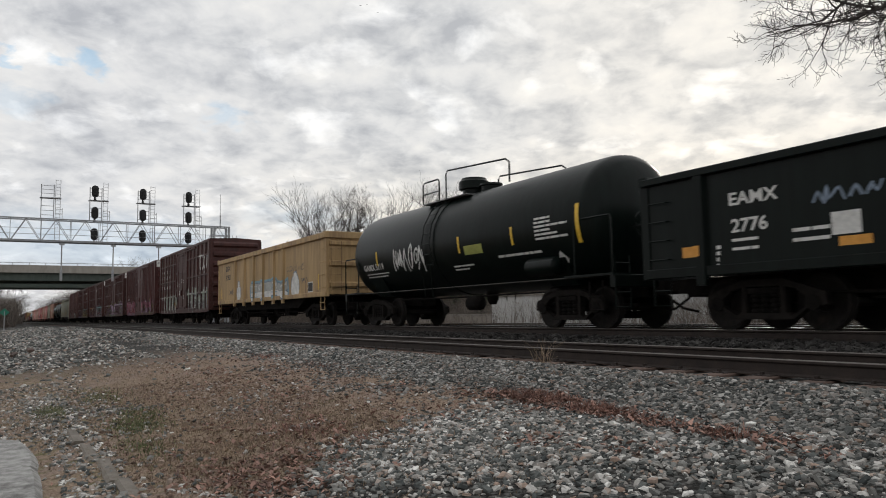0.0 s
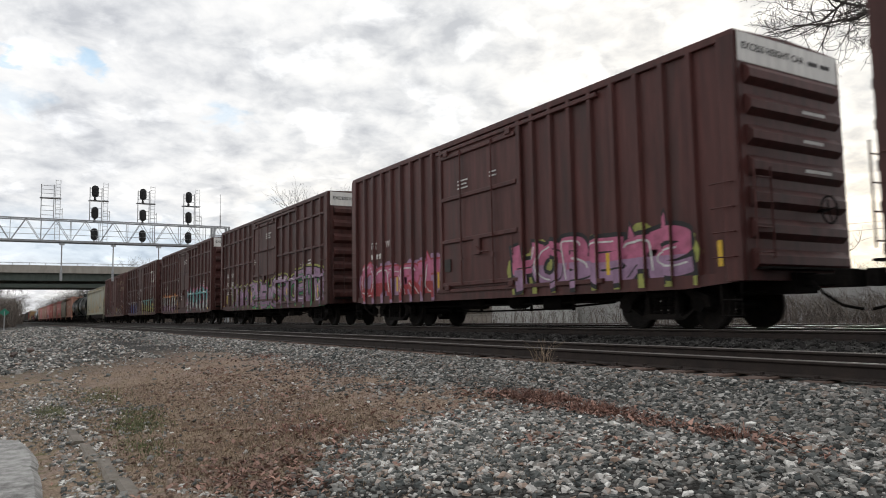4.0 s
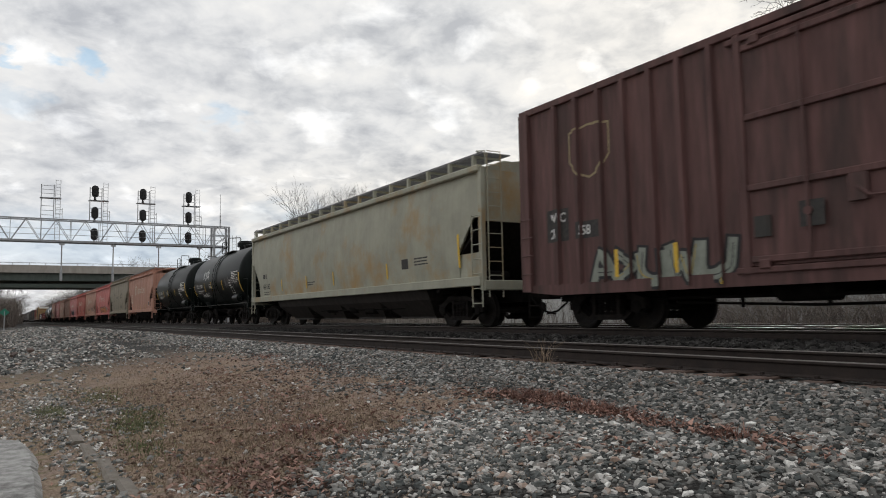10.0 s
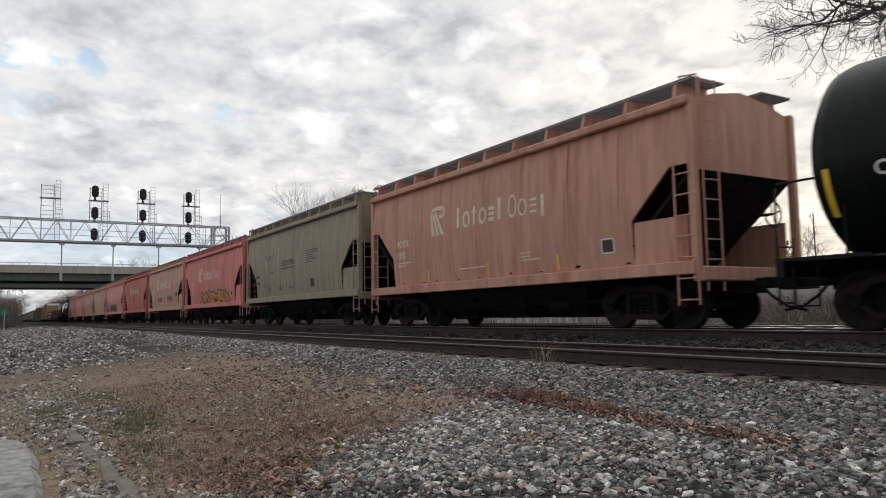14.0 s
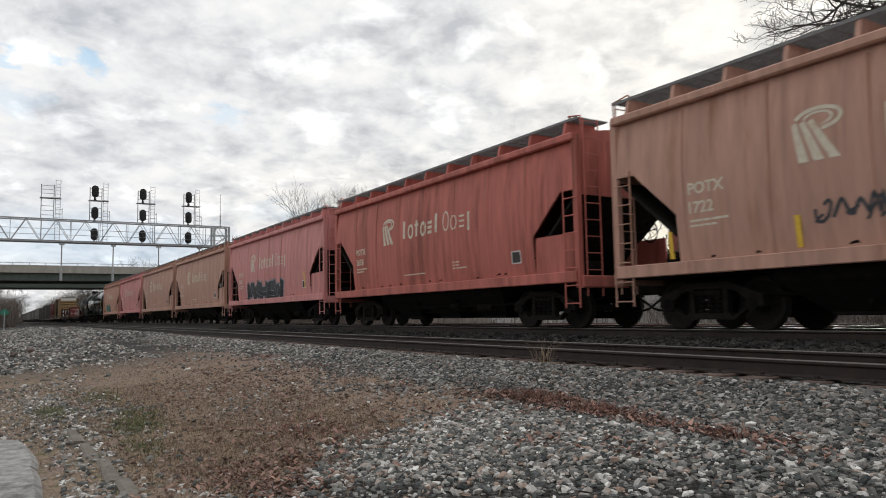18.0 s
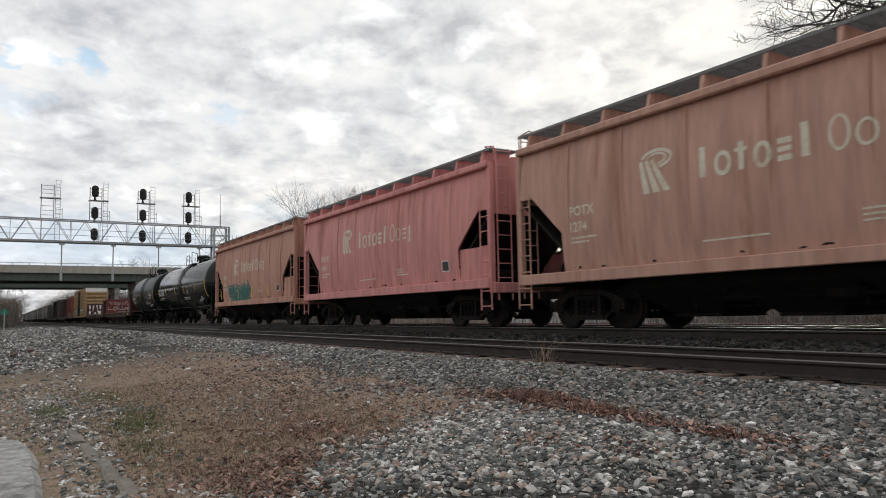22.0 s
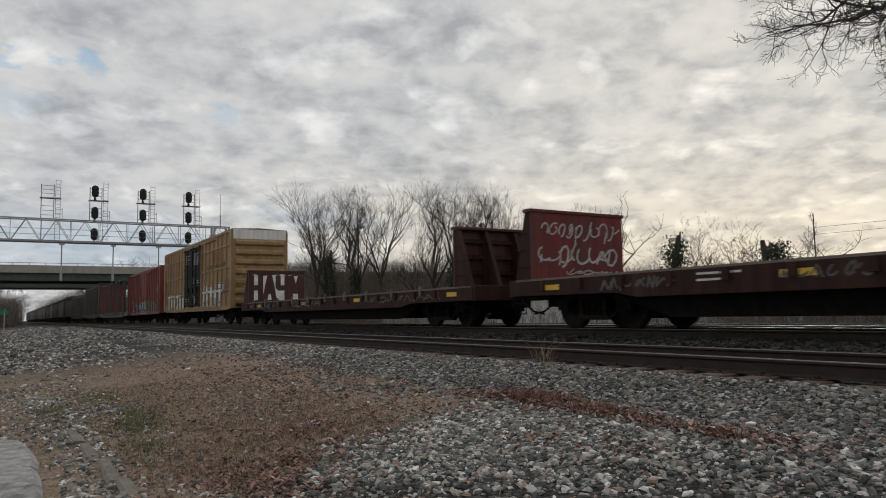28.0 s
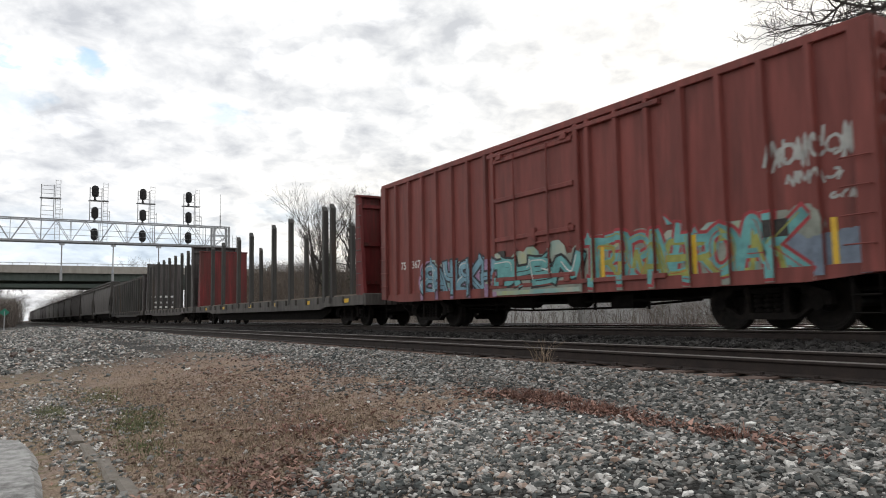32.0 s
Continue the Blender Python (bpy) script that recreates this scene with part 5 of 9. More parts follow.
def wildstyle(x0, x1, z0, z1, n, seed, fat=0.30, rim=0.07):
    """Interlocking abstract letters: shadows, rims, fills, inner lines and shines, as convex pieces."""
    rng = random.Random(seed)
    w, h = (x1 - x0) / n, z1 - z0
    out = {k: [] for k in ("shadow", "rim", "fill", "fade", "line", "shine")}
    last = None
    for i in range(n):
        pick = rng.choice([k for k in range(len(BONES)) if k != last])
        last = pick
        cx, lift, hh = x0 + i * w, rng.uniform(-0.05, 0.06) * h, h * rng.uniform(0.86, 1.06)
        tilt, bow = rng.uniform(-0.28, 0.28), rng.uniform(-0.10, 0.10)
        fx, fz = rng.random() < 0.4, rng.random() < 0.25
        for bone in BONES[pick]:
            f = fat * min(w, h) * rng.uniform(0.85, 1.2)
            pts = []
            for a, b in bone:
                a, b = 1 - a if fx else a, 1 - b if fz else b
                pts.append((cx + (a * 0.98 + .01 + tilt * (b - .5) * .7 + bow * math.sin(3.1 * b)) * w, z0 + f * .5 + lift + b * (hh - f)))
            pts = rounded(pts, min(w, h) * rng.uniform(0.10, 0.28), 3) if len(pts) > 2 else pts
            out["rim"] += fat_path(pts, f + 2 * rim)
            out["shadow"] += fat_path([(x + 0.11, z - 0.09) for x, z in pts], f + 1.2 * rim)
            body = fat_path(pts, f)
            out["fill"] += body
            low = z0 + h * rng.uniform(0.34, 0.5)
            for q in body:
                c = clip(list(q), 1, low, False)
                if len(c) > 2:
                    out["fade"].append(c)
            k = max(1, len(pts) // 2)
            if len(pts) > 2 and rng.random() < 0.8:
                out["shine"] += path([(x - f * .24, z + f * .20) for x, z in pts[:k + 1]], f * 0.13)
            if rng.random() < 0.55:
                out["line"] += path([(x + f * .12, z - f * .05) for x, z in pts[-k - 1:]], f * 0.10)
        # flicks and spikes that lock one letter into the next
        if rng.random() < 0.6:
            px, pz, up = cx + rng.uniform(.1, .9) * w, z0 + lift + (hh if rng.random() < 0.6 else 0), rng.uniform(.10, .22) * h
            up = up if pz > z0 + h / 2 else -up * 0.6
            tip = (px + rng.uniform(-.25, .25) * w, pz + up)
            out["rim"].append([(px - .17 * w, pz - .1 * up), (px + .17 * w, pz - .1 * up), (tip[0], tip[1] + (rim if up > 0 else -rim))])
            out["fill"].append([(px - .11 * w, pz - .12 * up), (px + .11 * w, pz - .12 * up), tip])
    return out


def cloud(x0, x1, z0, z1, seed, n=14):
    rng = random.Random(seed)
    out = [bar(x0, z0, x1 - x0, (z1 - z0) * 0.75)]
    for i in range(n):
        r = (z1 - z0) * rng.uniform(0.22, 0.38)
        out.append(disc(x0 + (x1 - x0) * (i + .5) / n, z0 + (z1 - z0) * rng.uniform(0.45, 0.8), r, 10))
    return out


def scrawl(x0, x1, z0, z1, seed, w=0.035, n=7, curl=0.45):
    """A quick handstyle tag: loops, hooks and jagged strokes side by side."""
    rng = random.Random(seed)
    out, L, H = [], (x1 - x0) / n, z1 - z0
    for i in range(n):
        cx, zc, kind = x0 + L * (i + .5), (z0 + z1) / 2, rng.random()
        hh = H * rng.uniform(0.7, 1.15)
        if kind < curl:
            turns, ph = rng.uniform(0.45, 1.2), rng.uniform(0, 6.28)
            ax, az, dx, sk = L * rng.uniform(0.25, 0.6), hh * rng.uniform(0.25, 0.5), L * rng.uniform(-0.3, 0.6), rng.uniform(0, 0.6)
            pts = []
            for k in range(10):
                f = k / 9
                z = az * math.sin(ph + 6.28 * turns * f) * (1 - 0.4 * f)
                pts.append((cx + dx * (f - .5) + ax * math.cos(ph + 6.28 * turns * f) + sk * z * L / max(H, 0.01), zc + z))
        else:
            m = rng.randint(3, 5)
            pts = [(cx + L * (k / (m - 1) - .5) * rng.uniform(.6, 1.3), zc + (hh / 2) * (1 if k % 2 else -1) * rng.uniform(0.5, 1.0)) for k in range(m)]
            pts = rounded(pts, L * 0.25, 2)
        out += path(pts, w * rng.uniform(0.8, 1.2))
        if rng.random() < 0.7:
            p = (cx + rng.uniform(-.6, .5) * L, z0 + rng.uniform(-.1, .5) * H)
            out += path([p, (p[0] + rng.uniform(.1, .8) * L, p[1] + rng.uniform(.2, .8) * H)], w * 0.9)
    return out


def clip(poly, k, v, keep_above):
    out = []
    for a, b in zip(poly, poly[1:] + poly[:1]):
        ia, ib = (a[k] >= v) == keep_above, (b[k] >= v) == keep_above
        if ia:
            out.append(a)
        if ia != ib:
            t = (v - a[k]) / (b[k] - a[k])
            out.append((a[0] + (b[0] - a[0]) * t, a[1] + (b[1] - a[1]) * t))
    return out


class Skin:
    """The outer face of a car's side: y over (x, z), with the x at which it steps."""

    def __init__(self, y, steps=(), depth=0.0, round_z=None, zlim=None, xlim=None, bulge=None, belts=(), clear=0.0):
        self.bulge, self.belts, self.clear = bulge, belts, clear
        self.y, self.steps, self.depth, self.round_z, self.zlim, self.xlim = y, sorted(steps), depth, round_z, zlim, xlim

    def lay(self, polys, off):
        b = Build()
        cuts = [c for s in self.steps for c in s]
        for i, p in enumerate(polys):
            lift = (i % 16) * 0.00014
            if self.zlim:
                p = clip(clip(list(p), 1, self.zlim[0], True), 1, self.zlim[1], False)
            if self.xlim and len(p) > 2:
                p = clip(clip(list(p), 0, self.xlim[0], True), 0, self.xlim[1], False)
            pieces = [list(p)] if len(p) > 2 else []
            for c in cuts:
                nxt = []
                for q in pieces:
                    lo, hi = min(v[0] for v in q), max(v[0] for v in q)
                    nxt += [r for r in (clip(q, 0, c, True), clip(q, 0, c, False)) if len(r) > 2] if lo < c < hi else [q]
                pieces = nxt
            if self.round_z or self.bulge:
                step, out = 0.12, []
                for q in pieces:
                    z = math.floor(min(v[1] for v in q) / step) * step
                    top = max(v[1] for v in q)
                    while z < top:
                        r = clip(q, 1, z, True)
                        r = clip(r, 1, z + step, False) if len(r) > 2 else r
                        if len(r) > 2:
                            out.append(r)
                        z += step
                pieces = out
            for c in [c for z in self.belts for c in (z - 0.06, z + 0.055)]:
                nxt = []
                for q in pieces:
                    lo, hi = min(v[1] for v in q), max(v[1] for v in q)
                    nxt += [r for r in (clip(q, 1, c, True), clip(q, 1, c, False)) if len(r) > 2] if lo < c < hi else [q]
                pieces = nxt
            for q in pieces:
                xm, zm = sum(v[0] for v in q) / len(q), sum(v[1] for v in q) / len(q)
                proud = self.depth if any(a <= xm <= c for a, c in self.steps) else 0.0
                if proud < 0.08 and abs(xm) > self.clear and any(abs(zm - z) < 0.057 for z in self.belts):
                    proud = 0.077
                v = []
                for x, z in q:
                    if self.round_z:
                        zc, r = self.round_z
                        y = -math.sqrt(max(r * r - (z - zc) ** 2, 0.01)) - off * 1.6 - lift
                    else:
                        y = (self.bulge(z) if self.bulge else self.y) - proud - off - lift
                    v.append((x, y, z))
                b.add(v, [list(range(len(v)))])
        return b


def decal(name, polys, material, parent, skin, off=0.004, label=""):
    if name in ("reflector", "sill_mark", "placard", "number_patch", "warning_square") and len(polys) > 1:
        return [decal(name, [p], material, parent, skin, off, label) for p in polys][0]
    if polys:
        b = skin.lay(polys, off)
        if b.v:
            me = bpy.data.meshes.new(name)
            me.from_pydata(b.v, [], b.f)
            ob = part(name, me, material, parent, label)
            return tagged(ob, label, kind="stuff") if name in ("graffiti", "fade", "inner_line", "highlight", "outline", "glow", "drop_shadow", "backdrop", "data_panel", "stencil", "door_stencil", "scribble", "web_stencil", "car_number", "reporting_mark", "emblem", "slogan", "mark", "name_blocks", "brand_strip") else ob


def graffiti(car, skin, x0, x1, z0, z1, n, seed, fill, rim, shine=None, back=None, label="spray-painted graffiti", fat=0.30, rimw=0.06, glow=None, fade=None, line=None, shadow=None):
    k = wildstyle(x0, x1, z0, z1, n, seed, fat, rimw)
    g = decal("graffiti", k["fill"], SPRAY[fill], car, skin, 0.012, label)
    if g is None:
        return
    if back:
        decal("backdrop", cloud(x0 - .15, x1 + .15, z0 - .1, z1 + .02, seed), SPRAY[back], g, skin, 0.002)
    if glow:
        decal("glow", wildstyle(x0, x1, z0, z1, n, seed, fat, rimw * 2.4)["rim"], SPRAY[glow], g, skin, 0.0045)
    if shadow:
        decal("drop_shadow", k["shadow"], SPRAY[shadow], g, skin, 0.007)
    decal("outline", k["rim"], SPRAY[rim], g, skin, 0.0095)
    if fade:
        decal("fade", k["fade"], SPRAY[fade], g, skin, 0.0145)
    decal("inner_line", k["line"], SPRAY[line or rim], g, skin, 0.017)
    if shine:
        decal("highlight", k["shine"], SPRAY[shine], g, skin, 0.0195)


# ------------------------------------------------------------------ running gear
CACHE = {}


def cached(key, make):
    if key not in CACHE:
        CACHE[key] = make().mesh(key if isinstance(key, str) else key[0])
    return CACHE[key]


def frame_mesh():
    """One cast side frame, centred on its own line."""
    b = Build()
    a, c = -0.08, 0.08
    b.prism([(-0.62, 0.78), (-0.40, 0.86), (0.40, 0.86), (0.62, 0.78), (0.60, 0.68), (0.38, 0.74), (-0.38, 0.74), (-0.60, 0.68)], 1, a, c)
    for k in (-1, 1):
        b.prism([(k * 0.60, 0.79), (k * 1.10, 0.62), (k * 1.12, 0.42), (k * 0.98, 0.40), (k * 0.62, 0.66)], 1, a, c)
        b.prism([(k * 0.84, 0.44), (k * 0.98, 0.52), (k * 0.56, 0.20), (k * 0.42, 0.20)], 1, a, c)
        b.bev(k * 0.36 - 0.05, k * 0.36 + 0.05, a, c, 0.22, 0.78, 0.01)
    b.prism([(-0.56, 0.19), (0.56, 0.19), (0.44, 0.30), (-0.44, 0.30)], 1, a - 0.01, c + 0.01)
    return b


def spring_mesh():
    prof = [(0.30, 0.06)]
    for i in range(4):
        prof += [(0.315 + i * 0.085, 0.080), (0.35 + i * 0.085, 0.080), (0.365 + i * 0.085, 0.056), (0.38 + i * 0.085, 0.056)]
    return Build().lathe(prof, 2, (0, 0, 0), 9)


def wheel_mesh():
    b = Build()
    for s in (-1, 1):
        y = s * 0.7525
        prof = [(-0.06 * s, 0.46), (-0.055 * s, 0.485), (-0.03 * s, 0.485), (-0.015 * s, 0.457), (0.06 * s, 0.453), (0.066 * s, 0.40), (0.03 * s, 0.36), (0.015 * s, 0.16), (0.06 * s, 0.14), (0.08 * s, 0.085)]
        b.lathe(prof, 1, (0, y, 0), 26)
    return b.tube([(0, -1.0, 0), (0, 1.0, 0)], 0.08, 10)


def cap_mesh():
    return Build().lathe([(-0.05, 0.13), (0.02, 0.13), (0.03, 0.10), (0.05, 0.09)], 1, (0, 0, 0), 10)


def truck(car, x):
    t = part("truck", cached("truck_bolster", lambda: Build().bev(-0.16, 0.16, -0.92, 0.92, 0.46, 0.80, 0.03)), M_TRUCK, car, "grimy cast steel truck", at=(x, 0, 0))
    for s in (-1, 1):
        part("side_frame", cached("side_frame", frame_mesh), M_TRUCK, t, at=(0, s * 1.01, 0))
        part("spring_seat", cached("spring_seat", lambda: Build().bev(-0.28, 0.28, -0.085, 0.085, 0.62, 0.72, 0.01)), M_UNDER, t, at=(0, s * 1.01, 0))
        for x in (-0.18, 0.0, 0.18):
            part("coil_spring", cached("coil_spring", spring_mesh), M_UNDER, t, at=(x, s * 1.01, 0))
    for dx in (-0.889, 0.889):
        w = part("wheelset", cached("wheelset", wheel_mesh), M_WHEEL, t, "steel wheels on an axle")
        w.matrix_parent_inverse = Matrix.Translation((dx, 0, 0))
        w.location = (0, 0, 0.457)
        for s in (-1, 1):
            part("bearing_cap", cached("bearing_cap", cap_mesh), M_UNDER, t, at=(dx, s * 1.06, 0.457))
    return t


def brake_wheel(car, x, y, z, mat):
    """A spoked hand wheel on its shaft."""
    b = Build().tube([(0.05, 0.25 * math.cos(6.2832 * k / 14), 0.25 * math.sin(6.2832 * k / 14)) for k in range(15)], 0.018, 5)
    for a in (0.3, 1.87, 3.44, 5.01):
        b.tube([(0.03, 0, 0), (0.05, 0.25 * math.cos(a), 0.25 * math.sin(a))], 0.012, 4)
    b.tube([(-0.3, 0, 0), (0.05, 0, 0)], 0.028, 6)
    part("brake_wheel", cached("brake_wheel", lambda: b), mat, car, at=(x, y, z))


def coupler_mesh():
    return (Build().bev(-0.1, 0.75, -0.09, 0.09, 0.74, 0.94, 0.02).prism([(0.70, -0.18), (1.02, -0.20), (1.06, -0.02), (0.98, 0.05), (1.02, 0.20), (0.80, 0.22), (0.70, 0.12)], 2, 0.70, 0.98))


def hose_mesh():
    return Build().tube([(0.35, -0.25, 0.82), (0.55, -0.24, 0.60), (0.80, -0.14, 0.40), (1.08, -0.02, 0.33)], 0.028, 6)


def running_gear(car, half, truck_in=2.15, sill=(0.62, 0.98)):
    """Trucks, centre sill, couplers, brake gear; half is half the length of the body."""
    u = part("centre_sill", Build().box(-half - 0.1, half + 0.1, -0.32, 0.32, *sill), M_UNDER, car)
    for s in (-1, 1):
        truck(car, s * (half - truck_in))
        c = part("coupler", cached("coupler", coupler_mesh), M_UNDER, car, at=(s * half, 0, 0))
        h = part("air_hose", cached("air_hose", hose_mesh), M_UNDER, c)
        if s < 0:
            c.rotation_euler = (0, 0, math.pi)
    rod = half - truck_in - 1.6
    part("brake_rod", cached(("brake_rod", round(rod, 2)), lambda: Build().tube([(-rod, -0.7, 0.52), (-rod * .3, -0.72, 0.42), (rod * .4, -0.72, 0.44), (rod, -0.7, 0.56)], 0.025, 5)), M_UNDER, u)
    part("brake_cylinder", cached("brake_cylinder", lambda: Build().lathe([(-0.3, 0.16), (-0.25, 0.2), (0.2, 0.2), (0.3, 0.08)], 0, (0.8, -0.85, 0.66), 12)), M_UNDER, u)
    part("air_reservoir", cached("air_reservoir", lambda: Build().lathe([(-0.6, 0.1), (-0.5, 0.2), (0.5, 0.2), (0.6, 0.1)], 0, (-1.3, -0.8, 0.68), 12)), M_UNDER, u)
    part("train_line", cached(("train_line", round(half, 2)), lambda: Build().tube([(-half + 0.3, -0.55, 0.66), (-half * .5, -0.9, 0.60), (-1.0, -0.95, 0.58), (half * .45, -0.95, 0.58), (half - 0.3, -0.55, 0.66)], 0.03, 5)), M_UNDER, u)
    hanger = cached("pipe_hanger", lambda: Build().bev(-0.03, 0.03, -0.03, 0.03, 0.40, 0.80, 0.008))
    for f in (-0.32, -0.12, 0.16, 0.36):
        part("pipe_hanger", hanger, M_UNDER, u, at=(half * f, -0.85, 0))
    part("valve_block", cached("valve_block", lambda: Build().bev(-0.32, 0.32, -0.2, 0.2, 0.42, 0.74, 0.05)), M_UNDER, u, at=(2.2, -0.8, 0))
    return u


def sill_step(car, x, z, drop=0.48, mat=None):
    b = Build().tube([(-0.2, 0, 0.1), (-0.2, 0, -drop), (0.2, 0, -drop), (0.2, 0, 0.1)], 0.022, 5).tube([(-0.2, 0, -drop * .45), (0.2, 0, -drop * .45)], 0.018, 5)
    part("sill_step", cached(("sill_step", drop), lambda: b), mat or M_UNDER, car, at=(x, -1.48, z))


def grabs(car, x, y, z0, n, pitch, w, mat):
    """Grab irons: a column of separate rungs on the side."""
    me = cached(("grab_iron", w), lambda: Build().tube([(-w / 2, 0, 0), (-w / 2, -0.07, 0), (w / 2, -0.07, 0), (w / 2, 0, 0)], 0.012, 5))
    for i in range(n):
        part("grab_iron", me, mat, car, at=(x, y, z0 + i * pitch))


def reflect(car, skin, xs, z, h=0.5, w=0.10):
    for x in xs:
        decal("reflector", [bar(x - w / 2, z, w, h)], M_SAFETY, car, skin, 0.016, "yellow reflective strip")


# ------------------------------------------------------------------ box cars
def boxcar(label, length, H, paint, posts, belts=(), door=3.35, door_paint=None, band=False, sill=0.74, end_ribs=7, double=False):
    car = thing("boxcar", label=label, category="boxcar", group="freight train")
    h, ys, d = length / 2, -1.48, 0.085
    b = part("body", Build().box(-h + 0.03, h - 0.03, ys, -ys, sill + 0.12, H - 0.02), paint, car)
    side = part("side_sill", Build().prism([(-h, sill + 0.10), (-h + 1.2, sill), (h - 1.2, sill), (h, sill + 0.10), (h, sill + 0.24), (-h, sill + 0.24)], 1, ys - 0.05, ys + 0.02), paint, car)
    part("side_sill", Build().box(-h, h, -ys - 0.02, -ys + 0.05, sill, sill + 0.24), paint, car)
    part("top_chord", Build().bev(-h, h, ys - 0.07, ys + 0.03, H - 0.15, H, 0.012), paint, car)
    part("top_chord", Build().bev(-h, h, -ys - 0.03, -ys + 0.07, H - 0.15, H, 0.012), paint, car)
    roof = Build().prism([(ys - 0.06, H), (0, H + 0.07), (-ys + 0.06, H), (-ys + 0.06, H - 0.03), (ys - 0.06, H - 0.03)], 0, -h, h)
    r = part("roof", roof, paint, car)
    seam = cached("roof_seam", lambda: Build().prism([(-1.2, 0.012), (0, 0.07), (1.2, 0.012), (1.2, 0.045), (0, 0.105), (-1.2, 0.045)], 0, -0.04, 0.04))
    for x in np.arange(-h + 0.9, h - 0.5, 1.25):
        part("roof_seam", seam, paint, r, at=(x, 0, H))
    steps = []
    post = cached(("side_post", H, sill), lambda: Build().prism([(-0.075, 0), (-0.05, -d), (0.05, -d), (0.075, 0)], 2, sill + 0.22, H - 0.12))
    corner = cached(("corner_post", H, sill), lambda: Build().bev(-0.16, 0.16, -d - 0.02, 0.02, sill + 0.1, H - 0.1, 0.012))
    for s in (-1, 1):
        for x in posts:
            part("side_post", post, paint, car, at=(s * x, ys, 0))
            steps.append((s * x - 0.08, s * x + 0.08))
            o = part("side_post", post, paint, car, at=(s * x, -ys, 0))
            o.rotation_euler = (0, 0, math.pi)
        part("corner_post", corner, paint, car, at=(s * (h - 0.16), ys, 0))
        o = part("corner_post", corner, paint, car, at=(s * (h - 0.16), -ys, 0))
        o.rotation_euler = (0, 0, math.pi)
        steps.append((s * (h - 0.16) - 0.16, s * (h - 0.16) + 0.16))
        inner = door / 2 + 0.12
        for z in belts:
            part("belt_rail", Build().prism([(ys, z - 0.06), (ys - 0.075, z - 0.045), (ys - 0.075, z + 0.02), (ys, z + 0.06)], 0, *sorted((s * inner, s * (h - 0.3)))), paint, car)
    # ends with pressed horizontal ribs
    deep, half_w = (0.13, 0.19) if end_ribs < 9 else (0.10, 0.13)
    rib = cached(("end_rib", end_ribs, H), lambda: Build().prism([(0, -half_w), (deep, -half_w * .42), (deep, half_w * .32), (0, half_w)], 0, -1.33, 1.33))
    for s in (-1, 1):
        e = part("end_panel", Build().box(s * (h - 0.03), s * (h + 0.02), ys, -ys, sill + 0.1, H - 0.02), paint, car, "corrugated end panel")
        zz = np.linspace(sill + 0.45, H - (0.75 if band else 0.35), end_ribs)
        for z in zz:
            o = part("end_rib", rib, paint, e, at=(s * (h + 0.015), 0, z))
            o.rotation_euler = (0, 0, -s * math.pi / 2)
        if band:
            part("white_band", Build().box(s * (h + 0.02), s * (h + 0.035), ys + 0.02, -ys - 0.02, H - 0.55, H - 0.03), M_WHITETOP, e, "white warning band")
        lad = Build()
        for y in (-1.42, -0.98):
            lad.tube([(s * (h + 0.19), y, 1.2), (s * (h + 0.19), y, 2.75)], 0.018, 5)
        for i in range(4):
            lad.tube([(s * (h + 0.19), -1.42, 1.3 + i * 0.42), (s * (h + 0.19), -0.98, 1.3 + i * 0.42)], 0.013, 5)
        part("end_ladder", lad, paint, e)
        part("platform", Build().box(s * h, s * (h + 0.32), -1.3, 1.3, 1.02, 1.06), M_UNDER, e, "crossover platform")
    brake_wheel(car, h + 0.22, 0.55, 2.1, M_UNDER)
    # plug doors
    for yy, sg in ((ys, -1), (-ys, 1)):
        n = 2 if double else 1
        for k in range(n):
            x0, x1 = -door / 2 + k * door / n, -door / 2 + (k + 1) * door / n
            dr = part("door", Build().bev(x0 + 0.03, x1 - 0.03, min(yy, yy + sg * 0.05), max(yy, yy + sg * 0.05), sill + 0.32, H - 0.28, 0.012), door_paint or paint, car, "sliding plug door")
            if sg > 0:
                continue
            nb = 4
            for i in range(nb):
                z = sill + 0.42 + (H - sill - 0.85) * i / (nb - 1)
                part("door_rib", Build().bev(x0 + 0.1, x1 - 0.1, yy - 0.11, yy - 0.05, z - 0.055, z + 0.055, 0.015), door_paint or paint, dr)
            for f in ((0.3, 0.7) if not double else (0.5,)):
                x = x0 + (x1 - x0) * f
                part("lock_rod", Build().tube([(x, yy - 0.125, sill + 0.38), (x, yy - 0.125, H - 0.36)], 0.024, 6), M_UNDER if door_paint else paint, dr)
                part("door_crank", Build().lathe([(0, 0.07), (0.03, 0.07)], 1, (x, yy - 0.15, sill + 1.1), 10), door_paint or paint, dr)
            xm = (x0 + x1) / 2
            part("gear_box", Build().bev(xm - 0.14, xm + 0.14, yy - 0.13, yy - 0.05, sill + 1.15, sill + 1.55, 0.02), door_paint or paint, dr, "door lock gear box")
            part("operating_lever", Build().tube([(xm, yy - 0.14, sill + 1.35), (xm + 0.18, yy - 0.15, sill + 1.2), (xm + 0.55, yy - 0.15, sill + 1.18)], 0.022, 6), door_paint or paint, dr)
            part("placard_board", Build().bev(x0 + 0.16, x0 + 0.46, yy - 0.085, yy - 0.06, sill + 0.78, sill + 1.12, 0.006), M_STAKE, dr, "small dark placard board")
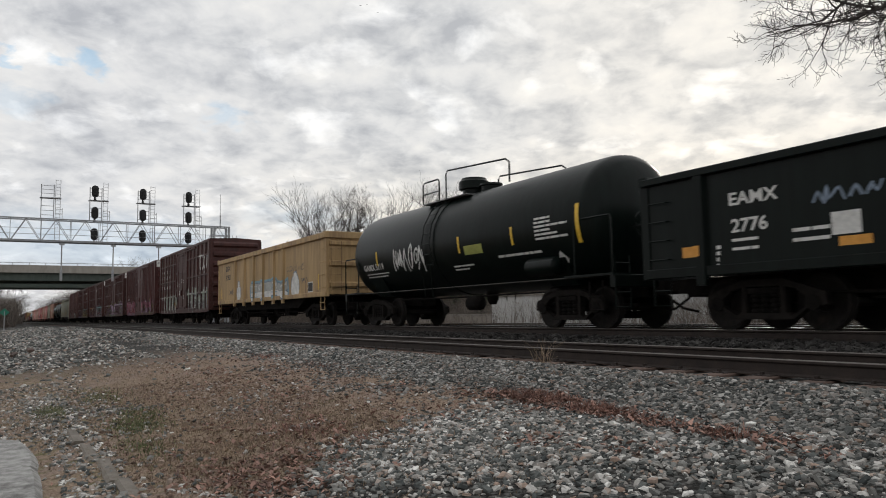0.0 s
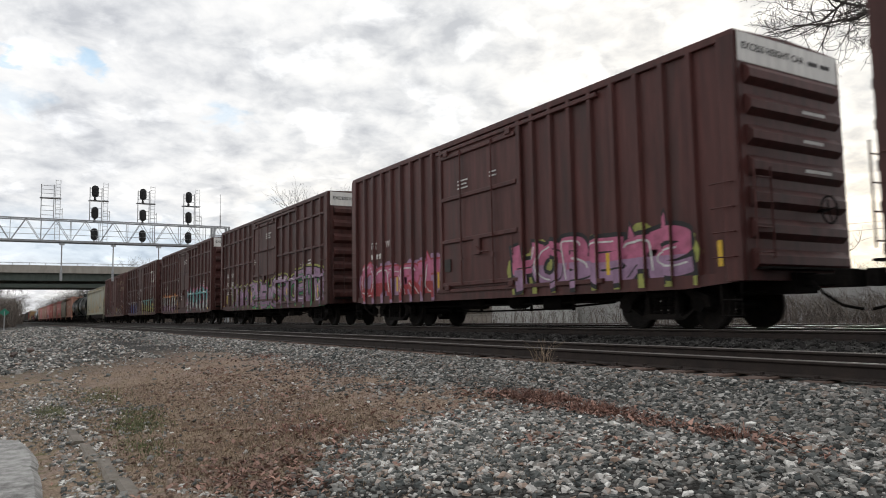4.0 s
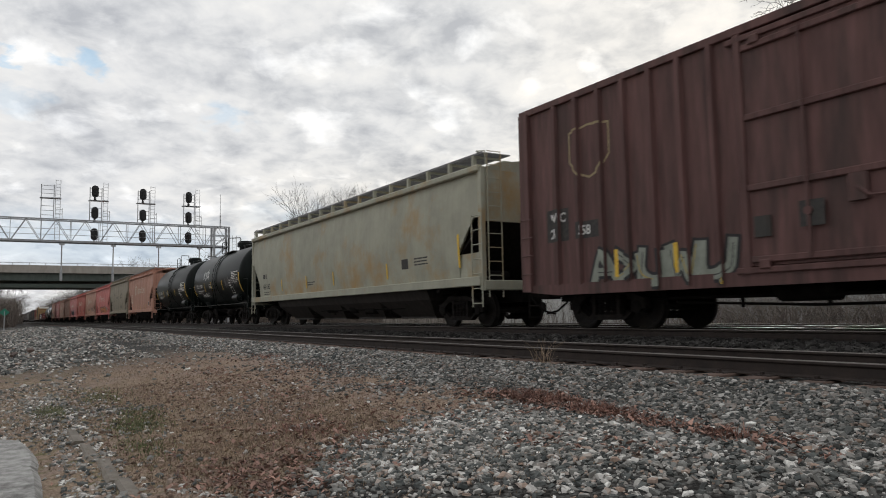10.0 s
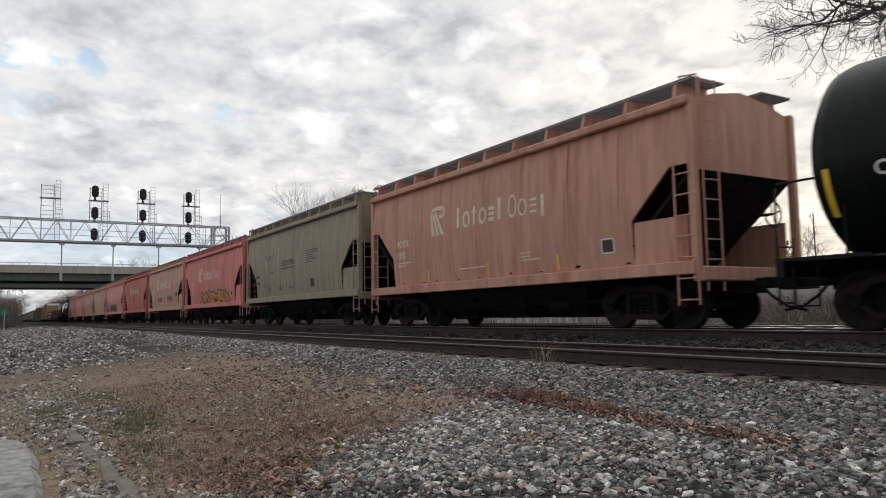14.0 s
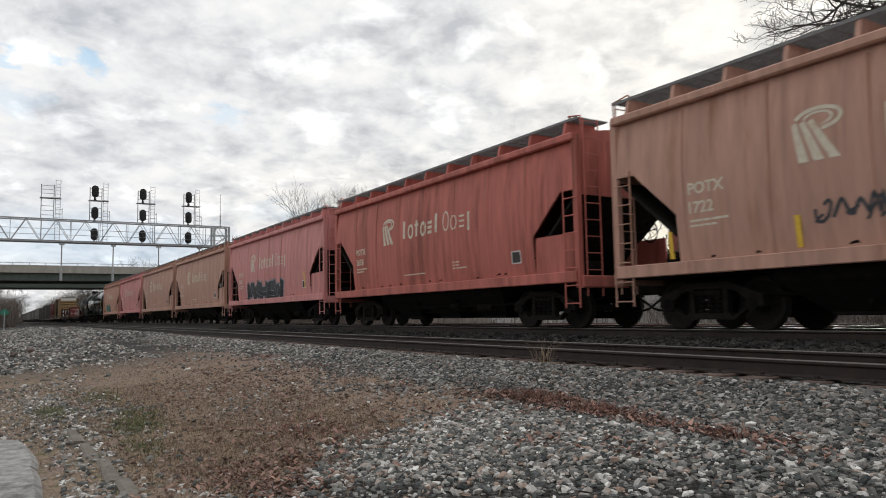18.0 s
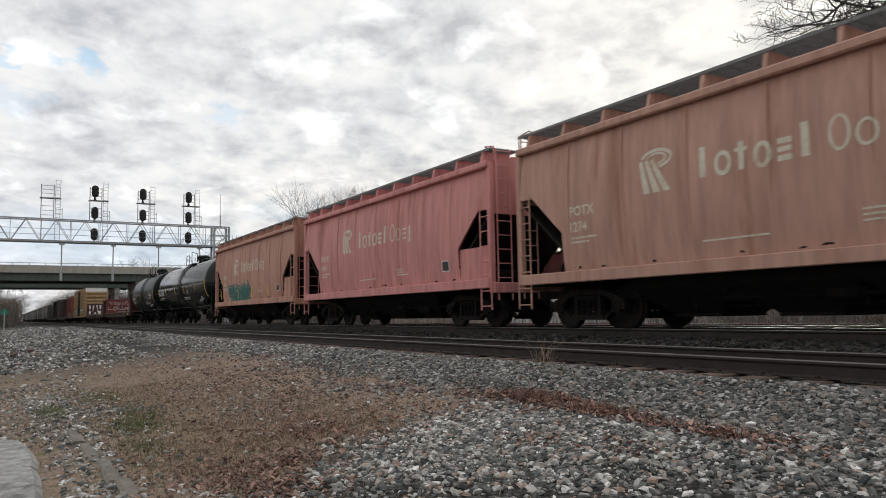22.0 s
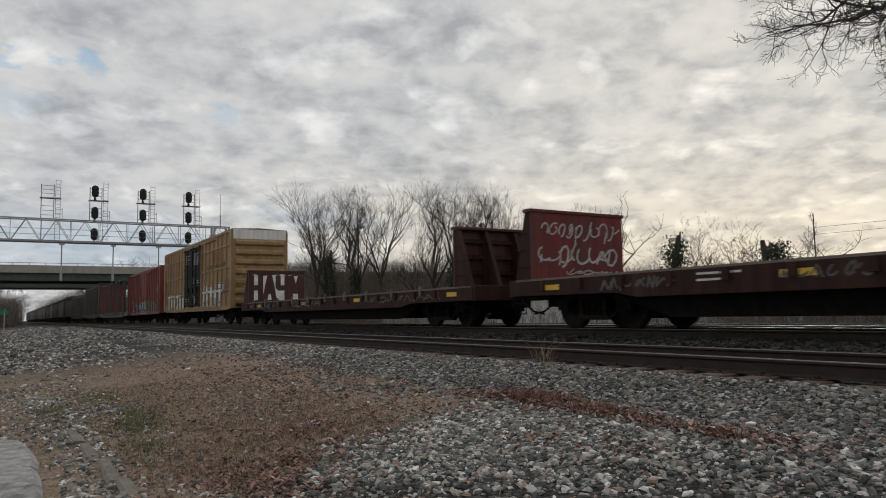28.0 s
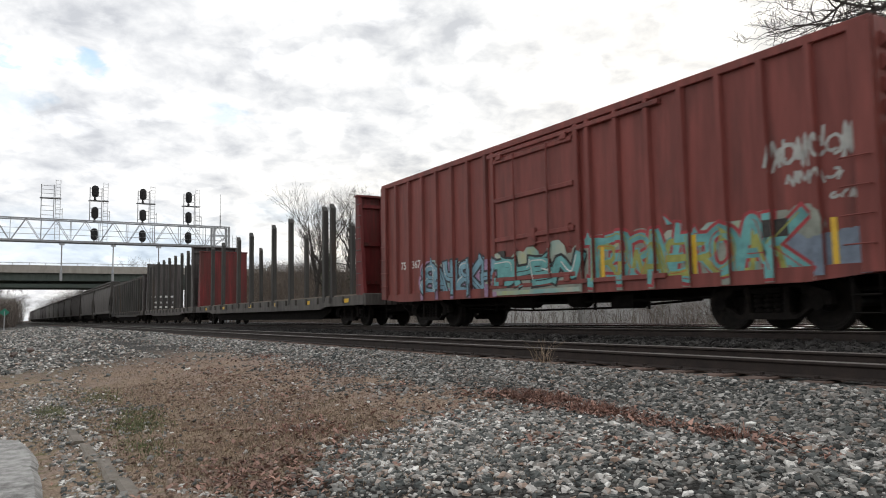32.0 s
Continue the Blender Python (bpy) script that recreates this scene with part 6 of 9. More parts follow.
            for z in (sill + 0.34, H - 0.34):
                for x in (x0 + 0.35, x1 - 0.35):
                    part("roller_bracket", Build().bev(x - 0.09, x + 0.09, yy - 0.14, yy - 0.05, z - 0.08, z + 0.08, 0.02), door_paint or paint, dr)
            part("door_grab", Build().tube([(x1 - 0.25, yy - 0.05, sill + 1.0), (x1 - 0.25, yy - 0.13, sill + 1.02), (x1 - 0.25, yy - 0.13, sill + 1.5), (x1 - 0.25, yy - 0.05, sill + 1.52)], 0.016, 5), door_paint or paint, dr)
            for x in (x0, x1):
                part("door_post", Build().bev(x - 0.07, x + 0.07, yy - 0.10, yy, sill + 0.2, H - 0.16, 0.015), paint if abs(x) > door / 2 - 0.1 else door_paint or paint, dr)
        part("door_track", Build().bev(-door * 0.5 - 0.2, door * 0.5 + door * 0.75, min(yy, yy + sg * 0.1), max(yy, yy + sg * 0.1), H - 0.30, H - 0.20, 0.012), paint, car)
        part("door_sill", Build().bev(-door * 0.5 - 0.2, door * 0.5 + door * 0.75, min(yy, yy + sg * 0.1), max(yy, yy + sg * 0.1), sill + 0.20, sill + 0.30, 0.012), paint, car)
    steps.append((-door / 2 - 0.08, door / 2 + 0.08))
    for s in (-1, 1):
        grabs(car, s * (h - 0.30), ys - d - 0.02, sill + 0.5, 4, 0.42, 0.42, paint)
        sill_step(car, s * (h - 0.32), sill)
    running_gear(car, h, 2.2)
    return car, Skin(ys, steps, d + 0.004, zlim=(sill + 0.02, H - 0.2), xlim=(-h + .02, h - .02), belts=belts, clear=door / 2)


def stencils(car, skin, items, mat=None):
    for name, polys in items:
        decal(name, polys, mat or M_WHITE, car, skin, 0.005)


# ------------------------------------------------------------------ tank cars
def tank_car(label, length, R, zc, paint, strip_x, dome_x=0.0, band_x=None, rails=(0.28, 2.5, 0.15)):
    """rails: where the second railing begins and ends and where the valve housing stands, from dome_x."""
    car = thing("tank_car", label=label, category="tank car", group="freight train")
    h = length / 2
    prof = [(-h, 0.05)] + [(-h + 0.55 * (1 - math.cos(a)), R * math.sin(a)) for a in (0.35, 0.7, 1.05, 1.35)] + [(-h + 0.62, R)]
    prof = prof + [(-a, r) for a, r in reversed(prof)]
    shell = part("shell", Build().lathe(prof, 0, (0, 0, zc), 48), paint, car, "riveted cylindrical tank shell")
    for x in [dome_x] + list(band_x or ()):
        part("girth_band", Build().lathe([(x - 0.30, R + 0.004), (x - 0.29, R + 0.02), (x + 0.29, R + 0.02), (x + 0.30, R + 0.004)], 0, (0, 0, zc), 48), M_BLACKM, shell)
    top = zc + R
    dome = part("manway", Build().lathe([(-0.12, 0.34), (0.16, 0.34), (0.17, 0.46), (0.40, 0.46), (0.44, 0.40), (0.50, 0.38), (0.52, 0.10)], 2, (dome_x + rails[2], 0, top), 14), M_BLACKM, car, "valve housing with a round lid")
    part("manway_cover", Build().lathe([(-0.12, 0.30), (0.13, 0.30), (0.14, 0.36), (0.20, 0.34), (0.24, 0.08)], 2, (dome_x + rails[2] + 0.9, 0, top), 14), M_BLACKM, dome)
    part("valve", Build().lathe([(0, 0.10), (0.14, 0.10), (0.2, 0.05)], 2, (dome_x - 0.75, 0.1, top - 0.03), 8), M_BLACKM, dome)
    py = 0.95
    pz = zc + math.sqrt(R * R - (py - 0.25) ** 2) + 0.03
    plat = part("platform", Build().box(dome_x - 1.15, dome_x + 1.25, -py, -py + 0.34, pz - 0.03, pz), M_GRATE, car, "narrow grating platform")
    part("platform", Build().box(dome_x - 1.15, dome_x + 1.25, py - 0.34, py, pz - 0.03, pz), M_GRATE, car)
    for y in (-py, py):
        r1 = part("railing", Build().tube([(dome_x - 1.15, y, pz - 0.02), (dome_x - 1.15, y, top + 0.42), (dome_x - 1.08, y, top + 0.50), (dome_x - 0.28, y, top + 0.50), (dome_x - 0.20, y, top + 0.42), (dome_x - 0.20, y, pz)], 0.026, 5), M_BLACKM, plat)
        part("mid_rail", Build().tube([(dome_x - 1.15, y, top + 0.14), (dome_x - 0.20, y, top + 0.14)], 0.02, 5), M_BLACKM, r1)
        part("railing", Build().tube([(dome_x + rails[0], y, pz - 0.02), (dome_x + rails[0], y, top + 0.58), (dome_x + rails[0] + 0.08, y, top + 0.66), (dome_x + rails[1] - 0.15, y, top + 0.46), (dome_x + rails[1], y, top + 0.36), (dome_x + rails[1], y, pz - 0.02)], 0.026, 5), M_BLACKM, plat)
    for y in (-1, 1):
        lad = Build()
        pts = [(math.radians(a)) for a in (-25, 0, 20, 40, 58)]
        for dx in (-0.22, 0.22):
            lad.tube([(dome_x + dx, y * (R + 0.1) * math.cos(a), zc + (R + 0.1) * math.sin(a)) for a in pts], 0.018, 5)
        for a in np.linspace(-0.4, 0.95, 8):
            lad.tube([(dome_x - 0.22, y * (R + 0.1) * math.cos(a), zc + (R + 0.1) * math.sin(a)), (dome_x + 0.22, y * (R + 0.1) * math.cos(a), zc + (R + 0.1) * math.sin(a))], 0.013, 5)
        lad.tube([(dome_x - 0.22, y * (R + 0.08), zc - 0.6), (dome_x - 0.22, y * 1.45, 0.75)], 0.018, 5).tube([(dome_x + 0.22, y * (R + 0.08), zc - 0.6), (dome_x + 0.22, y * 1.45, 0.75)], 0.018, 5)
        part("side_ladder", lad, M_BLACKM, car)
        part("running_rail", Build().tube([(-h + 0.2, y * 1.40, 1.10), (h - 0.2, y * 1.40, 1.10)], 0.016, 5), M_STAKE, car, "worn running rail")
    for s in (-1, 1):
        x = s * (h - 1.75)
        part("saddle", Build().prism([(-1.25, zc - R * 0.55), (-0.9, 0.98), (0.9, 0.98), (1.25, zc - R * 0.55)], 0, x - 0.45, x + 0.45), M_BLACKM, car)
        part("end_sill", Build().bev(s * (h + 0.35) - 0.07, s * (h + 0.35) + 0.07, -1.45, 1.45, 0.86, 1.12, 0.01), M_BLACKM, car)
        part("end_deck", Build().box(*sorted((s * (h - 1.1), s * (h + 0.4))), -1.48, 1.48, 1.10, 1.15), M_BLACKM, car)
        for y in (-1.46, 1.46):
            part("hand_rail", Build().tube([(s * (h - 0.75), y, 1.12), (s * (h - 0.75), y, 2.28), (s * (h - 0.70), y, 2.34), (s * (h + 0.32), y, 2.34), (s * (h + 0.36), y, 2.26), (s * (h + 0.36), y, 1.1)], 0.022, 5), M_BLACKM, car)
        lad = Build()
        for i in range(4):
            lad.tube([(s * (h + 0.40), -1.42, 0.45 + 0.3 * i), (s * (h + 0.40), -1.0, 0.45 + 0.3 * i)], 0.014, 5)
        for y in (-1.42, -1.0):
            lad.tube([(s * (h + 0.40), y, 0.4), (s * (h + 0.40), y, 1.5)], 0.018, 5)
        part("end_ladder", lad, M_BLACKM, car)
        sill_step(car, s * (h - 0.1), 0.9, 0.5)
    part("side_reservoir", Build().lathe([(-0.55, 0.12), (-0.48, 0.22), (0.48, 0.22), (0.55, 0.12)], 0, (h - 2.0, -1.28, 1.42), 14), M_BLACKM, car, "small cylindrical air reservoir")
    brake_wheel(car, h + 0.30, -0.5, 2.2, M_BLACKM)
    part("bottom_outlet", Build().lathe([(0, 0.1), (0.12, 0.16), (0.5, 0.2)], 2, (0.4, 0, 0.62), 12), M_UNDER, car)
    skin = Skin(0, round_z=(zc, R))
    for i, x in enumerate(strip_x):
        decal("reflector", [bar(x - 0.05, zc - (0.35 if i % 2 else 0.1), 0.10, 0.55)], M_SAFETY, car, skin, 0.016, "yellow reflective strip")
    part("stub_sill", Build().box(-h - 0.2, -h + 3.0, -0.28, 0.28, 0.66, 1.05), M_UNDER, car)
    g = part("stub_sill", Build().box(h - 3.0, h + 0.2, -0.28, 0.28, 0.66, 1.05), M_UNDER, car)
    for s in (-1, 1):
        truck(car, s * (h - 1.45))
        c = part("coupler", cached("coupler", coupler_mesh), M_UNDER, car, at=(s * (h + 0.2), 0, 0))
        part("air_hose", cached("air_hose", hose_mesh), M_UNDER, c)
        if s < 0:
            c.rotation_euler = (0, 0, math.pi)
    br = Build()
    br.tube([(-h + 2.6, -0.75, 0.86), (-1.2, -0.78, 0.84), (1.0, -0.78, 0.84), (h - 2.6, -0.7, 0.86)], 0.025, 5)
    part("brake_rod", br, M_UNDER, g)
    part("brake_cylinder", cached("brake_cylinder", lambda: Build().lathe([(-0.3, 0.16), (-0.25, 0.2), (0.2, 0.2), (0.3, 0.08)], 0, (0.8, -0.85, 0.66), 12)), M_UNDER, g)
    return car, skin


# ------------------------------------------------------------------ covered hoppers
def hopper_side(z):
    """The curved side of a covered hopper: how far out it stands at a height."""
    return -1.545 + 0.045 * (z - 2.65) ** 2


def hopper_car(label, length, paint, H=4.15, sill=1.0, top=4.88, bays=3, ribs=True, notch=(0.5, 1.5, 3.0, 2.1), gussets=True, base=None):
    """notch: inset at the top and foot of the end opening, and the heights of its top and foot."""
    car = thing("covered_hopper", label=label, category="hopper car", group="freight train")
    h = length / 2
    n0, n1, zt, zf = notch
    key = (round(length, 2), H, sill, top, bays, ribs, gussets)
    foot = 1.55
    for s in (-1, 1):
        def side():
            b = Build()
            poly = [(-h + n1, sill + 0.2), (-h + n1, zf), (-h + n0, zt), (-h, zt), (-h, H), (h, H), (h, zt), (h - n0, zt), (h - n1, zf), (h - n1, sill + 0.2)]
            z = sill + 0.2
            while z < H - 0.01:
                z1 = min(z + 0.12, H)
                q = clip(clip(list(poly), 1, z, True), 1, z1, False)
                for dy in (0.0, 0.05):
                    b.add([(x, hopper_side(zz) + dy, zz) for x, zz in q], [list(range(len(q)))])
                z = z1
            return b
        o = part("side_sheet", cached(("side_sheet",) + key, side), paint, car)
        if s > 0:
            o.rotation_euler = (0, 0, math.pi)
        o = part("side_sill", cached(("hopper_sill",) + key, lambda: Build().bev(-h, h, -1.58, -1.44, sill, sill + 0.24, 0.015)), paint, car)
        if s > 0:
            o.rotation_euler = (0, 0, math.pi)
        o = part("eave_rail", cached(("eave_rail",) + key, lambda: Build().bev(-h, h, -1.60, -1.44, H - 0.07, H + 0.10, 0.03)), paint, car)
        if s > 0:
            o.rotation_euler = (0, 0, math.pi)
    roof = cached(("hopper_roof",) + key, lambda: Build().prism([(-1.52, H), (-0.8, H + 0.22), (0, H + 0.34), (0.8, H + 0.22), (1.52, H)], 0, -h + 0.02, h - 0.02))
    r = part("roof", roof, paint, car, "sloping roof")
    walk_z = H + 0.40

    def grating():
        b = Build()
        for y in np.linspace(0, 0.88, 19):
            b.box(-h - 0.05, h + 0.05, y, y + 0.008, 0, 0.035)
        for x in np.arange(-h, h, 0.32):
            b.box(x, x + 0.012, 0, 0.888, 0.004, 0.03)
        return b.box(-h - 0.05, h + 0.05, -0.012, 0, -0.015, 0.045)

    for s in (-1, 1):
        o = part("roofwalk", cached(("roofwalk", round(length, 2)), grating), M_GRATE, r, "dark steel grating roofwalk", at=(0, s * 1.45, walk_z))
        if s > 0:
            o.rotation_euler = (0, 0, math.pi)
    gm = cached(("walk_bracket", H, walk_z, gussets), (lambda: Build().prism([(-1.52, H + 0.08), (-1.44, walk_z), (-0.60, walk_z), (-0.60, H + 0.2)], 0, -0.04, 0.04)) if gussets
                else (lambda: Build().box(-0.05, 0.05, -1.50, -1.40, H, walk_z).box(-0.03, 0.03, -1.45, -0.60, walk_z - 0.06, walk_z)))
    k = max(8, round(length / 1.15))
    for i in range(k):
        x = -h + 0.35 + (length - 0.7) * i / (k - 1)
        part("walk_bracket", gm, paint, r, at=(x, 0, 0))
        o = part("walk_bracket", gm, paint, r, at=(x, 0, 0))
        o.rotation_euler = (0, 0, math.pi)
    for x in np.linspace(-h + 1.6, h - 1.6, 4):
        part("hatch", cached("hatch", lambda: Build().bev(-0.95, 0.95, -0.32, 0.32, 0, 0.14, 0.04)), paint, r, at=(x, 0, H + 0.30))
    if ribs:
        # shallow weld ridges that divide the side sheets
        def weld():
            b, zs = Build(), np.linspace(sill + 0.22, H - 0.05, 17)
            for z0, z1 in zip(zs[:-1], zs[1:]):
                b.add([(x, hopper_side(z) - d, z) for z in (z0, z1) for x, d in ((-0.05, -0.002), (-0.018, 0.014), (0.018, 0.014), (0.05, -0.002))], [(0, 1, 5, 4), (1, 2, 6, 5), (2, 3, 7, 6)])
            return b
        rm = cached(("weld_rib", H, sill), weld)
        for x in np.linspace(-h + 1.75, h - 1.75, 7):
            part("weld_rib", rm, paint, car, at=(x, 0, 0))
    for s in (-1, 1):
        # end: vertical upper sheet, slope sheet into the hopper, posts and ladders
        part("end_sheet", Build().prism([(-1.5, zt - 0.1), (1.5, zt - 0.1), (1.5, H), (0.8, H + 0.22), (0, H + 0.34), (-0.8, H + 0.22), (-1.5, H)], 0, *sorted((s * (h - 0.02), s * (h - 0.08)))), paint, car)
        # the near-black colour carries the shade under the slope sheet
        part("slope_sheet", Build().prism([(s * (h - 0.08), zt - 0.08), (s * (h - 0.02), zt - 0.1), (s * (h - 2.3), 0.95), (s * (h - 2.4), 1.0)], 1, -1.45, 1.45), M_TRUCK, car, "sloping end sheet, its shade put into the dark colour")
        if s > 0:
            for y in (-1.46, 1.40):
                part("shear_panel", Build().box(h - 1.5, h - 0.2, y, y + 0.05, sill, zf - 0.02), paint, car)
        for y in (-1.47, 1.47):
            p = part("corner_post", Build().bev(s * h - 0.09, s * h + 0.06, y - 0.07, y + 0.07, sill, H + 0.05, 0.012), paint, car)
        lad = Build()
        for x in (s * (h - 0.40), s * (h + 0.06)):
            lad.tube([(x, -1.54, sill - 0.55), (x, -1.54, zt + 0.1)], 0.020, 5)
        for i in range(7):
            lad.tube([(s * (h - 0.40), -1.54, sill - 0.45 + 0.38 * i), (s * (h + 0.06), -1.54, sill - 0.45 + 0.38 * i)], 0.015, 5)
        part("side_ladder", lad, paint, car)
        lad = Build()
        for y in (-1.35, -0.92):
            lad.tube([(s * (h + 0.10), y, sill - 0.3), (s * (h + 0.10), y, H + 0.42)], 0.018, 5)
        for i in range(11):
            lad.tube([(s * (h + 0.10), -1.35, sill - 0.1 + 0.36 * i), (s * (h + 0.10), -0.92, sill - 0.1 + 0.36 * i)], 0.013, 5)
        part("end_ladder", lad, paint, car)
        part("roof_grab", Build().tube([(s * (h - 0.35), -1.1, walk_z), (s * (h - 0.30), -1.40, H + 0.52), (s * (h + 0.1), -1.42, H + 0.45), (s * (h + 0.1), -1.40, H + 0.1)], 0.02, 5), paint, car)
        part("end_sill", Build().bev(s * (h + 0.02) - 0.12, s * (h + 0.02) + 0.12, -1.5, 1.5, sill - 0.12, sill + 0.14, 0.02), paint, car)
        part("end_deck", Build().box(*sorted((s * (h - 2.1), s * h)), -1.44, 1.44, sill - 0.02, sill + 0.02), M_UNDER, car)
        part("brake_tank", Build().lathe([(-0.35, 0.1), (-0.3, 0.17), (0.3, 0.17), (0.35, 0.1)], 1, (s * (h - 0.75), -0.5, 1.35), 12), M_UNDER, car)
    brake_wheel(car, h + 0.16, 0.45, 2.15, M_UNDER)
    # discharge bays below the sill
    span = (length - 6.4) / bays
    def bay_mesh():
        b, rings = Build(), ((span / 2 + 0.02, 1.36, sill + 0.1), (span / 2 + 0.02, 1.20, 0.80), (span / 2 - 0.58, 0.66, 0.30), (span / 2 - 0.58, 0.66, 0.24))
        v = [(sx * x, sy * y, z) for x, y, z in rings for sx, sy in ((-1, -1), (1, -1), (1, 1), (-1, 1))]
        f = [(r * 4 + k, r * 4 + (k + 1) % 4, r * 4 + 4 + (k + 1) % 4, r * 4 + 4 + k) for r in range(3) for k in range(4)]
        return b.add(v, f + [(3, 2, 1, 0), (12, 13, 14, 15)])

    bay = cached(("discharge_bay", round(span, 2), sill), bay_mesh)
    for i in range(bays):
        part("discharge_bay", bay, base or M_UNDER, car, "dark hopper bottom", at=(-length / 2 + 3.2 + span * (i + .5), 0, 0))
    running_gear(car, h, 1.75, (0.66, 0.96))
    return car, Skin(-1.52, [(x - 0.05, x + 0.05) for x in np.linspace(-h + 1.75, h - 1.75, 7)] if ribs else [], 0.016, zlim=(sill + 0.24, H), bulge=hopper_side)


def fan_logo(x, z, s):
    """A plain fan of three tapering stripes under a curl."""
    out = []
    for i in range(3):
        out.append([(x + s * (0.10 + 0.16 * i), z + s * 0.75), (x + s * (0.20 + 0.16 * i), z + s * 0.80), (x + s * (0.42 + 0.30 * i), z), (x + s * (0.22 + 0.30 * i), z)])
    for r, w in ((1.0, 0.075), (0.62, 0.05)):
        out += path([(x + s * (0.62 + 0.44 * r * math.cos(a)), z + s * (0.78 + 0.20 * r * math.sin(a))) for a in np.linspace(2.9, -1.4, 14)], s * w)
    return out


def word_blocks(x, z, cap, pattern, thick=0.62, wide=1.0):
    """A brand word as a row of plain blocks: T tall, s small, f fine; spaces stay empty."""
    out = []
    for ch in pattern:
        w = cap * 0.62 * wide
        if ch == "T":
            out.append(bar(x + w * .12, z, w * thick * 0.55, cap))
        elif ch == "t":
            out += [bar(x + w * .2, z, w * thick * 0.45, cap * 0.88), bar(x, z + cap * .58, w * .62, cap * .12)]
        elif ch in "oO":
            r, zz = (cap * 0.34, z + cap * 0.33) if ch == "o" else (cap * 0.48, z + cap * 0.48)
            out += path([(x + w * .38 + w * .36 * math.cos(6.2832 * k / 14), zz + r * math.sin(6.2832 * k / 14)) for k in range(15)], cap * 0.24 * thick)
        elif ch == "s":
            out += [bar(x + w * .08, z, w * .62, cap * 0.17 * thick / 0.6), bar(x + w * .08, z + cap * .27, w * .62, cap * 0.15 * thick / 0.6), bar(x + w * .08, z + cap * .52, w * .62, cap * 0.16 * thick / 0.6)]
        elif ch == "p":
            out.append(bar(x + w * .1, z - cap * 0.22, w * thick * 0.7, cap * 0.92))
        x += w
    return out


def potash(label, paint, number, x_right, x_left, faded=False):
    length = x_right - x_left
    car, skin = hopper_car(label, length, paint)
    h = length / 2
    lm = M_CREAM
    decal("emblem", fan_logo(-h + 3.75, 2.58, 0.82), lm, car, skin, 0.005, "faded cream fan emblem")
    x = -h + 5.2
    decal("brand_strip", word_blocks(x, 2.68, 0.54, "TotosT", 0.62, 1.14), lm, car, skin, 0.005, "row of pale brand blocks")
    decal("brand_strip", word_blocks(x + 2.4, 2.68, 0.54, "Oosp", 0.36, 1.2), lm, car, skin, 0.005, "row of thin pale brand blocks")
    decal("reporting_mark", words("POTX", -h + 1.80, 2.42, 0.20), lm, car, skin, 0.005)
    decal("car_number", words(number, -h + 1.80, 2.08, 0.20), lm, car, skin, 0.005)
    decal("stencil", bars(-h + 1.80, 1.92, 0.8, 2, 0.05, 0.05, 3), lm, car, skin, 0.005)
    decal("stencil", bars(-h + 5.2, 1.55, 1.3, 1, 0.04, 0.05, 4, 5) + bars(-h + 8.0, 1.75, 0.7, 3, 0.04, 0.05, 5), lm, car, skin, 0.005)
    pl = decal("placard", [bar(h - 2.35, 1.55, 0.34, 0.28)], M_STENBLK, car, skin, 0.005, "small black placard holder")
    decal("placard_frame", path([(h - 2.35, 1.55), (h - 2.01, 1.55), (h - 2.01, 1.83), (h - 2.35, 1.83), (h - 2.35, 1.56)], 0.03), M_WHITE, pl, skin, 0.008)
    # rust runs down from the eaves
    rng = random.Random(number)
    rust = surface("rust_" + paint.name, (0.26, 0.11, 0.065), (0.40, 0.19, 0.125), 0.8, 0, 5.0, (1, 1, 0.3))
    for i in range(7):
        x = -h + 1.75 + (length - 3.5) * i / 6 + rng.uniform(-0.08, 0.08)
        z = rng.uniform(1.4, 2.4)
        decal("rust_run", [[(x - 0.018, 4.0), (x + 0.02, 4.0), (x + 0.009, (z + 4) / 2), (x + 0.003, z), (x - 0.003, z), (x - 0.01, (z + 4) / 2)]], rust, car, skin, 0.0025)
    for i in range(9):
        x, z = -h + 1.6 + (length - 3.2) * (i + rng.random()) / 9, rng.choice((1.30, 1.28, 1.27))
        w = rng.uniform(0.04, 0.12)
        decal("grime_spot", [[(x - w, z), (x + w, z + .01), (x + w * .7, z + rng.uniform(.02, .06)), (x - w * .5, z + rng.uniform(.02, .07))]], M_UNDER, car, skin, 0.003)
    return car, skin


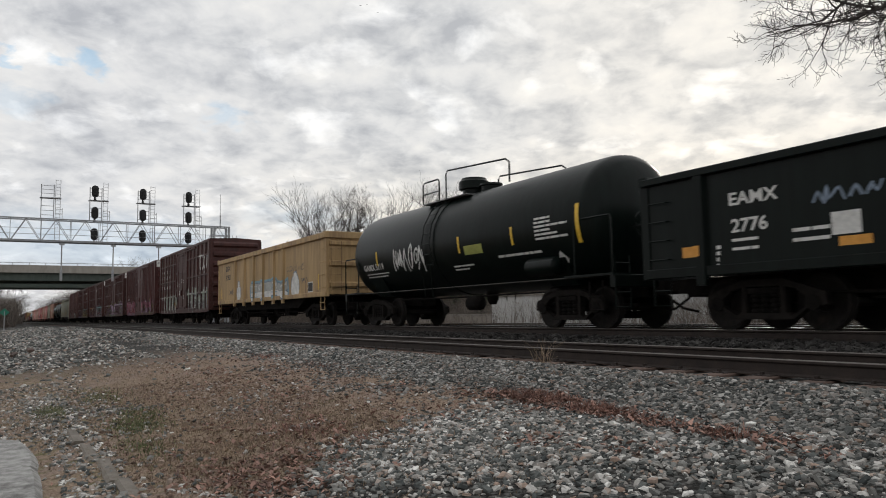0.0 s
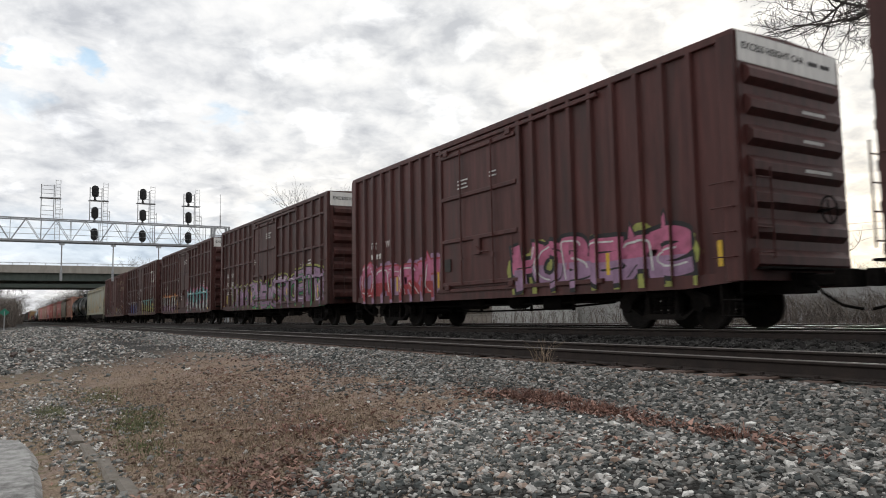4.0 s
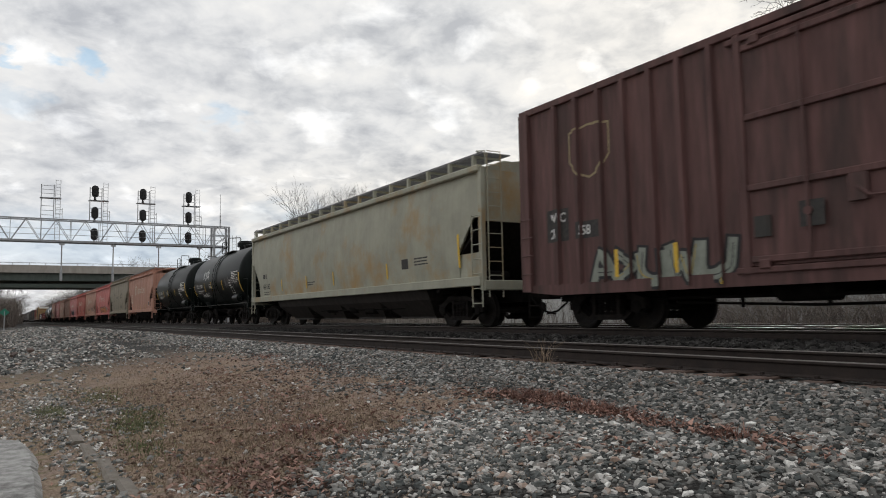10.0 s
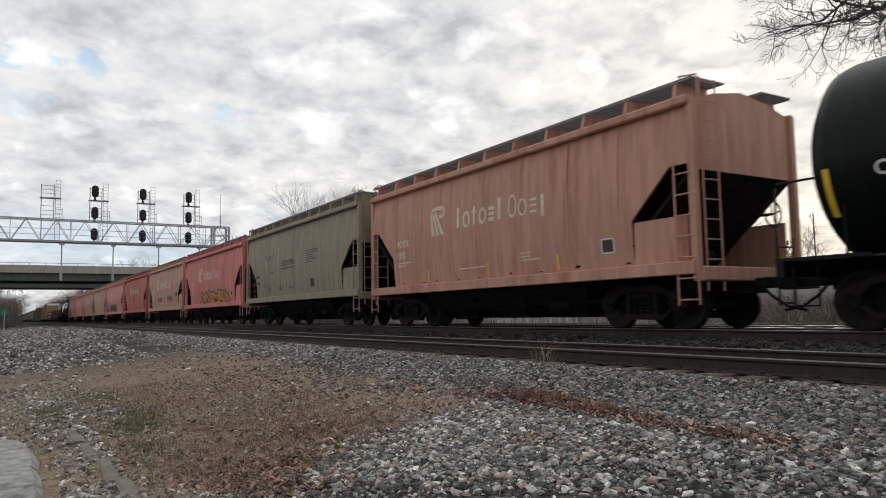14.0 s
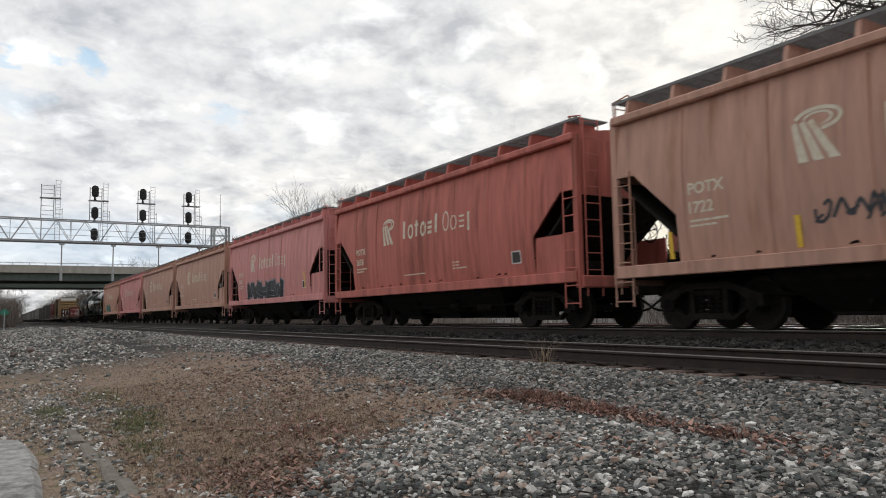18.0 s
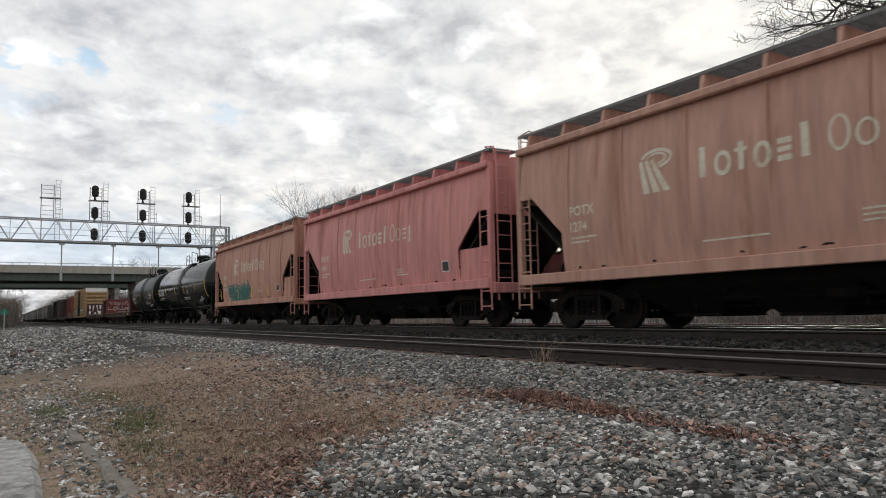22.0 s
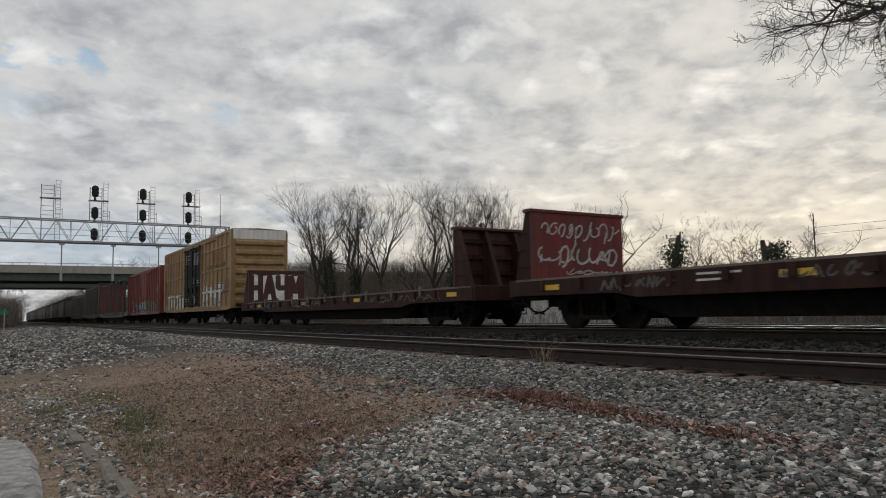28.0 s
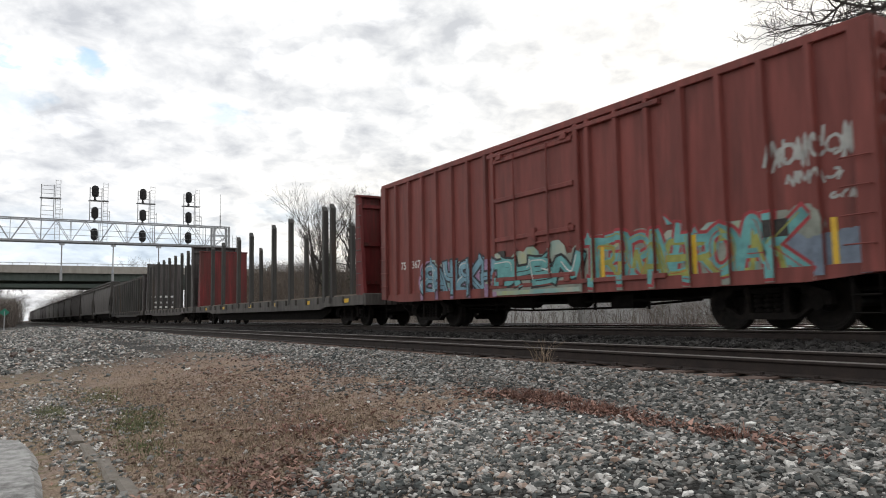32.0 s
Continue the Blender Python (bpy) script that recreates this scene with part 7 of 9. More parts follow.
# ------------------------------------------------------------------ gondolas and flat cars
def gondola(label, length, H, sill, paint, posts, floor=1.1, chord=0.14, taper=0.0):
    car = thing("gondola", label=label, category="gondola", group="freight train")
    h, ys, d = length / 2, -1.46, 0.10
    for s in (-1, 1):
        ysn = (s * 1.46, s * 1.40)
        part("side_sheet", Build().box(-h, h, min(ysn), max(ysn), sill + 0.1, H - 0.02), paint, car)
        part("top_chord", Build().bev(-h - 0.04, h + 0.04, s * 1.47 - 0.10, s * 1.47 + 0.10, H - chord, H, 0.015), paint, car)
        part("side_sill", Build().bev(-h, h, s * 1.47 - 0.06, s * 1.47 + 0.06, sill, sill + 0.18, 0.015), paint, car)
    steps = []
    post = cached(("gondola_post", H, sill), lambda: Build().prism([(-0.13, 0), (-0.09, -d), (0.09, -d), (0.13, 0)], 2, sill - 0.05, H - chord + 0.01).prism([(-0.09, 0), (-0.09, -d), (0.09, -d), (0.09, 0)], 2, sill - 0.16, sill - 0.05))
    for x in posts:
        part("side_post", post, paint, car, at=(x, ys, 0))
        o = part("side_post", post, paint, car, at=(x, -ys, 0))
        o.rotation_euler = (0, 0, math.pi)
        steps.append((x - 0.135, x + 0.135))
    part("floor", Build().box(-h, h, -1.4, 1.4, floor - 0.06, floor), M_UNDER, car)
    for s in (-1, 1):
        e = part("end_sheet", Build().box(*sorted((s * (h - 0.06), s * h)), -1.42, 1.42, sill + 0.1, H - 0.03), paint, car)
        for i in range(3):
            z = sill + 0.45 + i * (H - sill - 0.7) / 2.2
            part("end_rib", Build().prism([(s * h, z - 0.12), (s * (h + 0.10), z - 0.06), (s * (h + 0.10), z + 0.06), (s * h, z + 0.12)], 1, -1.35, 1.35), paint, e)
        part("top_chord", Build().bev(s * h - 0.1, s * h + 0.1, -1.56, 1.56, H - chord, H + 0.04, 0.015), paint, car)
        for y in (-1.42, 1.42):
            part("corner_post", Build().bev(s * h - 0.14, s * h + 0.05, y - 0.07, y + 0.07, sill, H - 0.05, 0.012), paint, car)
        grabs(car, s * (h - 0.32), ys - 0.02, sill + 0.35, 4, (H - sill - 0.5) / 4, 0.42, paint)
        lad = Build()
        for i in range(4):
            z = sill + 0.35 + i * (H - sill - 0.5) / 4
            lad.tube([(s * (h + 0.03), -1.3, z), (s * (h + 0.12), -1.3, z), (s * (h + 0.12), -0.88, z), (s * (h + 0.03), -0.88, z)], 0.012, 5)
        for y in (-1.3, -0.88):
            lad.tube([(s * (h + 0.12), y, sill + 0.2), (s * (h + 0.12), y, H - 0.35)], 0.014, 5)
        part("end_ladder", lad, paint, e)
        sill_step(car, s * (h - 0.32), sill, 0.5, paint)
    brake_wheel(car, h + 0.16, 0.5, 2.0, M_UNDER)
    running_gear(car, h, 2.1, (0.62, 0.98))
    return car, Skin(ys, steps, d + 0.002, zlim=(sill + 0.01, H - chord))


def flat_car(label, length, paint, panel, bulk_h=2.75, deck=1.10, depth=0.55, tall=False, frame_paint=None, inset=0.75):
    """A bulkhead flat: fish-belly side sills, a plank deck and an end wall at each end."""
    car = thing("bulkhead_flatcar", label=label, category="flatcar", group="freight train")
    h = length / 2
    fp = frame_paint or paint
    for s in (-1, 1):
        y0, y1 = sorted((s * 1.40, s * 1.52))
        part("side_sill", Build().prism([(-h, deck - 0.05), (h, deck - 0.05), (h, deck - 0.38), (h - 3.4, deck - 0.40), (h - 4.0, deck - 0.5), (-h + 4.0, deck - 0.5), (-h + 3.4, deck - 0.40), (-h, deck - 0.38)], 1, y0, y1), fp, car)
        # shade under the deck is put into the girder's near-black colour
        y0, y1 = sorted((s * 1.16, s * 1.22))
        part("fish_belly_girder", Build().prism([(-h + 3.5, deck - 0.1), (h - 3.5, deck - 0.1), (h - 3.6, 0.55), (h - 4.6, 0.24), (-h + 4.6, 0.24), (-h + 3.6, 0.55)], 1, y0, y1), M_UNDER, car, "deep girder, near-black for the shade under the deck")
        pm = cached("stake_pocket", lambda: Build().bev(-0.07, 0.07, -0.05, 0.05, -0.16, 0.06, 0.012))
        for x in np.arange(-h + 1.2, h - 1.0, 1.22):
            part("stake_pocket", pm, fp, car, at=(x, s * 1.55, deck - 0.12))
    if inset > 0.9:
        winch = cached("strap_winch", lambda: Build().bev(-0.035, 0.035, -0.03, 0.03, -0.20, 0.09, 0.01))
        for x in np.arange(-h + 2.2, h - 1.6, 1.83):
            part("strap_winch", winch, M_STAKEPALE, car, "worn pale strap winch", at=(x, -1.57, deck))
    part("deck", Build().box(-h, h, -1.46, 1.46, deck - 0.08, deck), M_WOOD, car, "worn plank deck")
    for s in (-1, 1):
        xi, xo = s * (h - inset), s * (h - 0.1)
        b = part("bulkhead", Build().box(*sorted((xi, xi + s * 0.06)), -1.46, 1.46, deck, bulk_h), panel, car, "steel plate bulkhead")
        for y in (-1.40, -0.5, 0.5, 1.40):
            part("bulkhead_post", Build().prism([(xi + s * 0.06, deck - 0.1), (xo, deck - 0.1), (xi + s * 0.24, bulk_h), (xi + s * 0.06, bulk_h)], 1, y - 0.06, y + 0.06), fp if not tall else panel, b)
        part("bulkhead_cap", Build().bev(xi - 0.03 if s > 0 else xi - 0.27, xi + 0.27 if s > 0 else xi + 0.03, -1.50, 1.50, bulk_h, bulk_h + 0.08, 0.012), panel, b)
        for z in np.linspace(deck + 0.4, bulk_h - 0.3, 3):
            part("bulkhead_rib", Build().box(*sorted((xi + s * 0.06, xi + s * 0.16)), -1.4, 1.4, z - 0.06, z + 0.06), fp if not tall else panel, b)
        for y in (-1.47,):
            lad = Build()
            for i in range(int((bulk_h - deck) / 0.4)):
                lad.tube([(xi + s * 0.12, y - 0.03, deck + 0.3 + 0.4 * i), (xi + s * 0.5, y - 0.03, deck + 0.3 + 0.4 * i)], 0.013, 5)
            part("grab_iron_column", lad, fp, b)
        sill_step(car, s * (h - 0.3), deck - 0.35, 0.45)
        part("end_sill", Build().bev(s * h - 0.1, s * h + 0.1, -1.5, 1.5, deck - 0.4, deck, 0.012), fp, car)
    running_gear(car, h, 2.3, (0.5, 0.95))
    return car, Skin(-1.52, [], 0)


def stakes(car, xs, deck, top, mat):
    m = cached(("stake", deck, top), lambda: Build().prism([(-0.11, deck - 0.25), (0.11, deck - 0.25), (0.10, top - 0.2), (-0.10, top)], 1, -0.09, 0.09))
    for x in xs:
        for s in (-1, 1):
            part("stake", m, mat, car, "upright steel stake", at=(x, s * 1.44, 0))


def face_decal(name, polys, material, bulk, x, off, label=""):
    """Paint on a bulkhead's outer or inner face: polys in (y, z)."""
    v, f = [], []
    for i, p in enumerate(polys):
        n = len(v)
        v += [(x + off + (i % 16) * 0.00014, y, z) for y, z in p]
        f.append(list(range(n, n + len(p))))
    me = bpy.data.meshes.new(name)
    me.from_pydata(v, [], f)
    return part(name, me, material, bulk, label)


# ------------------------------------------------------------------ the train, from its head towards its tail
SPEED = 13.56
TRACK_Y, RAIL_Z = TRACKS[1]
TRAIN = []


def place(car, right, left):
    """right and left: where the two ends of the body stand along the track at the clip's start."""
    car.location = ((right + left) / 2, TRACK_Y, RAIL_Z)
    TRAIN.append(car)


def ribbon_logo(x, z, w, h, t):
    """A plain white ribbon: an open square loop that runs on into a zigzag."""
    return path(rounded([(x + w * .44, z + h), (x, z + h), (x, z), (x + w * .50, z), (x + w * .55, z + h), (x + w * .64, z + h), (x + w * .80, z), (x + w * .92, z), (x + w * .96, z + h)], h * 0.3, 3), t)


def head_cars():
    # open black gondola
    car, sk = gondola("black steel gondola with white stencils, empty", 16.5, 2.86, 0.95, M_BLACKM, [-7.0, -5.0 + 1.6, -1.6, 0.2, 2.0, 3.8, 5.6, 7.2][0:8])
    decal("reporting_mark", words("EAMX", -6.42, 2.12, 0.21, 1.15), M_WHITE, car, sk)
    decal("car_number", words("2776", -6.40, 1.66, 0.22, 1.1), M_WHITE, car, sk)
    decal("stencil", bars(-6.4, 1.5, 0.5, 2, 0.06, 0.10, 1, 1) + bars(-5.3, 1.55, 0.6, 2, 0.07, 0.10, 2, 1), M_WHITE, car, sk)
    decal("placard", [bar(-7.45, 1.30, 0.44, 0.19), bar(-4.57, 1.27, 0.48, 0.14)], M_AMBER, car, sk, 0.005, "amber placard")
    decal("data_plate", [bar(-4.67, 1.44, 0.44, 0.34)], M_WHITE, car, sk, 0.005, "worn white data plate")
    decal("scribble", scrawl(-4.9, -3.9, 1.95, 2.2, 5, 0.05, 4), SPRAY["slate"], car, sk)
    decal("stencil", bars(-6.72, 1.4, 0.09, 5, 0.08, 0.04, 3, 1), M_WHITE, car, sk)
    place(car, 6.8, -9.7)
    # long black tank car
    car, sk = tank_car("black tank car with white graffiti and yellow strips", 12.6, 1.48, 2.41, M_BLACKM, [], -0.7, None, (0.2, 3.3, 0.25))
    for x, z in ((-4.15, 2.0), (0.87, 2.0), (3.27, 2.0)):
        decal("reflector", [bar(x, z, 0.09, 0.45)], M_SAFETY, car, sk, 0.006, "yellow reflective strip")
    decal("reflector", [bar(5.62, 1.85, 0.12, 0.85)], M_SAFETY, car, sk, 0.006, "yellow reflective strip")
    decal("reporting_mark", words("GAMX 5719", -5.2, 1.86, 0.19, 1.05), M_WHITE, car, sk)
    decal("stencil", bars(-5.1, 1.72, 1.6, 2, 0.04, 0.06, 2, 4), M_WHITE, car, sk)
    decal("graffiti", scrawl(-3.0, -1.0, 1.7, 2.5, 11, 0.06, 6), SPRAY["white"], car, sk, 0.005, "white sprayed scribble")
    decal("data_plate", [bar(1.15, 1.93, 0.85, 0.24)], SPRAY["lime"], car, sk, 0.005, "yellow-green data plate")
    decal("stencil", bars(0.4, 1.65, 1.0, 2, 0.05, 0.05, 3, 3) + bars(2.6, 1.75, 1.7, 1, 0.07, 0.05, 4, 5), M_WHITE, car, sk)
    decal("data_panel", bars(4.2, 2.5, 1.15, 6, 0.06, 0.045, 5, 4), M_WHITE, car, sk)
    decal("diamond_placard", [[(4.75, 1.55), (4.92, 1.38), (5.09, 1.55), (4.92, 1.75)]], M_WHITE, car, sk, 0.005, "white diamond placard")
    place(car, -11.05, -23.65)
    # high-sided yellow gondola
    car, sk = gondola("faded yellow high-sided gondola with graffiti", 15.97, 3.58, 1.12, M_GONYEL, [-4.6, -2.9, -1.3, 0.2, 1.8, 3.1], 1.2, 0.22)
    part("underbody", Build().prism([(-5.3, 1.15), (5.3, 1.15), (4.4, 0.74), (-4.4, 0.74)], 1, -1.25, 1.25), M_UNDER, car, "dark underbody")
    decal("reporting_mark", words("BISX", -6.56, 2.90, 0.27, 1.2), M_STENBLK, car, sk)
    decal("car_number", words("30901", -6.56, 2.42, 0.27, 1.1), M_STENBLK, car, sk)
    graffiti(car, sk, -1.7, 3.5, 1.16, 2.05, 5, 21, "silver", "slate", "white", None, "white and pale blue graffiti letters", 0.36, 0.06, "sky", "white", "sky")
    for x, s in ((4.55, 1.0), (-4.0, 0.75)):
        d = decal("graffiti_bag", [disc(x, 1.62, 0.52 * s, 14, 1.0), [(x - .22 * s, 2.0), (x + .22 * s, 2.0), (x + .13 * s, 2.28), (x - .13 * s, 2.28)]], SPRAY["white"], car, sk, 0.006, "white painted sack")
        decal("outline", path([(x - .5 * s, 1.5), (x - .45 * s, 1.9), (x - .15 * s, 2.25), (x + .15 * s, 2.25), (x + .45 * s, 1.9), (x + .5 * s, 1.5)], 0.05), SPRAY["slate"], d, sk, 0.009)
    decal("scribble", scrawl(-5.9, -4.9, 1.5, 2.0, 3, 0.03, 4) + scrawl(3.4, 5.6, 2.2, 2.6, 4, 0.025, 6) + scrawl(5.2, 6.0, 1.7, 2.0, 6, 0.03, 3), SPRAY["grime"], car, sk)
    decal("placard", [bar(6.07, 1.36, 0.5, 0.36)], M_STENBLK, car, sk, 0.005, "black and white placard")
    decal("placard_border", path([(6.05, 1.35), (6.58, 1.35), (6.58, 1.73), (6.05, 1.73), (6.05, 1.36)], 0.04), M_WHITE, car, sk, 0.006)
    reflect(car, sk, (7.2, -7.4), 1.4, 0.6)
    place(car, -25.84, -41.81)


def newsprint_car(label, right, left, numbers, white_logo=True, gr=()):
    """Brown box car with posts and three belt rails, a white ribbon logo at its front."""
    car, sk = boxcar(label, right - left, 5.12, M_BROWN, [2.55, 3.6, 4.65, 5.7, 6.75], (1.95, 3.05, 4.25))
    decal("logo", ribbon_logo(5.15, 3.45, 1.9, 0.75, 0.17), M_WHITE, car, sk, 0.006, "white ribbon logo")
    decal("web_stencil", word_blocks(5.1, 3.12, 0.16, "sss", 0.7) + word_blocks(6.2, 3.14, 0.16, "ss ss", 0.7), M_WHITE, car, sk)
    decal("reporting_mark", words("CNA", -6.8, 2.55, 0.24, 1.1), M_WHITE, car, sk)
    decal("car_number", words(numbers[0], -5.46, 2.55, 0.24, 1.1) + words(numbers[1], -4.45, 2.55, 0.24, 1.1), M_WHITE, car, sk)
    decal("door_stencil", bars(-1.3, 2.9, 0.8, 4, 0.05, 0.07, 5, 2) + bars(0.1, 3.0, 0.9, 3, 0.05, 0.06, 6, 3) + bars(-0.6, 2.2, 0.3, 3, 0.07, 0.05, 7, 1) + bars(0.5, 1.9, 0.5, 3, 0.05, 0.06, 8, 2), M_WHITE, car, sk)
    decal("stencil", bars(-6.8, 1.9, 0.6, 2, 0.05, 0.07, 9, 2) + bars(6.2, 2.2, 0.5, 3, 0.05, 0.06, 10, 2) + bars(4.2, 2.9, 0.12, 7, 0.06, 0.08, 11, 1) + bars(4.75, 2.9, 0.12, 7, 0.06, 0.08, 12, 1), M_WHITE, car, sk)
    reflect(car, sk, (7.62,), 1.15, 0.95, 0.13)
    reflect(car, sk, (-2.3, -4.1, 2.4, 5.4), 1.05, 0.45)
    end = [o for o in car.children if o.name.startswith("end_panel")][-1]
    face_decal("end_stencil", [[(-0.9 + a, z), (-0.9 + a + w, z), (-0.9 + a + w, z + 0.05), (-0.9 + a, z + 0.05)] for a, z, w in ((1.3, 4.145, .9), (1.3, 3.55, .9), (1.35, 2.955, .7))], M_WHITE, end, right / 2 - left / 2 + 0.147, 0.002)
    place(car, right, left)
    return car, sk


def box_cars():
    car, sk = newsprint_car("dark brown boxcar with white logo and pale graffiti", -43.84, -59.57, ("405", "670"))
    decal("name_blocks", word_blocks(-6.85, 3.72, 0.24, "TTT", .8) + word_blocks(-5.55, 3.72, 0.24, "TTT", .8) + word_blocks(-4.5, 3.72, 0.24, "TT", .8)
          + word_blocks(-6.85, 3.30, 0.24, "TTT", .8) + word_blocks(-5.55, 3.30, 0.24, "TTT", .8) + word_blocks(-4.5, 3.30, 0.24, "TT", .8), M_WHITE, car, sk)
    graffiti(car, sk, -5.9, -1.75, 0.80, 2.0, 5, 31, "sage", "silver", "white", "sage", "pale grey-green graffiti letters with drips", 0.34, 0.04, None, "silver", "grime")
    graffiti(car, sk, 1.9, 7.2, 0.85, 2.4, 4, 32, "sage", "silver", "white", None, "silver-grey graffiti letters with pale outlines", 0.30, 0.04, "grime", "grime", "silver")
    decal("spray_haze", cloud(5.0, 6.9, 0.85, 1.6, 6), SPRAY["sage"], car, sk, 0.004, "pale sprayed patch")
    # red-brown high car with pink graffiti
    car, sk = boxcar("red-brown high boxcar with white end band and pink graffiti", 15.58, 5.12, M_BROWN3, [2.3, 2.95, 3.6, 4.25, 4.9, 5.55, 6.2, 6.85], (), 3.6, None, True)
    graffiti(car, sk, -7.1, -2.2, 0.85, 2.05, 5, 41, "pink", "red", "white", "lilac", "pink graffiti letters", 0.34, 0.05, None, "red", "white")
    graffiti(car, sk, 1.6, 6.7, 0.9, 2.0, 6, 42, "pink", "black", "white", "lime", "pink and yellow-green graffiti", 0.36, 0.09, None, "lilac", "black")
    decal("reporting_mark", words("GT", -6.4, 2.55, 0.2) + words("W", -5.4, 2.55, 0.2), M_WHITE, car, sk)
    decal("car_number", bars(-6.4, 2.2, 0.9, 1, 0.2, 0.1, 3, 4), M_WHITE, car, sk)
    decal("door_stencil", bars(-0.9, 3.9, 0.5, 3, 0.05, 0.06, 2, 2) + bars(0.6, 3.9, 0.3, 2, 0.05, 0.06, 3, 1), M_WHITE, car, sk)
    reflect(car, sk, (-4.6, -2.1, 4.6, 7.3), 1.1, 0.45)
    place(car, -61.82, -77.40)
    white_end(car, 15.58)
    # twin high cars of one owner
    for right, left, num, look_ in ((-79.70, -95.27, ("15", "82"), 0), (-97.50, -113.11, ("15", "95"), 1)):
        car, sk = boxcar(("brown high boxcar covered in purple and green graffiti", "brown high boxcar with teal and orange graffiti")[look_], right - left, 5.12, M_BROWN, [2.5, 3.4, 4.3, 5.2, 6.1, 7.0], (1.95, 3.1, 4.35), 3.4, None, True)
        decal("reporting_mark", words("UC", -6.80, 2.52, 0.22, 1.1) + words("RY", -5.87, 2.52, 0.22, 1.1), M_WHITE, car, sk)
        decal("car_number", words(num[0], -6.80, 2.05, 0.22, 1.1) + words(num[1], -5.87, 2.05, 0.22, 1.1), M_WHITE, car, sk)
        decal("stencil", bars(-6.8, 1.7, 0.9, 2, 0.05, 0.06, 1, 2) + bars(4.6, 2.5, 0.12, 4, 0.07, 0.1, 2, 1) + bars(5.5, 2.6, 0.6, 4, 0.06, 0.08, 3, 2), M_WHITE, car, sk)
        decal("door_stencil", bars(0.3, 4.2, 0.8, 3, 0.06, 0.05, 4, 2) + bars(-1.5, 3.1, 0.25, 3, 0.06, 0.06, 5, 1) + bars(-0.6, 2.0, 0.3, 3, 0.1, 0.1, 6, 2), M_WHITE, car, sk)
        if look_ == 0:
            p = decal("data_plate", [bar(-6.9, 1.12, 0.28, 0.46)], SPRAY["gold"], car, sk, 0.006, "yellow plate")
            graffiti(car, sk, -5.6, 1.4, 0.82, 2.0, 8, 51, "lilac", "black", "green", None, "purple graffiti with green fills", 0.30, 0.05, "lime", "mauve", "green", "green")
            graffiti(car, sk, 1.3, 7.4, 0.82, 2.25, 6, 52, "lilac", "black", "white", None, "purple graffiti with green fills", 0.30, 0.055, "lime", "mauve", "green", "green")
        else:
            graffiti(car, sk, -7.0, -1.9, 0.80, 1.95, 5, 53, "silver", "black", "white", None, "silver and black graffiti edged in orange", 0.27, 0.11, "orange", "lilac", "black", "gold")
            graffiti(car, sk, 1.5, 6.8, 0.85, 2.25, 5, 54, "teal", "slate", "white", None, "teal and silver graffiti letters edged in pink", 0.30, 0.07, "pink", "silver", "black", "black")
        reflect(car, sk, (-2.2, 3.0, 6.6), 1.1, 0.5)
        decal("sill_mark", [bar(6.9, 0.9, 0.5, 0.14), bar(-7.5, 0.9, 0.45, 0.14)], M_SAFETY, car, sk, 0.012, "yellow sill mark")
        place(car, right, left)
        white_end(car, right - left)
    car, sk = newsprint_car("dark brown boxcar with white logo, blue and yellow graffiti", -115.49, -131.06, ("409", "345"))
    decal("graffiti_block", cloud(-5.9, -2.4, 0.80, 1.85, 65, 9), SPRAY["blue"], car, sk, 0.006, "solid blue sprayed block with a lumpy top")
    decal("scribble", scrawl(-5.4, -2.6, 1.5, 2.05, 66, 0.06, 5, 0.9), SPRAY["silver"], car, sk, 0.009, "silver curls over the blue")
    graffiti(car, sk, -2.6, -1.7, 0.85, 1.8, 1, 61, "blue", "silver", None, None, "blue graffiti", 0.3)
    graffiti(car, sk, 1.5, 6.3, 0.85, 1.75, 6, 62, "gold", "charcoal", "white", "gold", "yellow graffiti letters", 0.30, 0.05, None, "lime", "teal")
    graffiti(car, sk, 1.7, 5.9, 1.35, 2.05, 6, 63, "teal", "charcoal", None, None, "teal graffiti crown", 0.26, 0.03)
    # older brown car with gold name blocks
    car, sk = boxcar("faded brown boxcar with worn gold name blocks and graffiti", 15.76, 5.12, M_BROWN2, [2.45, 3.15, 3.85, 4.55, 5.25, 5.95, 6.65], (), 3.75, None, False, 0.74, 9)
    for i in range(9):
        decal("name_block", [bar(2.5 + i * 0.52, 3.98, 0.30, 0.34)], M_GOLD, car, sk, 0.006, "worn gold block")
    for i in range(7):
        decal("name_block", [bar(2.62 + i * 0.66, 3.36, 0.30, 0.34)], M_GOLD, car, sk, 0.006, "worn gold block")
    decal("shield", path([(-6.2, 4.25), (-5.6, 4.33), (-5.0, 4.25), (-5.0, 3.6), (-5.3, 3.3), (-5.6, 3.2), (-5.9, 3.3), (-6.2, 3.6), (-6.2, 4.24)], 0.05), M_GOLD, car, sk, 0.006, "worn gold shield outline")
    decal("number_patch", [bar(-7.02, 1.92, 0.72, 0.72)], M_STENBLK, car, sk, 0.003, "black painted patch")
    decal("number_patch", [bar(-6.0, 1.92, 0.62, 0.36)], M_STENBLK, car, sk, 0.003, "black painted patch")
    decal("reporting_mark", words("WC", -6.9, 2.35, 0.2), M_WHITE, car, sk)
    decal("car_number", words("21", -6.9, 2.0, 0.2) + words("58", -5.9, 2.0, 0.2), M_WHITE, car, sk)
    graffiti(car, sk, 2.3, 6.4, 0.9, 1.6, 6, 71, "silver", "grime", "white", "sage", "weathered silver graffiti", 0.36)
    graffiti(car, sk, -5.6, -2.2, 0.85, 1.6, 5, 72, "sage", "black", "gold", None, "weathered graffiti", 0.26)
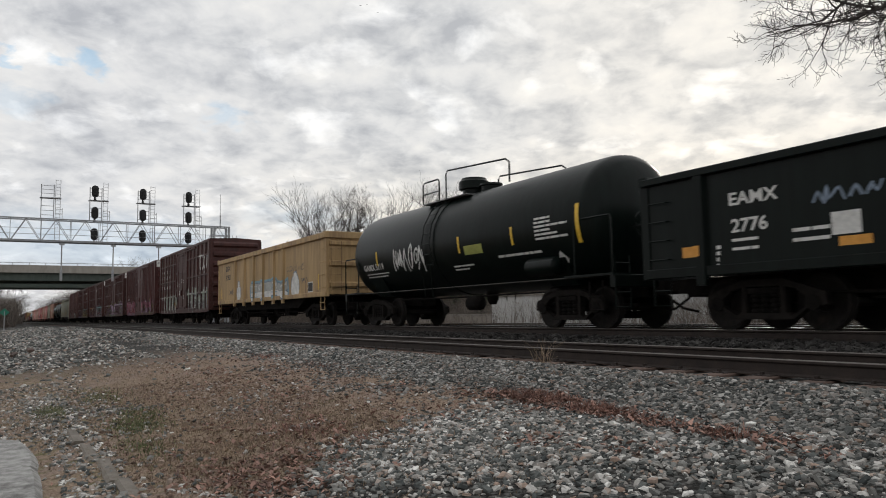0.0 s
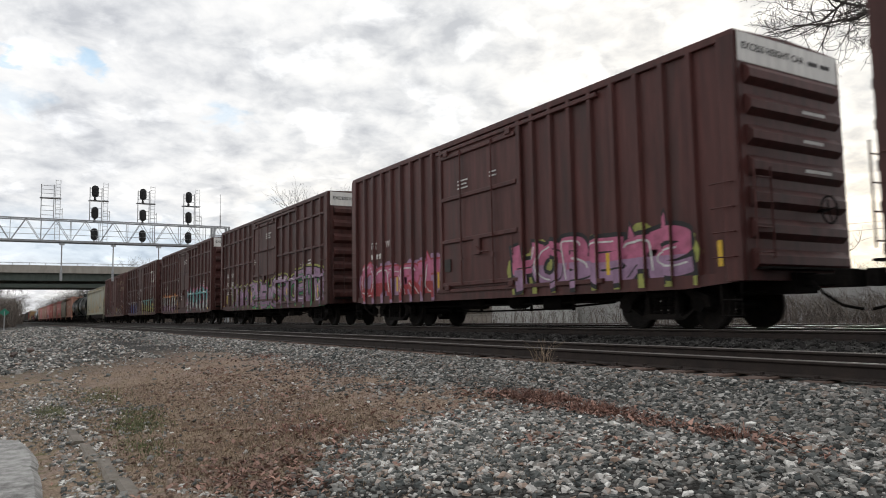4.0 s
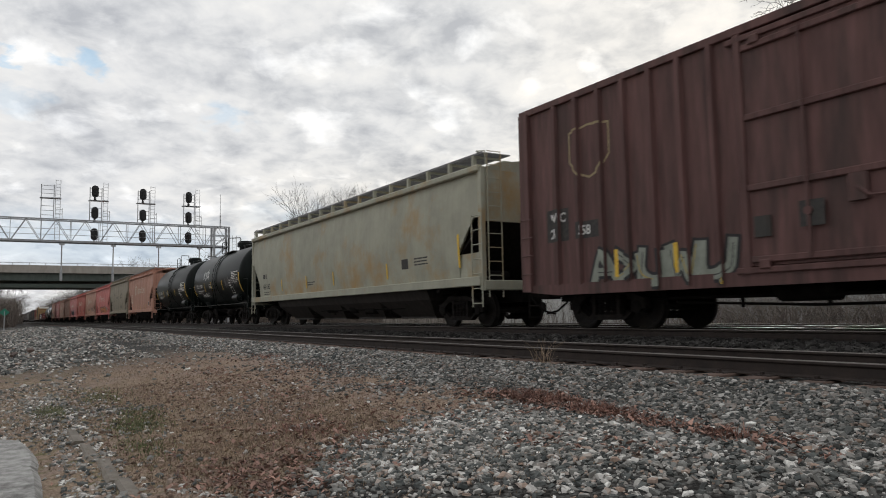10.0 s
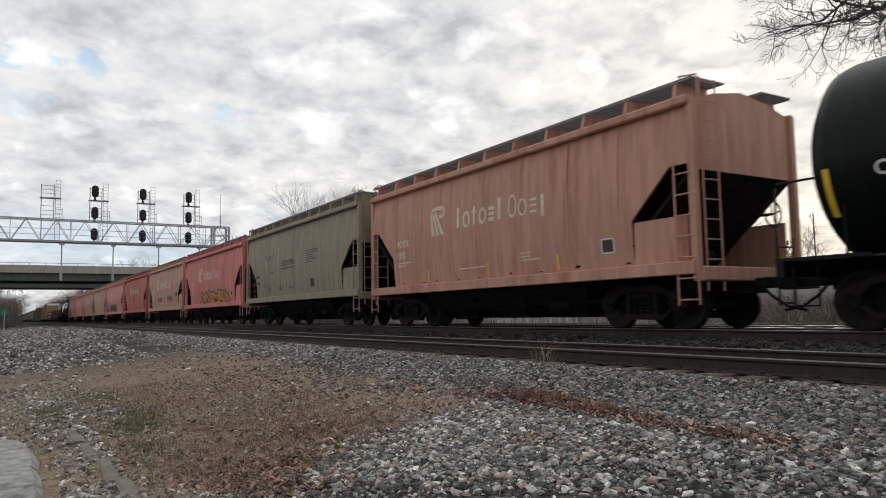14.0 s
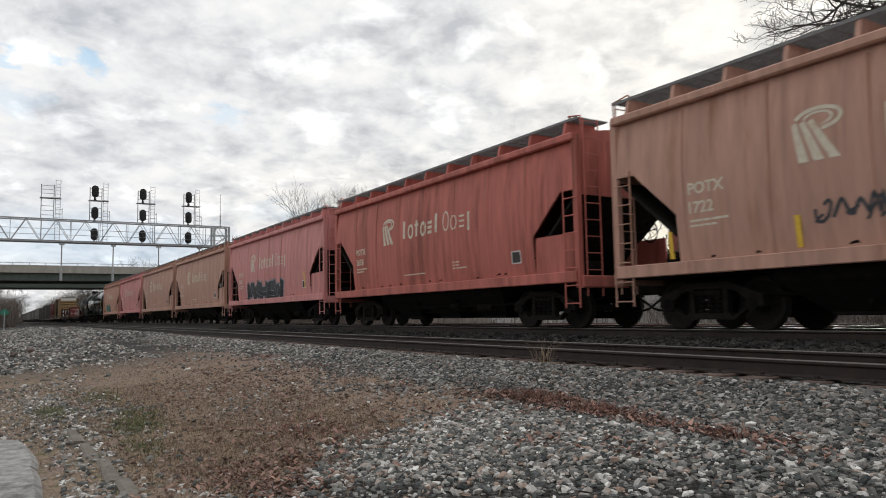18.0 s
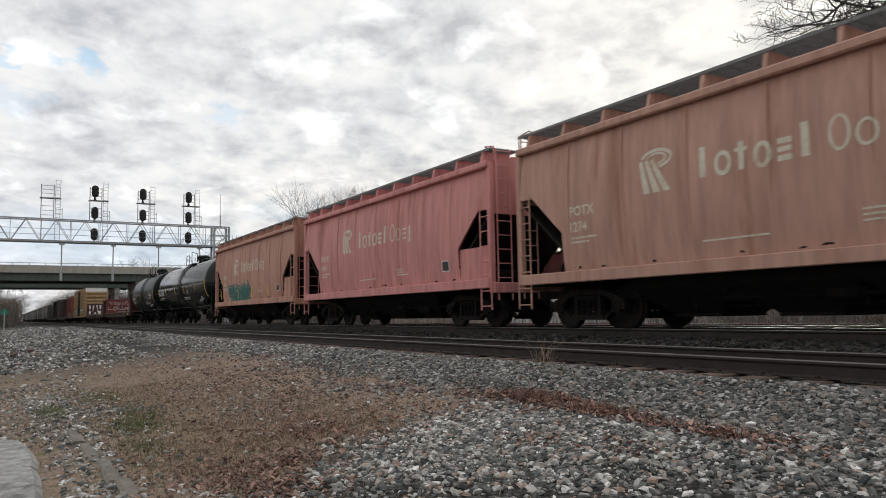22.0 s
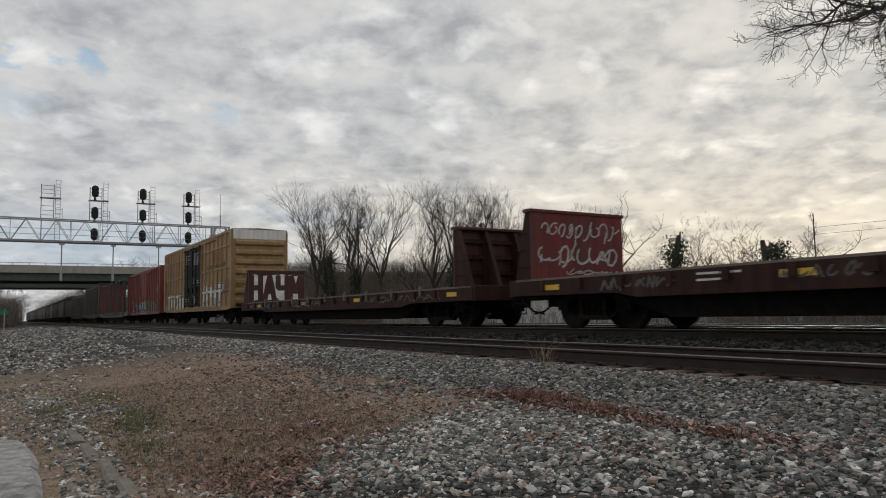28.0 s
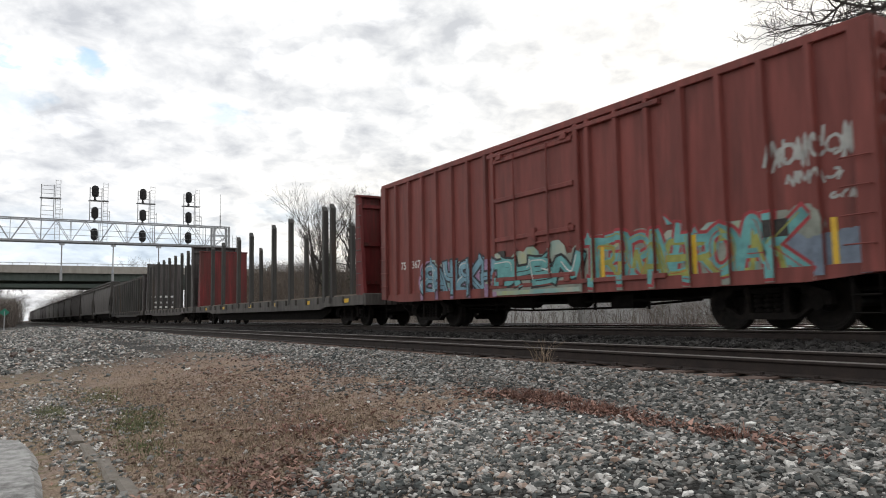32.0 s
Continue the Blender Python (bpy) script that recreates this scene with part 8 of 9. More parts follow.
    decal("stencil", bars(5.4, 2.4, 0.12, 6, 0.06, 0.07, 2, 1) + bars(5.85, 2.4, 0.12, 6, 0.06, 0.07, 3, 1), M_WHITE, car, sk)
    p = decal("placard", [bar(6.25, 1.85, 0.5, 0.36)], M_STENBLK, car, sk, 0.006, "black placard")
    decal("placard_border", path([(6.25, 1.85), (6.75, 1.85), (6.75, 2.2), (6.25, 2.2), (6.25, 1.86), (6.5, 1.86), (6.5, 2.2)], 0.035), M_WHITE, p, sk, 0.009)
    decal("placard", [bar(6.3, 1.5, 0.42, 0.22)], M_AMBER, car, sk, 0.006, "amber placard")
    decal("placard", [bar(-0.9, 1.6, 0.4, 0.4)], M_STENBLK, car, sk, 0.03, "dark placard board")
    reflect(car, sk, (2.5, 5.35, 7.55, -4.9, -3.4), 1.05, 0.55)
    decal("sill_mark", [bar(5.2, 0.8, 0.4, 0.12), bar(-2.4, 0.8, 0.35, 0.1), bar(-5.0, 0.8, 0.35, 0.1), bar(1.2, 0.8, 0.4, 0.1)], M_SAFETY, car, sk, 0.012, "yellow sill mark")
    place(car, -133.35, -149.11)


def white_end(car, length):
    end = [o for o in car.children if o.name.startswith("end_panel")][-1]
    tri = words("EXCESS HEIGHT CAR", 0, 0, 0.12, 1.1)
    face_decal("warning_words", [[(-1.35 + y, 4.80 + z) for y, z in t] for t in tri], M_STENBLK, end, length / 2 + 0.037, 0.002)
    face_decal("warning_print", [[(0.55 + a, 4.80), (0.85 + a, 4.80), (0.85 + a, 4.88), (0.55 + a, 4.88)] for a in (0, 0.38)], M_STENBLK, end, length / 2 + 0.037, 0.002)
    face_decal("end_stencil", [[(0.1, z), (0.1 + w, z), (0.1 + w, z + 0.06), (0.1, z + 0.06)] for z, w in ((3.81, .7), (3.28, .6), (2.75, .8))], M_WHITE, end, length / 2 + 0.147, 0.002)


def tanks_and_hoppers():
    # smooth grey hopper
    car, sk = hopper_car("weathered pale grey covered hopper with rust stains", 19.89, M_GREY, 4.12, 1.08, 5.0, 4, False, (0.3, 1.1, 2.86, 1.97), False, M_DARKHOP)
    decal("reporting_mark", bars(-8.2, 2.15, 0.5, 1, 0.24, 0.1, 1, 2) + words("641165", -8.25, 1.66, 0.24, 0.95), M_STENBLK, car, sk)
    decal("stencil", bars(-8.2, 1.5, 1.0, 2, 0.04, 0.06, 2, 3) + bars(-2.5, 1.7, 0.8, 2, 0.05, 0.05, 3, 3) + bars(6.4, 2.0, 0.8, 3, 0.05, 0.05, 4, 3), M_STENBLK, car, sk)
    decal("placard", [bar(5.6, 1.75, 0.42, 0.3)], M_STENBLK, car, sk, 0.005, "black placard")
    reflect(car, sk, (8.9,), 1.6, 0.9, 0.10)
    reflect(car, sk, (-5.6, 0.2, -2.6, 4.6), 1.5, 0.5)
    place(car, -150.87, -170.76)
    for right, left, num, seed, tag in ((-172.2, -183.45, "CCLX 1980", 3, True), (-185.0, -196.5, "CCLX 1968", 4, False)):
        L = right - left
        car, sk = tank_car("dull black tank car with graffiti scribbles" if tag else "dull black tank car with white stencils", L, 1.66, 2.62, M_BLACKM, [], 0.12, None, (0.2, 2.75, 0.35))
        decal("reporting_mark", words(num, -4.45, 2.2, 0.20, 1.05), M_WHITE, car, sk)
        decal("stencil", bars(-4.3, 2.0, 1.5, 2, 0.05, 0.06, 1, 4) + bars(-1.4, 2.3, 0.6, 3, 0.05, 0.05, 2, 2), M_WHITE, car, sk)
        decal("data_panel", bars(3.6, 2.75, 1.2, 7, 0.06, 0.04, 3, 4) + bars(2.9, 2.35, 0.6, 3, 0.08, 0.07, 4, 1), M_WHITE, car, sk)
        decal("placard", path([(3.1, 1.7), (3.55, 1.7), (3.55, 2.0), (3.1, 2.0), (3.1, 1.72)], 0.04), M_WHITE, car, sk)
        for x in (-2.5, -0.9, 1.5):
            decal("reflector", [bar(x, 1.95, 0.10, 0.5)], M_SAFETY, car, sk, 0.006, "yellow reflective strip")
        decal("reflector", [bar(4.95, 1.7, 0.13, 1.0), bar(-5.2, 1.7, 0.1, 0.7)], M_SAFETY, car, sk, 0.006, "yellow reflective strip")
        if tag:
            decal("graffiti", scrawl(-2.6, -1.2, 2.6, 3.2, 8, 0.06, 6) + scrawl(-3.6, -1.9, 1.6, 1.9, 9, 0.04, 6), SPRAY["white"], car, sk, 0.005, "white sprayed tags")
            decal("graffiti", scrawl(2.2, 5.0, 2.0, 2.6, 12, 0.07, 7) + scrawl(-5.1, -4.3, 1.9, 2.4, 13, 0.07, 3), SPRAY["grime"], car, sk, 0.005, "faded sprayed tags")
        place(car, right, left)
    cars = ((-198.40, -211.47, P_ORANGE, "1392", "faded orange covered hopper with cream brand blocks"), (-226.74, -240.30, P_RED, "2416", "red covered hopper with big orange graffiti"),
            (-241.26, -254.53, P_TAN, "1722", "tan covered hopper with black tags"), (-255.71, -268.78, P_DEEP, "2658", "deep red covered hopper with rust runs"),
            (-270.00, -283.37, P_PINK, "2660", "pink-red covered hopper with black graffiti"), (-284.50, -297.72, P_TAN, "1510", "dusty tan covered hopper with faded blocks"),
            (-298.78, -311.94, P_TAN, "1274", "tan covered hopper with cream brand blocks"), (-313.19, -326.25, P_PINK, "1454", "pink covered hopper with red stains"),
            (-327.53, -340.63, P_ORANGE, "1485", "faded orange covered hopper with green graffiti"))
    for i, (right, left, paint, num, label) in enumerate(cars):
        car, sk = potash(label, paint, num, right, left)
        if i == 1:
            graffiti(car, sk, -2.1, 4.0, 1.18, 1.95, 6, 81, "orange", "black", "gold", "slate", "orange graffiti on a blue cloud", 0.34, 0.07, None, None, "black", "black")
            decal("scribble", scrawl(-3.4, -2.6, 1.45, 1.75, 5, 0.05, 3), SPRAY["lilac"], car, sk)
        if i == 2:
            decal("graffiti", scrawl(-2.5, -0.6, 1.6, 2.05, 21, 0.05, 7) + scrawl(1.1, 3.2, 1.6, 2.1, 22, 0.06, 8) + scrawl(4.1, 5.0, 1.95, 2.3, 23, 0.05, 5), SPRAY["charcoal"], car, sk, 0.005, "black sprayed tags")
            reflect(car, sk, (-5.3, -2.8, -0.1, 2.6), 1.3, 0.5)
        if i == 4:
            graffiti(car, sk, -3.4, 1.8, 1.18, 2.05, 5, 83, "charcoal", "black", None, None, "black graffiti letters edged in pale blue", 0.34, 0.05, "slate", "black", "slate")
            reflect(car, sk, (4.6,), 1.5, 0.7)
        if i == 7:
            stain = surface("red_stain", (0.46, 0.12, 0.10), (0.58, 0.24, 0.21), 0.7, 0, 5.0, (1, 1, 0.2), (0.60, 0.27, 0.24), 0.5)
            for x, w, z in ((1.05, 0.05, 2.5), (1.25, 0.09, 2.1), (1.5, 0.06, 2.7), (1.62, 0.03, 2.3)):
                decal("stain", [[(x - w, 4.0), (x + w, 4.0), (x + w * .6, 3.1), (x + 0.01, z), (x - w * .5, 3.0)]], stain, car, sk, 0.002, "red stain down the side")
        if i == 8:
            graffiti(car, sk, -3.6, -0.2, 1.15, 2.0, 4, 84, "forest", "sage", None, None, "dark green graffiti letters", 0.46, 0.05, "forest", None, "sage")
            reflect(car, sk, (-5.4, -2.0, 0.4, 2.9), 1.35, 0.5)
        if i == 0:
            reflect(car, sk, (-2.9, 0.1, 2.8), 1.3, 0.35, 0.07)
        place(car, right, left)
    # olive hopper between the first two
    car, sk = hopper_car("dirty olive-grey covered hopper", 13.27, M_OLIVE, 4.25, 1.05, 4.95)
    decal("brand_strip", word_blocks(-3.6, 2.95, 0.32, "Tsssst", 0.4), M_STENBLK, car, sk, 0.005, "faded dark brand blocks")
    decal("slogan", words("GROWING", -1.4, 2.6, 0.22, 1.05), M_STENBLK, car, sk)
    decal("stencil", bars(-1.4, 2.45, 1.7, 1, 0.06, 0.05, 1, 9) + bars(1.6, 3.0, 1.3, 6, 0.04, 0.06, 2, 5) + bars(-5.2, 2.2, 0.7, 1, 0.16, 0.1, 3, 4) + bars(-5.2, 1.9, 0.7, 1, 0.16, 0.1, 4, 4) + bars(-3.0, 2.35, 0.9, 1, 0.06, 0.05, 5, 5), M_STENBLK, car, sk)
    decal("scribble", scrawl(-3.6, -3.0, 1.5, 1.75, 2, 0.035, 3) + scrawl(-2.0, -1.5, 1.5, 1.75, 3, 0.035, 3) + scrawl(-0.6, 0.2, 1.55, 1.7, 4, 0.03, 3), SPRAY["grime"], car, sk)
    decal("placard", [bar(2.0, 1.55, 0.4, 0.34)], M_STENBLK, car, sk, 0.005, "black placard")
    place(car, -212.60, -225.87)
    for right, left, num, shiny in ((-342.3, -358.3, "GBRX 716807", True), (-360.0, -371.7, "CCLX 1634", False)):
        L = right - left
        car, sk = tank_car("long glossy black tank car with yellow strips" if shiny else "short black tank car with white stencils", L, 1.655, 2.585, M_BLACK if shiny else M_BLACKM, [], 0.15, None, (0.5, 2.2, -0.15))
        hl = L / 2
        decal("reporting_mark", words(num, -hl + 0.45, 2.1, 0.21, 1.1), M_WHITE, car, sk)
        decal("stencil", bars(-hl + 0.9, 1.9, 1.6, 2, 0.05, 0.06, 3, 4) + bars(0.8, 1.75, 1.8, 2, 0.05, 0.06, 4, 5) + bars(2.2, 2.2, 0.45, 3, 0.05, 0.06, 5, 1), M_WHITE, car, sk)
        if shiny:
            decal("data_plate", [bar(5.45, 1.62, 0.42, 0.10)], M_WHITE, car, sk, 0.005, "small white data plate")
        else:
            decal("data_panel", bars(hl - 2.6, 2.5, 1.25, 5, 0.07, 0.05, 6, 5), M_WHITE, car, sk)
        for x in ((-4.8, -1.5, 1.35, 4.55) if shiny else (-2.9, -1.0, 1.1)):
            decal("reflector", [bar(x, 2.1, 0.10, 0.5)], M_SAFETY, car, sk, 0.006, "yellow reflective strip")
        decal("reflector", [bar(-hl + 0.28, 1.8, 0.09, 0.8), bar(hl - 0.75, 1.7, 0.13, 1.0)], M_SAFETY, car, sk, 0.006, "yellow reflective strip")
        if not shiny:
            decal("scribble", scrawl(0.6, 3.4, 1.55, 1.95, 14, 0.045, 7), SPRAY["silver"], car, sk, 0.005, "silver sprayed tags")
        place(car, right, left)


def tail_cars():
    car, sk = flat_car("rusty red bulkhead flatcar with scratched red end walls", 20.1, M_FLATBROWN, M_FLATRED, 2.72, 1.14, 0.62)
    bulk = [o for o in car.children if o.name.startswith("bulkhead")]
    for b, x in ((bulk[0], -10.05 + 0.75),):
        polys = scrawl(-1.2, 1.2, 2.08, 2.6, 41, 0.04, 9, 0.9) + scrawl(-1.25, 1.2, 1.42, 2.02, 42, 0.05, 8, 0.95) + scrawl(-0.4, 1.2, 1.25, 1.4, 43, 0.025, 6)
        face_decal("graffiti", polys, SPRAY["silver"], b, x, 0.004, "pale sprayed scribble")
    decal("graffiti", scrawl(-0.6, 1.4, 0.75, 1.08, 31, 0.05, 9) + scrawl(-7.0, -5.2, 0.78, 1.05, 33, 0.05, 6) + scrawl(4, 7, 0.75, 1.05, 34, 0.05, 9) + scrawl(-3, -1.5, 0.8, 1.05, 38, 0.04, 6), SPRAY["grime"], car, sk, 0.005, "pale sprayed tags")
    for x in (-8.9, -3.0, 2.2, 5.5, 8.2):
        decal("reflector", [bar(x, 0.86, 0.6, 0.12)], M_SAFETY, car, sk, 0.005, "dull yellow strip")
    decal("stencil", bars(-4.6, 0.98, 0.9, 2, 0.05, 0.07, 3, 2) + bars(7.0, 1.0, 0.7, 2, 0.05, 0.07, 4, 2), M_WHITE, car, sk)
    place(car, -373.6, -393.7)
    car, sk = flat_car("rusty bulkhead flatcar with dark letters on a white end wall", 21.36, M_FLATBROWN, M_BROWN, 2.66, 1.10, 0.62, False, None, 1.0)
    bulk = [o for o in car.children if o.name.startswith("bulkhead")]
    hx = -10.68 + 1.0
    big = []
    for i, sh in enumerate((((.1, 0, .1, 1), (.85, 0, .85, 1), (.1, .5, .85, .5)), ((.1, 0, .5, 1), (.5, 1, .9, 0), (.25, .35, .75, .35)), ((.1, 1, .1, .5), (.85, 1, .85, 0), (.1, .5, .85, .5)), ((.05, 0, .1, 1), (.1, 1, .5, .3), (.5, .3, .9, 1), (.9, 1, .92, 0)))):
        for a, b, c, d in sh:
            big.append(stroke((-1.38 + i * 0.69 + a * 0.62, 1.25 + b * 1.2), (-1.38 + i * 0.69 + c * 0.62, 1.25 + d * 1.2), 0.27, 0.27))
    rng = random.Random(7)
    ground_coat = [[(-1.42 + 0.28 * k, 1.20 + rng.uniform(0, 0.06)), (-1.13 + 0.28 * k, 1.20 + rng.uniform(0, 0.06)), (-1.13 + 0.28 * k, 2.5 + rng.uniform(-0.05, 0.08)), (-1.42 + 0.28 * k, 2.5 + rng.uniform(-0.05, 0.08))] for k in range(10)]
    face_decal("graffiti", ground_coat, SPRAY["white"], bulk[0], hx, 0.006, "white sprayed ground behind dark block letters")
    face_decal("graffiti", big, M_BROWN, bulk[0], hx, 0.010, "dark block letter strokes")
    decal("graffiti", scrawl(-9.2, -5.5, 0.76, 1.0, 35, 0.06, 9) + scrawl(-3, 0, 0.76, 1.0, 36, 0.06, 6) + scrawl(4, 9, 0.75, 1.0, 37, 0.035, 12), SPRAY["grime"], car, sk, 0.005, "pale sprayed tags")
    for x in (-7.9, -2.0, 3.2, 9.4):
        decal("reflector", [bar(x, 0.84, 0.5, 0.12)], M_SAFETY, car, sk, 0.005, "dull yellow strip")
    part("load_strap", Build().tube([(8.2, -1.0, 1.1), (8.3, 0, 1.16), (8.6, 1.0, 1.1)], 0.04, 5), M_GALV, car, "loose webbing strap")
    place(car, -395.4, -416.76)
    # long yellow box car with black double doors
    car, sk = boxcar("long yellow boxcar with black double doors and white graffiti", 18.72, 5.18, M_YELLOW, [3.4, 4.35, 5.3, 6.25, 7.2, 8.15], (1.9, 3.15, 4.35), 4.9, M_DOORBLK, True, 0.80, 7, True)
    red = surface("stencil_red", (0.20, 0.075, 0.042), (0.27, 0.115, 0.06), 0.7, 0, 9.0)
    for i in range(3):
        decal("logo_block", [bar(5.2 + i * 0.6, 3.56, 0.42, 0.62, 0.06)], red, car, sk, 0.006, "worn red logo block")
    decal("slogan", words("RAILCAR POOLING EXPERTS", 3.75, 3.24, 0.22, 1.12), M_STENBLK, car, sk)
    decal("mark", words("TB", -8.35, 2.58, 0.24, 1.1, 0.15) + words("OX", -7.5, 2.58, 0.24, 1.1, 0.15), M_STENBLK, car, sk)
    decal("car_number", words("6393", -8.35, 2.15, 0.24, 1.45) + words("27", -6.6, 2.15, 0.24, 1.3), M_STENBLK, car, sk)
    decal("slogan", words("next", -8.4, 3.85, 0.16, 1.0, 0.2) + words("load", -8.4, 3.60, 0.16, 1.0, 0.2) + words("any", -5.75, 3.85, 0.17, 1.0, 0.2) + words("road", -5.75, 3.60, 0.17, 1.0, 0.2), M_STENBLK, car, sk)
    blue = surface("stencil_blue", (0.06, 0.08, 0.30), (0.09, 0.12, 0.38), 0.6, 0, 9.0)
    redx = surface("stencil_bright_red", (0.45, 0.07, 0.07), (0.55, 0.10, 0.09), 0.6, 0, 9.0)
    decal("emblem", path([(-7.25, 4.25), (-6.85, 3.86), (-6.72, 3.76), (-6.85, 3.62), (-7.25, 3.2)], 0.16) + path([(-6.2, 4.3), (-6.6, 3.86), (-6.2, 3.25)], 0.13), blue, car, sk, 0.007, "blue chevron emblem")
    decal("emblem", path([(-7.45, 4.15), (-7.0, 3.78), (-7.42, 3.3)], 0.13) + path([(-6.05, 4.15), (-6.45, 3.75), (-6.08, 3.4)], 0.14), redx, car, sk, 0.006, "red chevron emblem")
    decal("door_stencil", bars(-1.9, 4.45, 1.2, 5, 0.045, 0.09, 3, 2) + bars(0.5, 4.45, 1.3, 7, 0.045, 0.08, 4, 2) + bars(0.3, 2.9, 0.3, 4, 0.05, 0.07, 5, 1) + bars(1.5, 2.7, 0.6, 2, 0.05, 0.07, 6, 2) + bars(-1.8, 1.6, 0.5, 4, 0.06, 0.1, 7, 2) + bars(0.6, 1.7, 0.6, 4, 0.07, 0.1, 8, 2), M_WHITE, car, sk)
    decal("warning_square", [bar(-0.9, 1.45, 0.18, 0.24), bar(1.1, 1.4, 0.18, 0.24)], SPRAY["orange"], car, sk, 0.05, "orange sticker")
    graffiti(car, sk, 2.8, 7.3, 0.9, 2.3, 4, 91, "white", "black", None, None, "white graffiti letters outlined in black", 0.40, 0.04, "silver", "silver", "black")
    graffiti(car, sk, -8.0, -2.5, 0.84, 2.0, 5, 97, "white", "black", None, None, "white graffiti letters outlined in black", 0.36, 0.075, None, None, "black")
    decal("scribble", scrawl(7.5, 8.7, 1.5, 2.7, 24, 0.035, 5) + scrawl(-9.2, -8.7, 2.6, 3.3, 25, 0.03, 4), SPRAY["grime"], car, sk)
    reflect(car, sk, (3.0, 4.7, 7.0, -5.0, -8.0), 1.1, 0.55)
    place(car, -418.68, -437.40)
    white_end(car, 18.72 - 0.02)
    car, sk = boxcar("red boxcar with peeling paint and pastel graffiti", 15.55, 4.55, M_RED, [1.9 + 0.82 * i for i in range(8)][0:7], (), 3.1, None, False, 0.76, 10)
    pastel = surface("spray_pastel", (0.16, 0.34, 0.33), (0.42, 0.42, 0.33), 0.65, 0, 1.3, (1, 1, 0.7), (0.40, 0.40, 0.12), 0.52, 0.0)
    decal("graffiti", cloud(-5.3, 6.5, 0.80, 1.80, 105, 26), pastel, car, sk, 0.0015, "faded pastel sheet of sprayed colour")
    graffiti(car, sk, -5.2, -1.6, 0.85, 1.75, 6, 101, "sky", "charcoal", "white", "lilac", "pale blue graffiti", 0.30)
    graffiti(car, sk, -1.5, 1.5, 1.0, 1.7, 4, 102, "teal", "black", "white", "sage", "teal graffiti on the door", 0.28)
    graffiti(car, sk, 1.7, 6.6, 0.85, 1.9, 8, 103, "teal", "red", "lime", "sage", "teal, green and orange graffiti", 0.26)
    graffiti(car, sk, 2.1, 6.2, 0.95, 1.7, 7, 104, "lime", "teal", "orange", None, "green and orange graffiti", 0.2, 0.03)
    decal("haze", cloud(6.4, 7.6, 0.85, 1.5, 8), SPRAY["slate"], car, sk, 0.004, "blue-grey sprayed patch")
    decal("scribble", scrawl(6.0, 7.5, 2.5, 3.1, 26, 0.06, 6) + scrawl(6.3, 7.2, 2.25, 2.5, 27, 0.05, 4) + scrawl(7.0, 7.5, 1.95, 2.1, 28, 0.05, 3), SPRAY["silver"], car, sk, 0.006, "silver sprayed tag")
    decal("car_number", words("75", -6.6, 1.75, 0.22, 1.1) + words("367", -5.9, 1.75, 0.22, 1.1), M_WHITE, car, sk)
    decal("placard", [bar(5.9, 1.5, 0.42, 0.28)], M_STENBLK, car, sk, 0.016, "black placard")
    reflect(car, sk, (7.05, 2.2, 4.5), 1.0, 0.7)
    place(car, -439.26, -454.81)
    # log flats with stakes
    car, sk = flat_car("log flatcar with tall stakes and red end walls", 24.9, M_STAKE, M_FLATRED, 4.5, 1.12, 0.55, True, M_DULLHOP)
    stakes(car, (9.6, 8.85, 4.96, 2.68, -0.84, -3.1, -6.2, -8.6), 1.12, 4.6, M_STAKE)
    for x in (-10, -6, -1, 3, 7, 10.8):
        decal("reflector", [bar(x, 0.84, 0.4, 0.14)], M_SAFETY, car, sk, 0.005, "dull yellow strip")
    place(car, -456.3, -481.2)
    car, sk = flat_car("dark log flatcar with steel end walls and stakes", 18.3, M_STAKE, M_PANELDK, 5.0, 1.12, 0.55, True, M_DULLHOP)
    stakes(car, (7.4, 5.4, 3.2, 1.0, -1.2, -3.4, -5.6, -7.2), 1.12, 4.9, M_STAKE)
    bulk = [o for o in car.children if o.name.startswith("bulkhead")]
    face_decal("stencil", [[(-1.1 + .5 * i + dy, z), (-.8 + .5 * i + dy, z), (-.8 + .5 * i + dy, z + .16), (-1.1 + .5 * i + dy, z + .16)] for i in range(4) for z, dy in ((2.2, 0), (1.7, .2), (1.3, .1))], M_WHITE, bulk[0], -9.15 + 0.75, 0.004)
    place(car, -482.3, -500.6)
    car, sk = flat_car("dark log flatcar stacked with steel stakes", 21.2, M_STAKE, M_PANELDK, 4.3, 1.12, 0.55, True)
    stakes(car, np.arange(-9.2, 9.6, 1.3), 1.12, 4.2, M_STAKE)
    place(car, -501.7, -522.9)
    light, _ = hopper_car("dull pale grey covered hopper", 17.6, M_DULLHOP, 4.3, 1.1, 4.95, 4)
    place(light, -524.2, -541.8)
    dark, _ = hopper_car("dark brown-grey covered hopper", 17.6, M_DARKHOP, 4.2, 1.1, 4.8, 4)
    place(dark, -562.2, -579.8)
    tan, _ = hopper_car("dusty brown covered hopper", 15.0, M_DULLHOP, 4.2, 1.1, 4.85, 3)
    place(tan, -581.2, -596.2)
    place(copy_thing(light, pose(0, 0, 0)), -543.2, -560.8)
    x = -597.6
    for i in range(12):
        src, ln = ((dark, 17.6), (tan, 15.0), (light, 17.6), (tan, 15.0), (dark, 17.6))[i % 5]
        place(copy_thing(src, pose(0, 0, 0)), x, x - ln)
        x -= ln + 1.4


head_cars()
box_cars()
tanks_and_hoppers()
tail_cars()


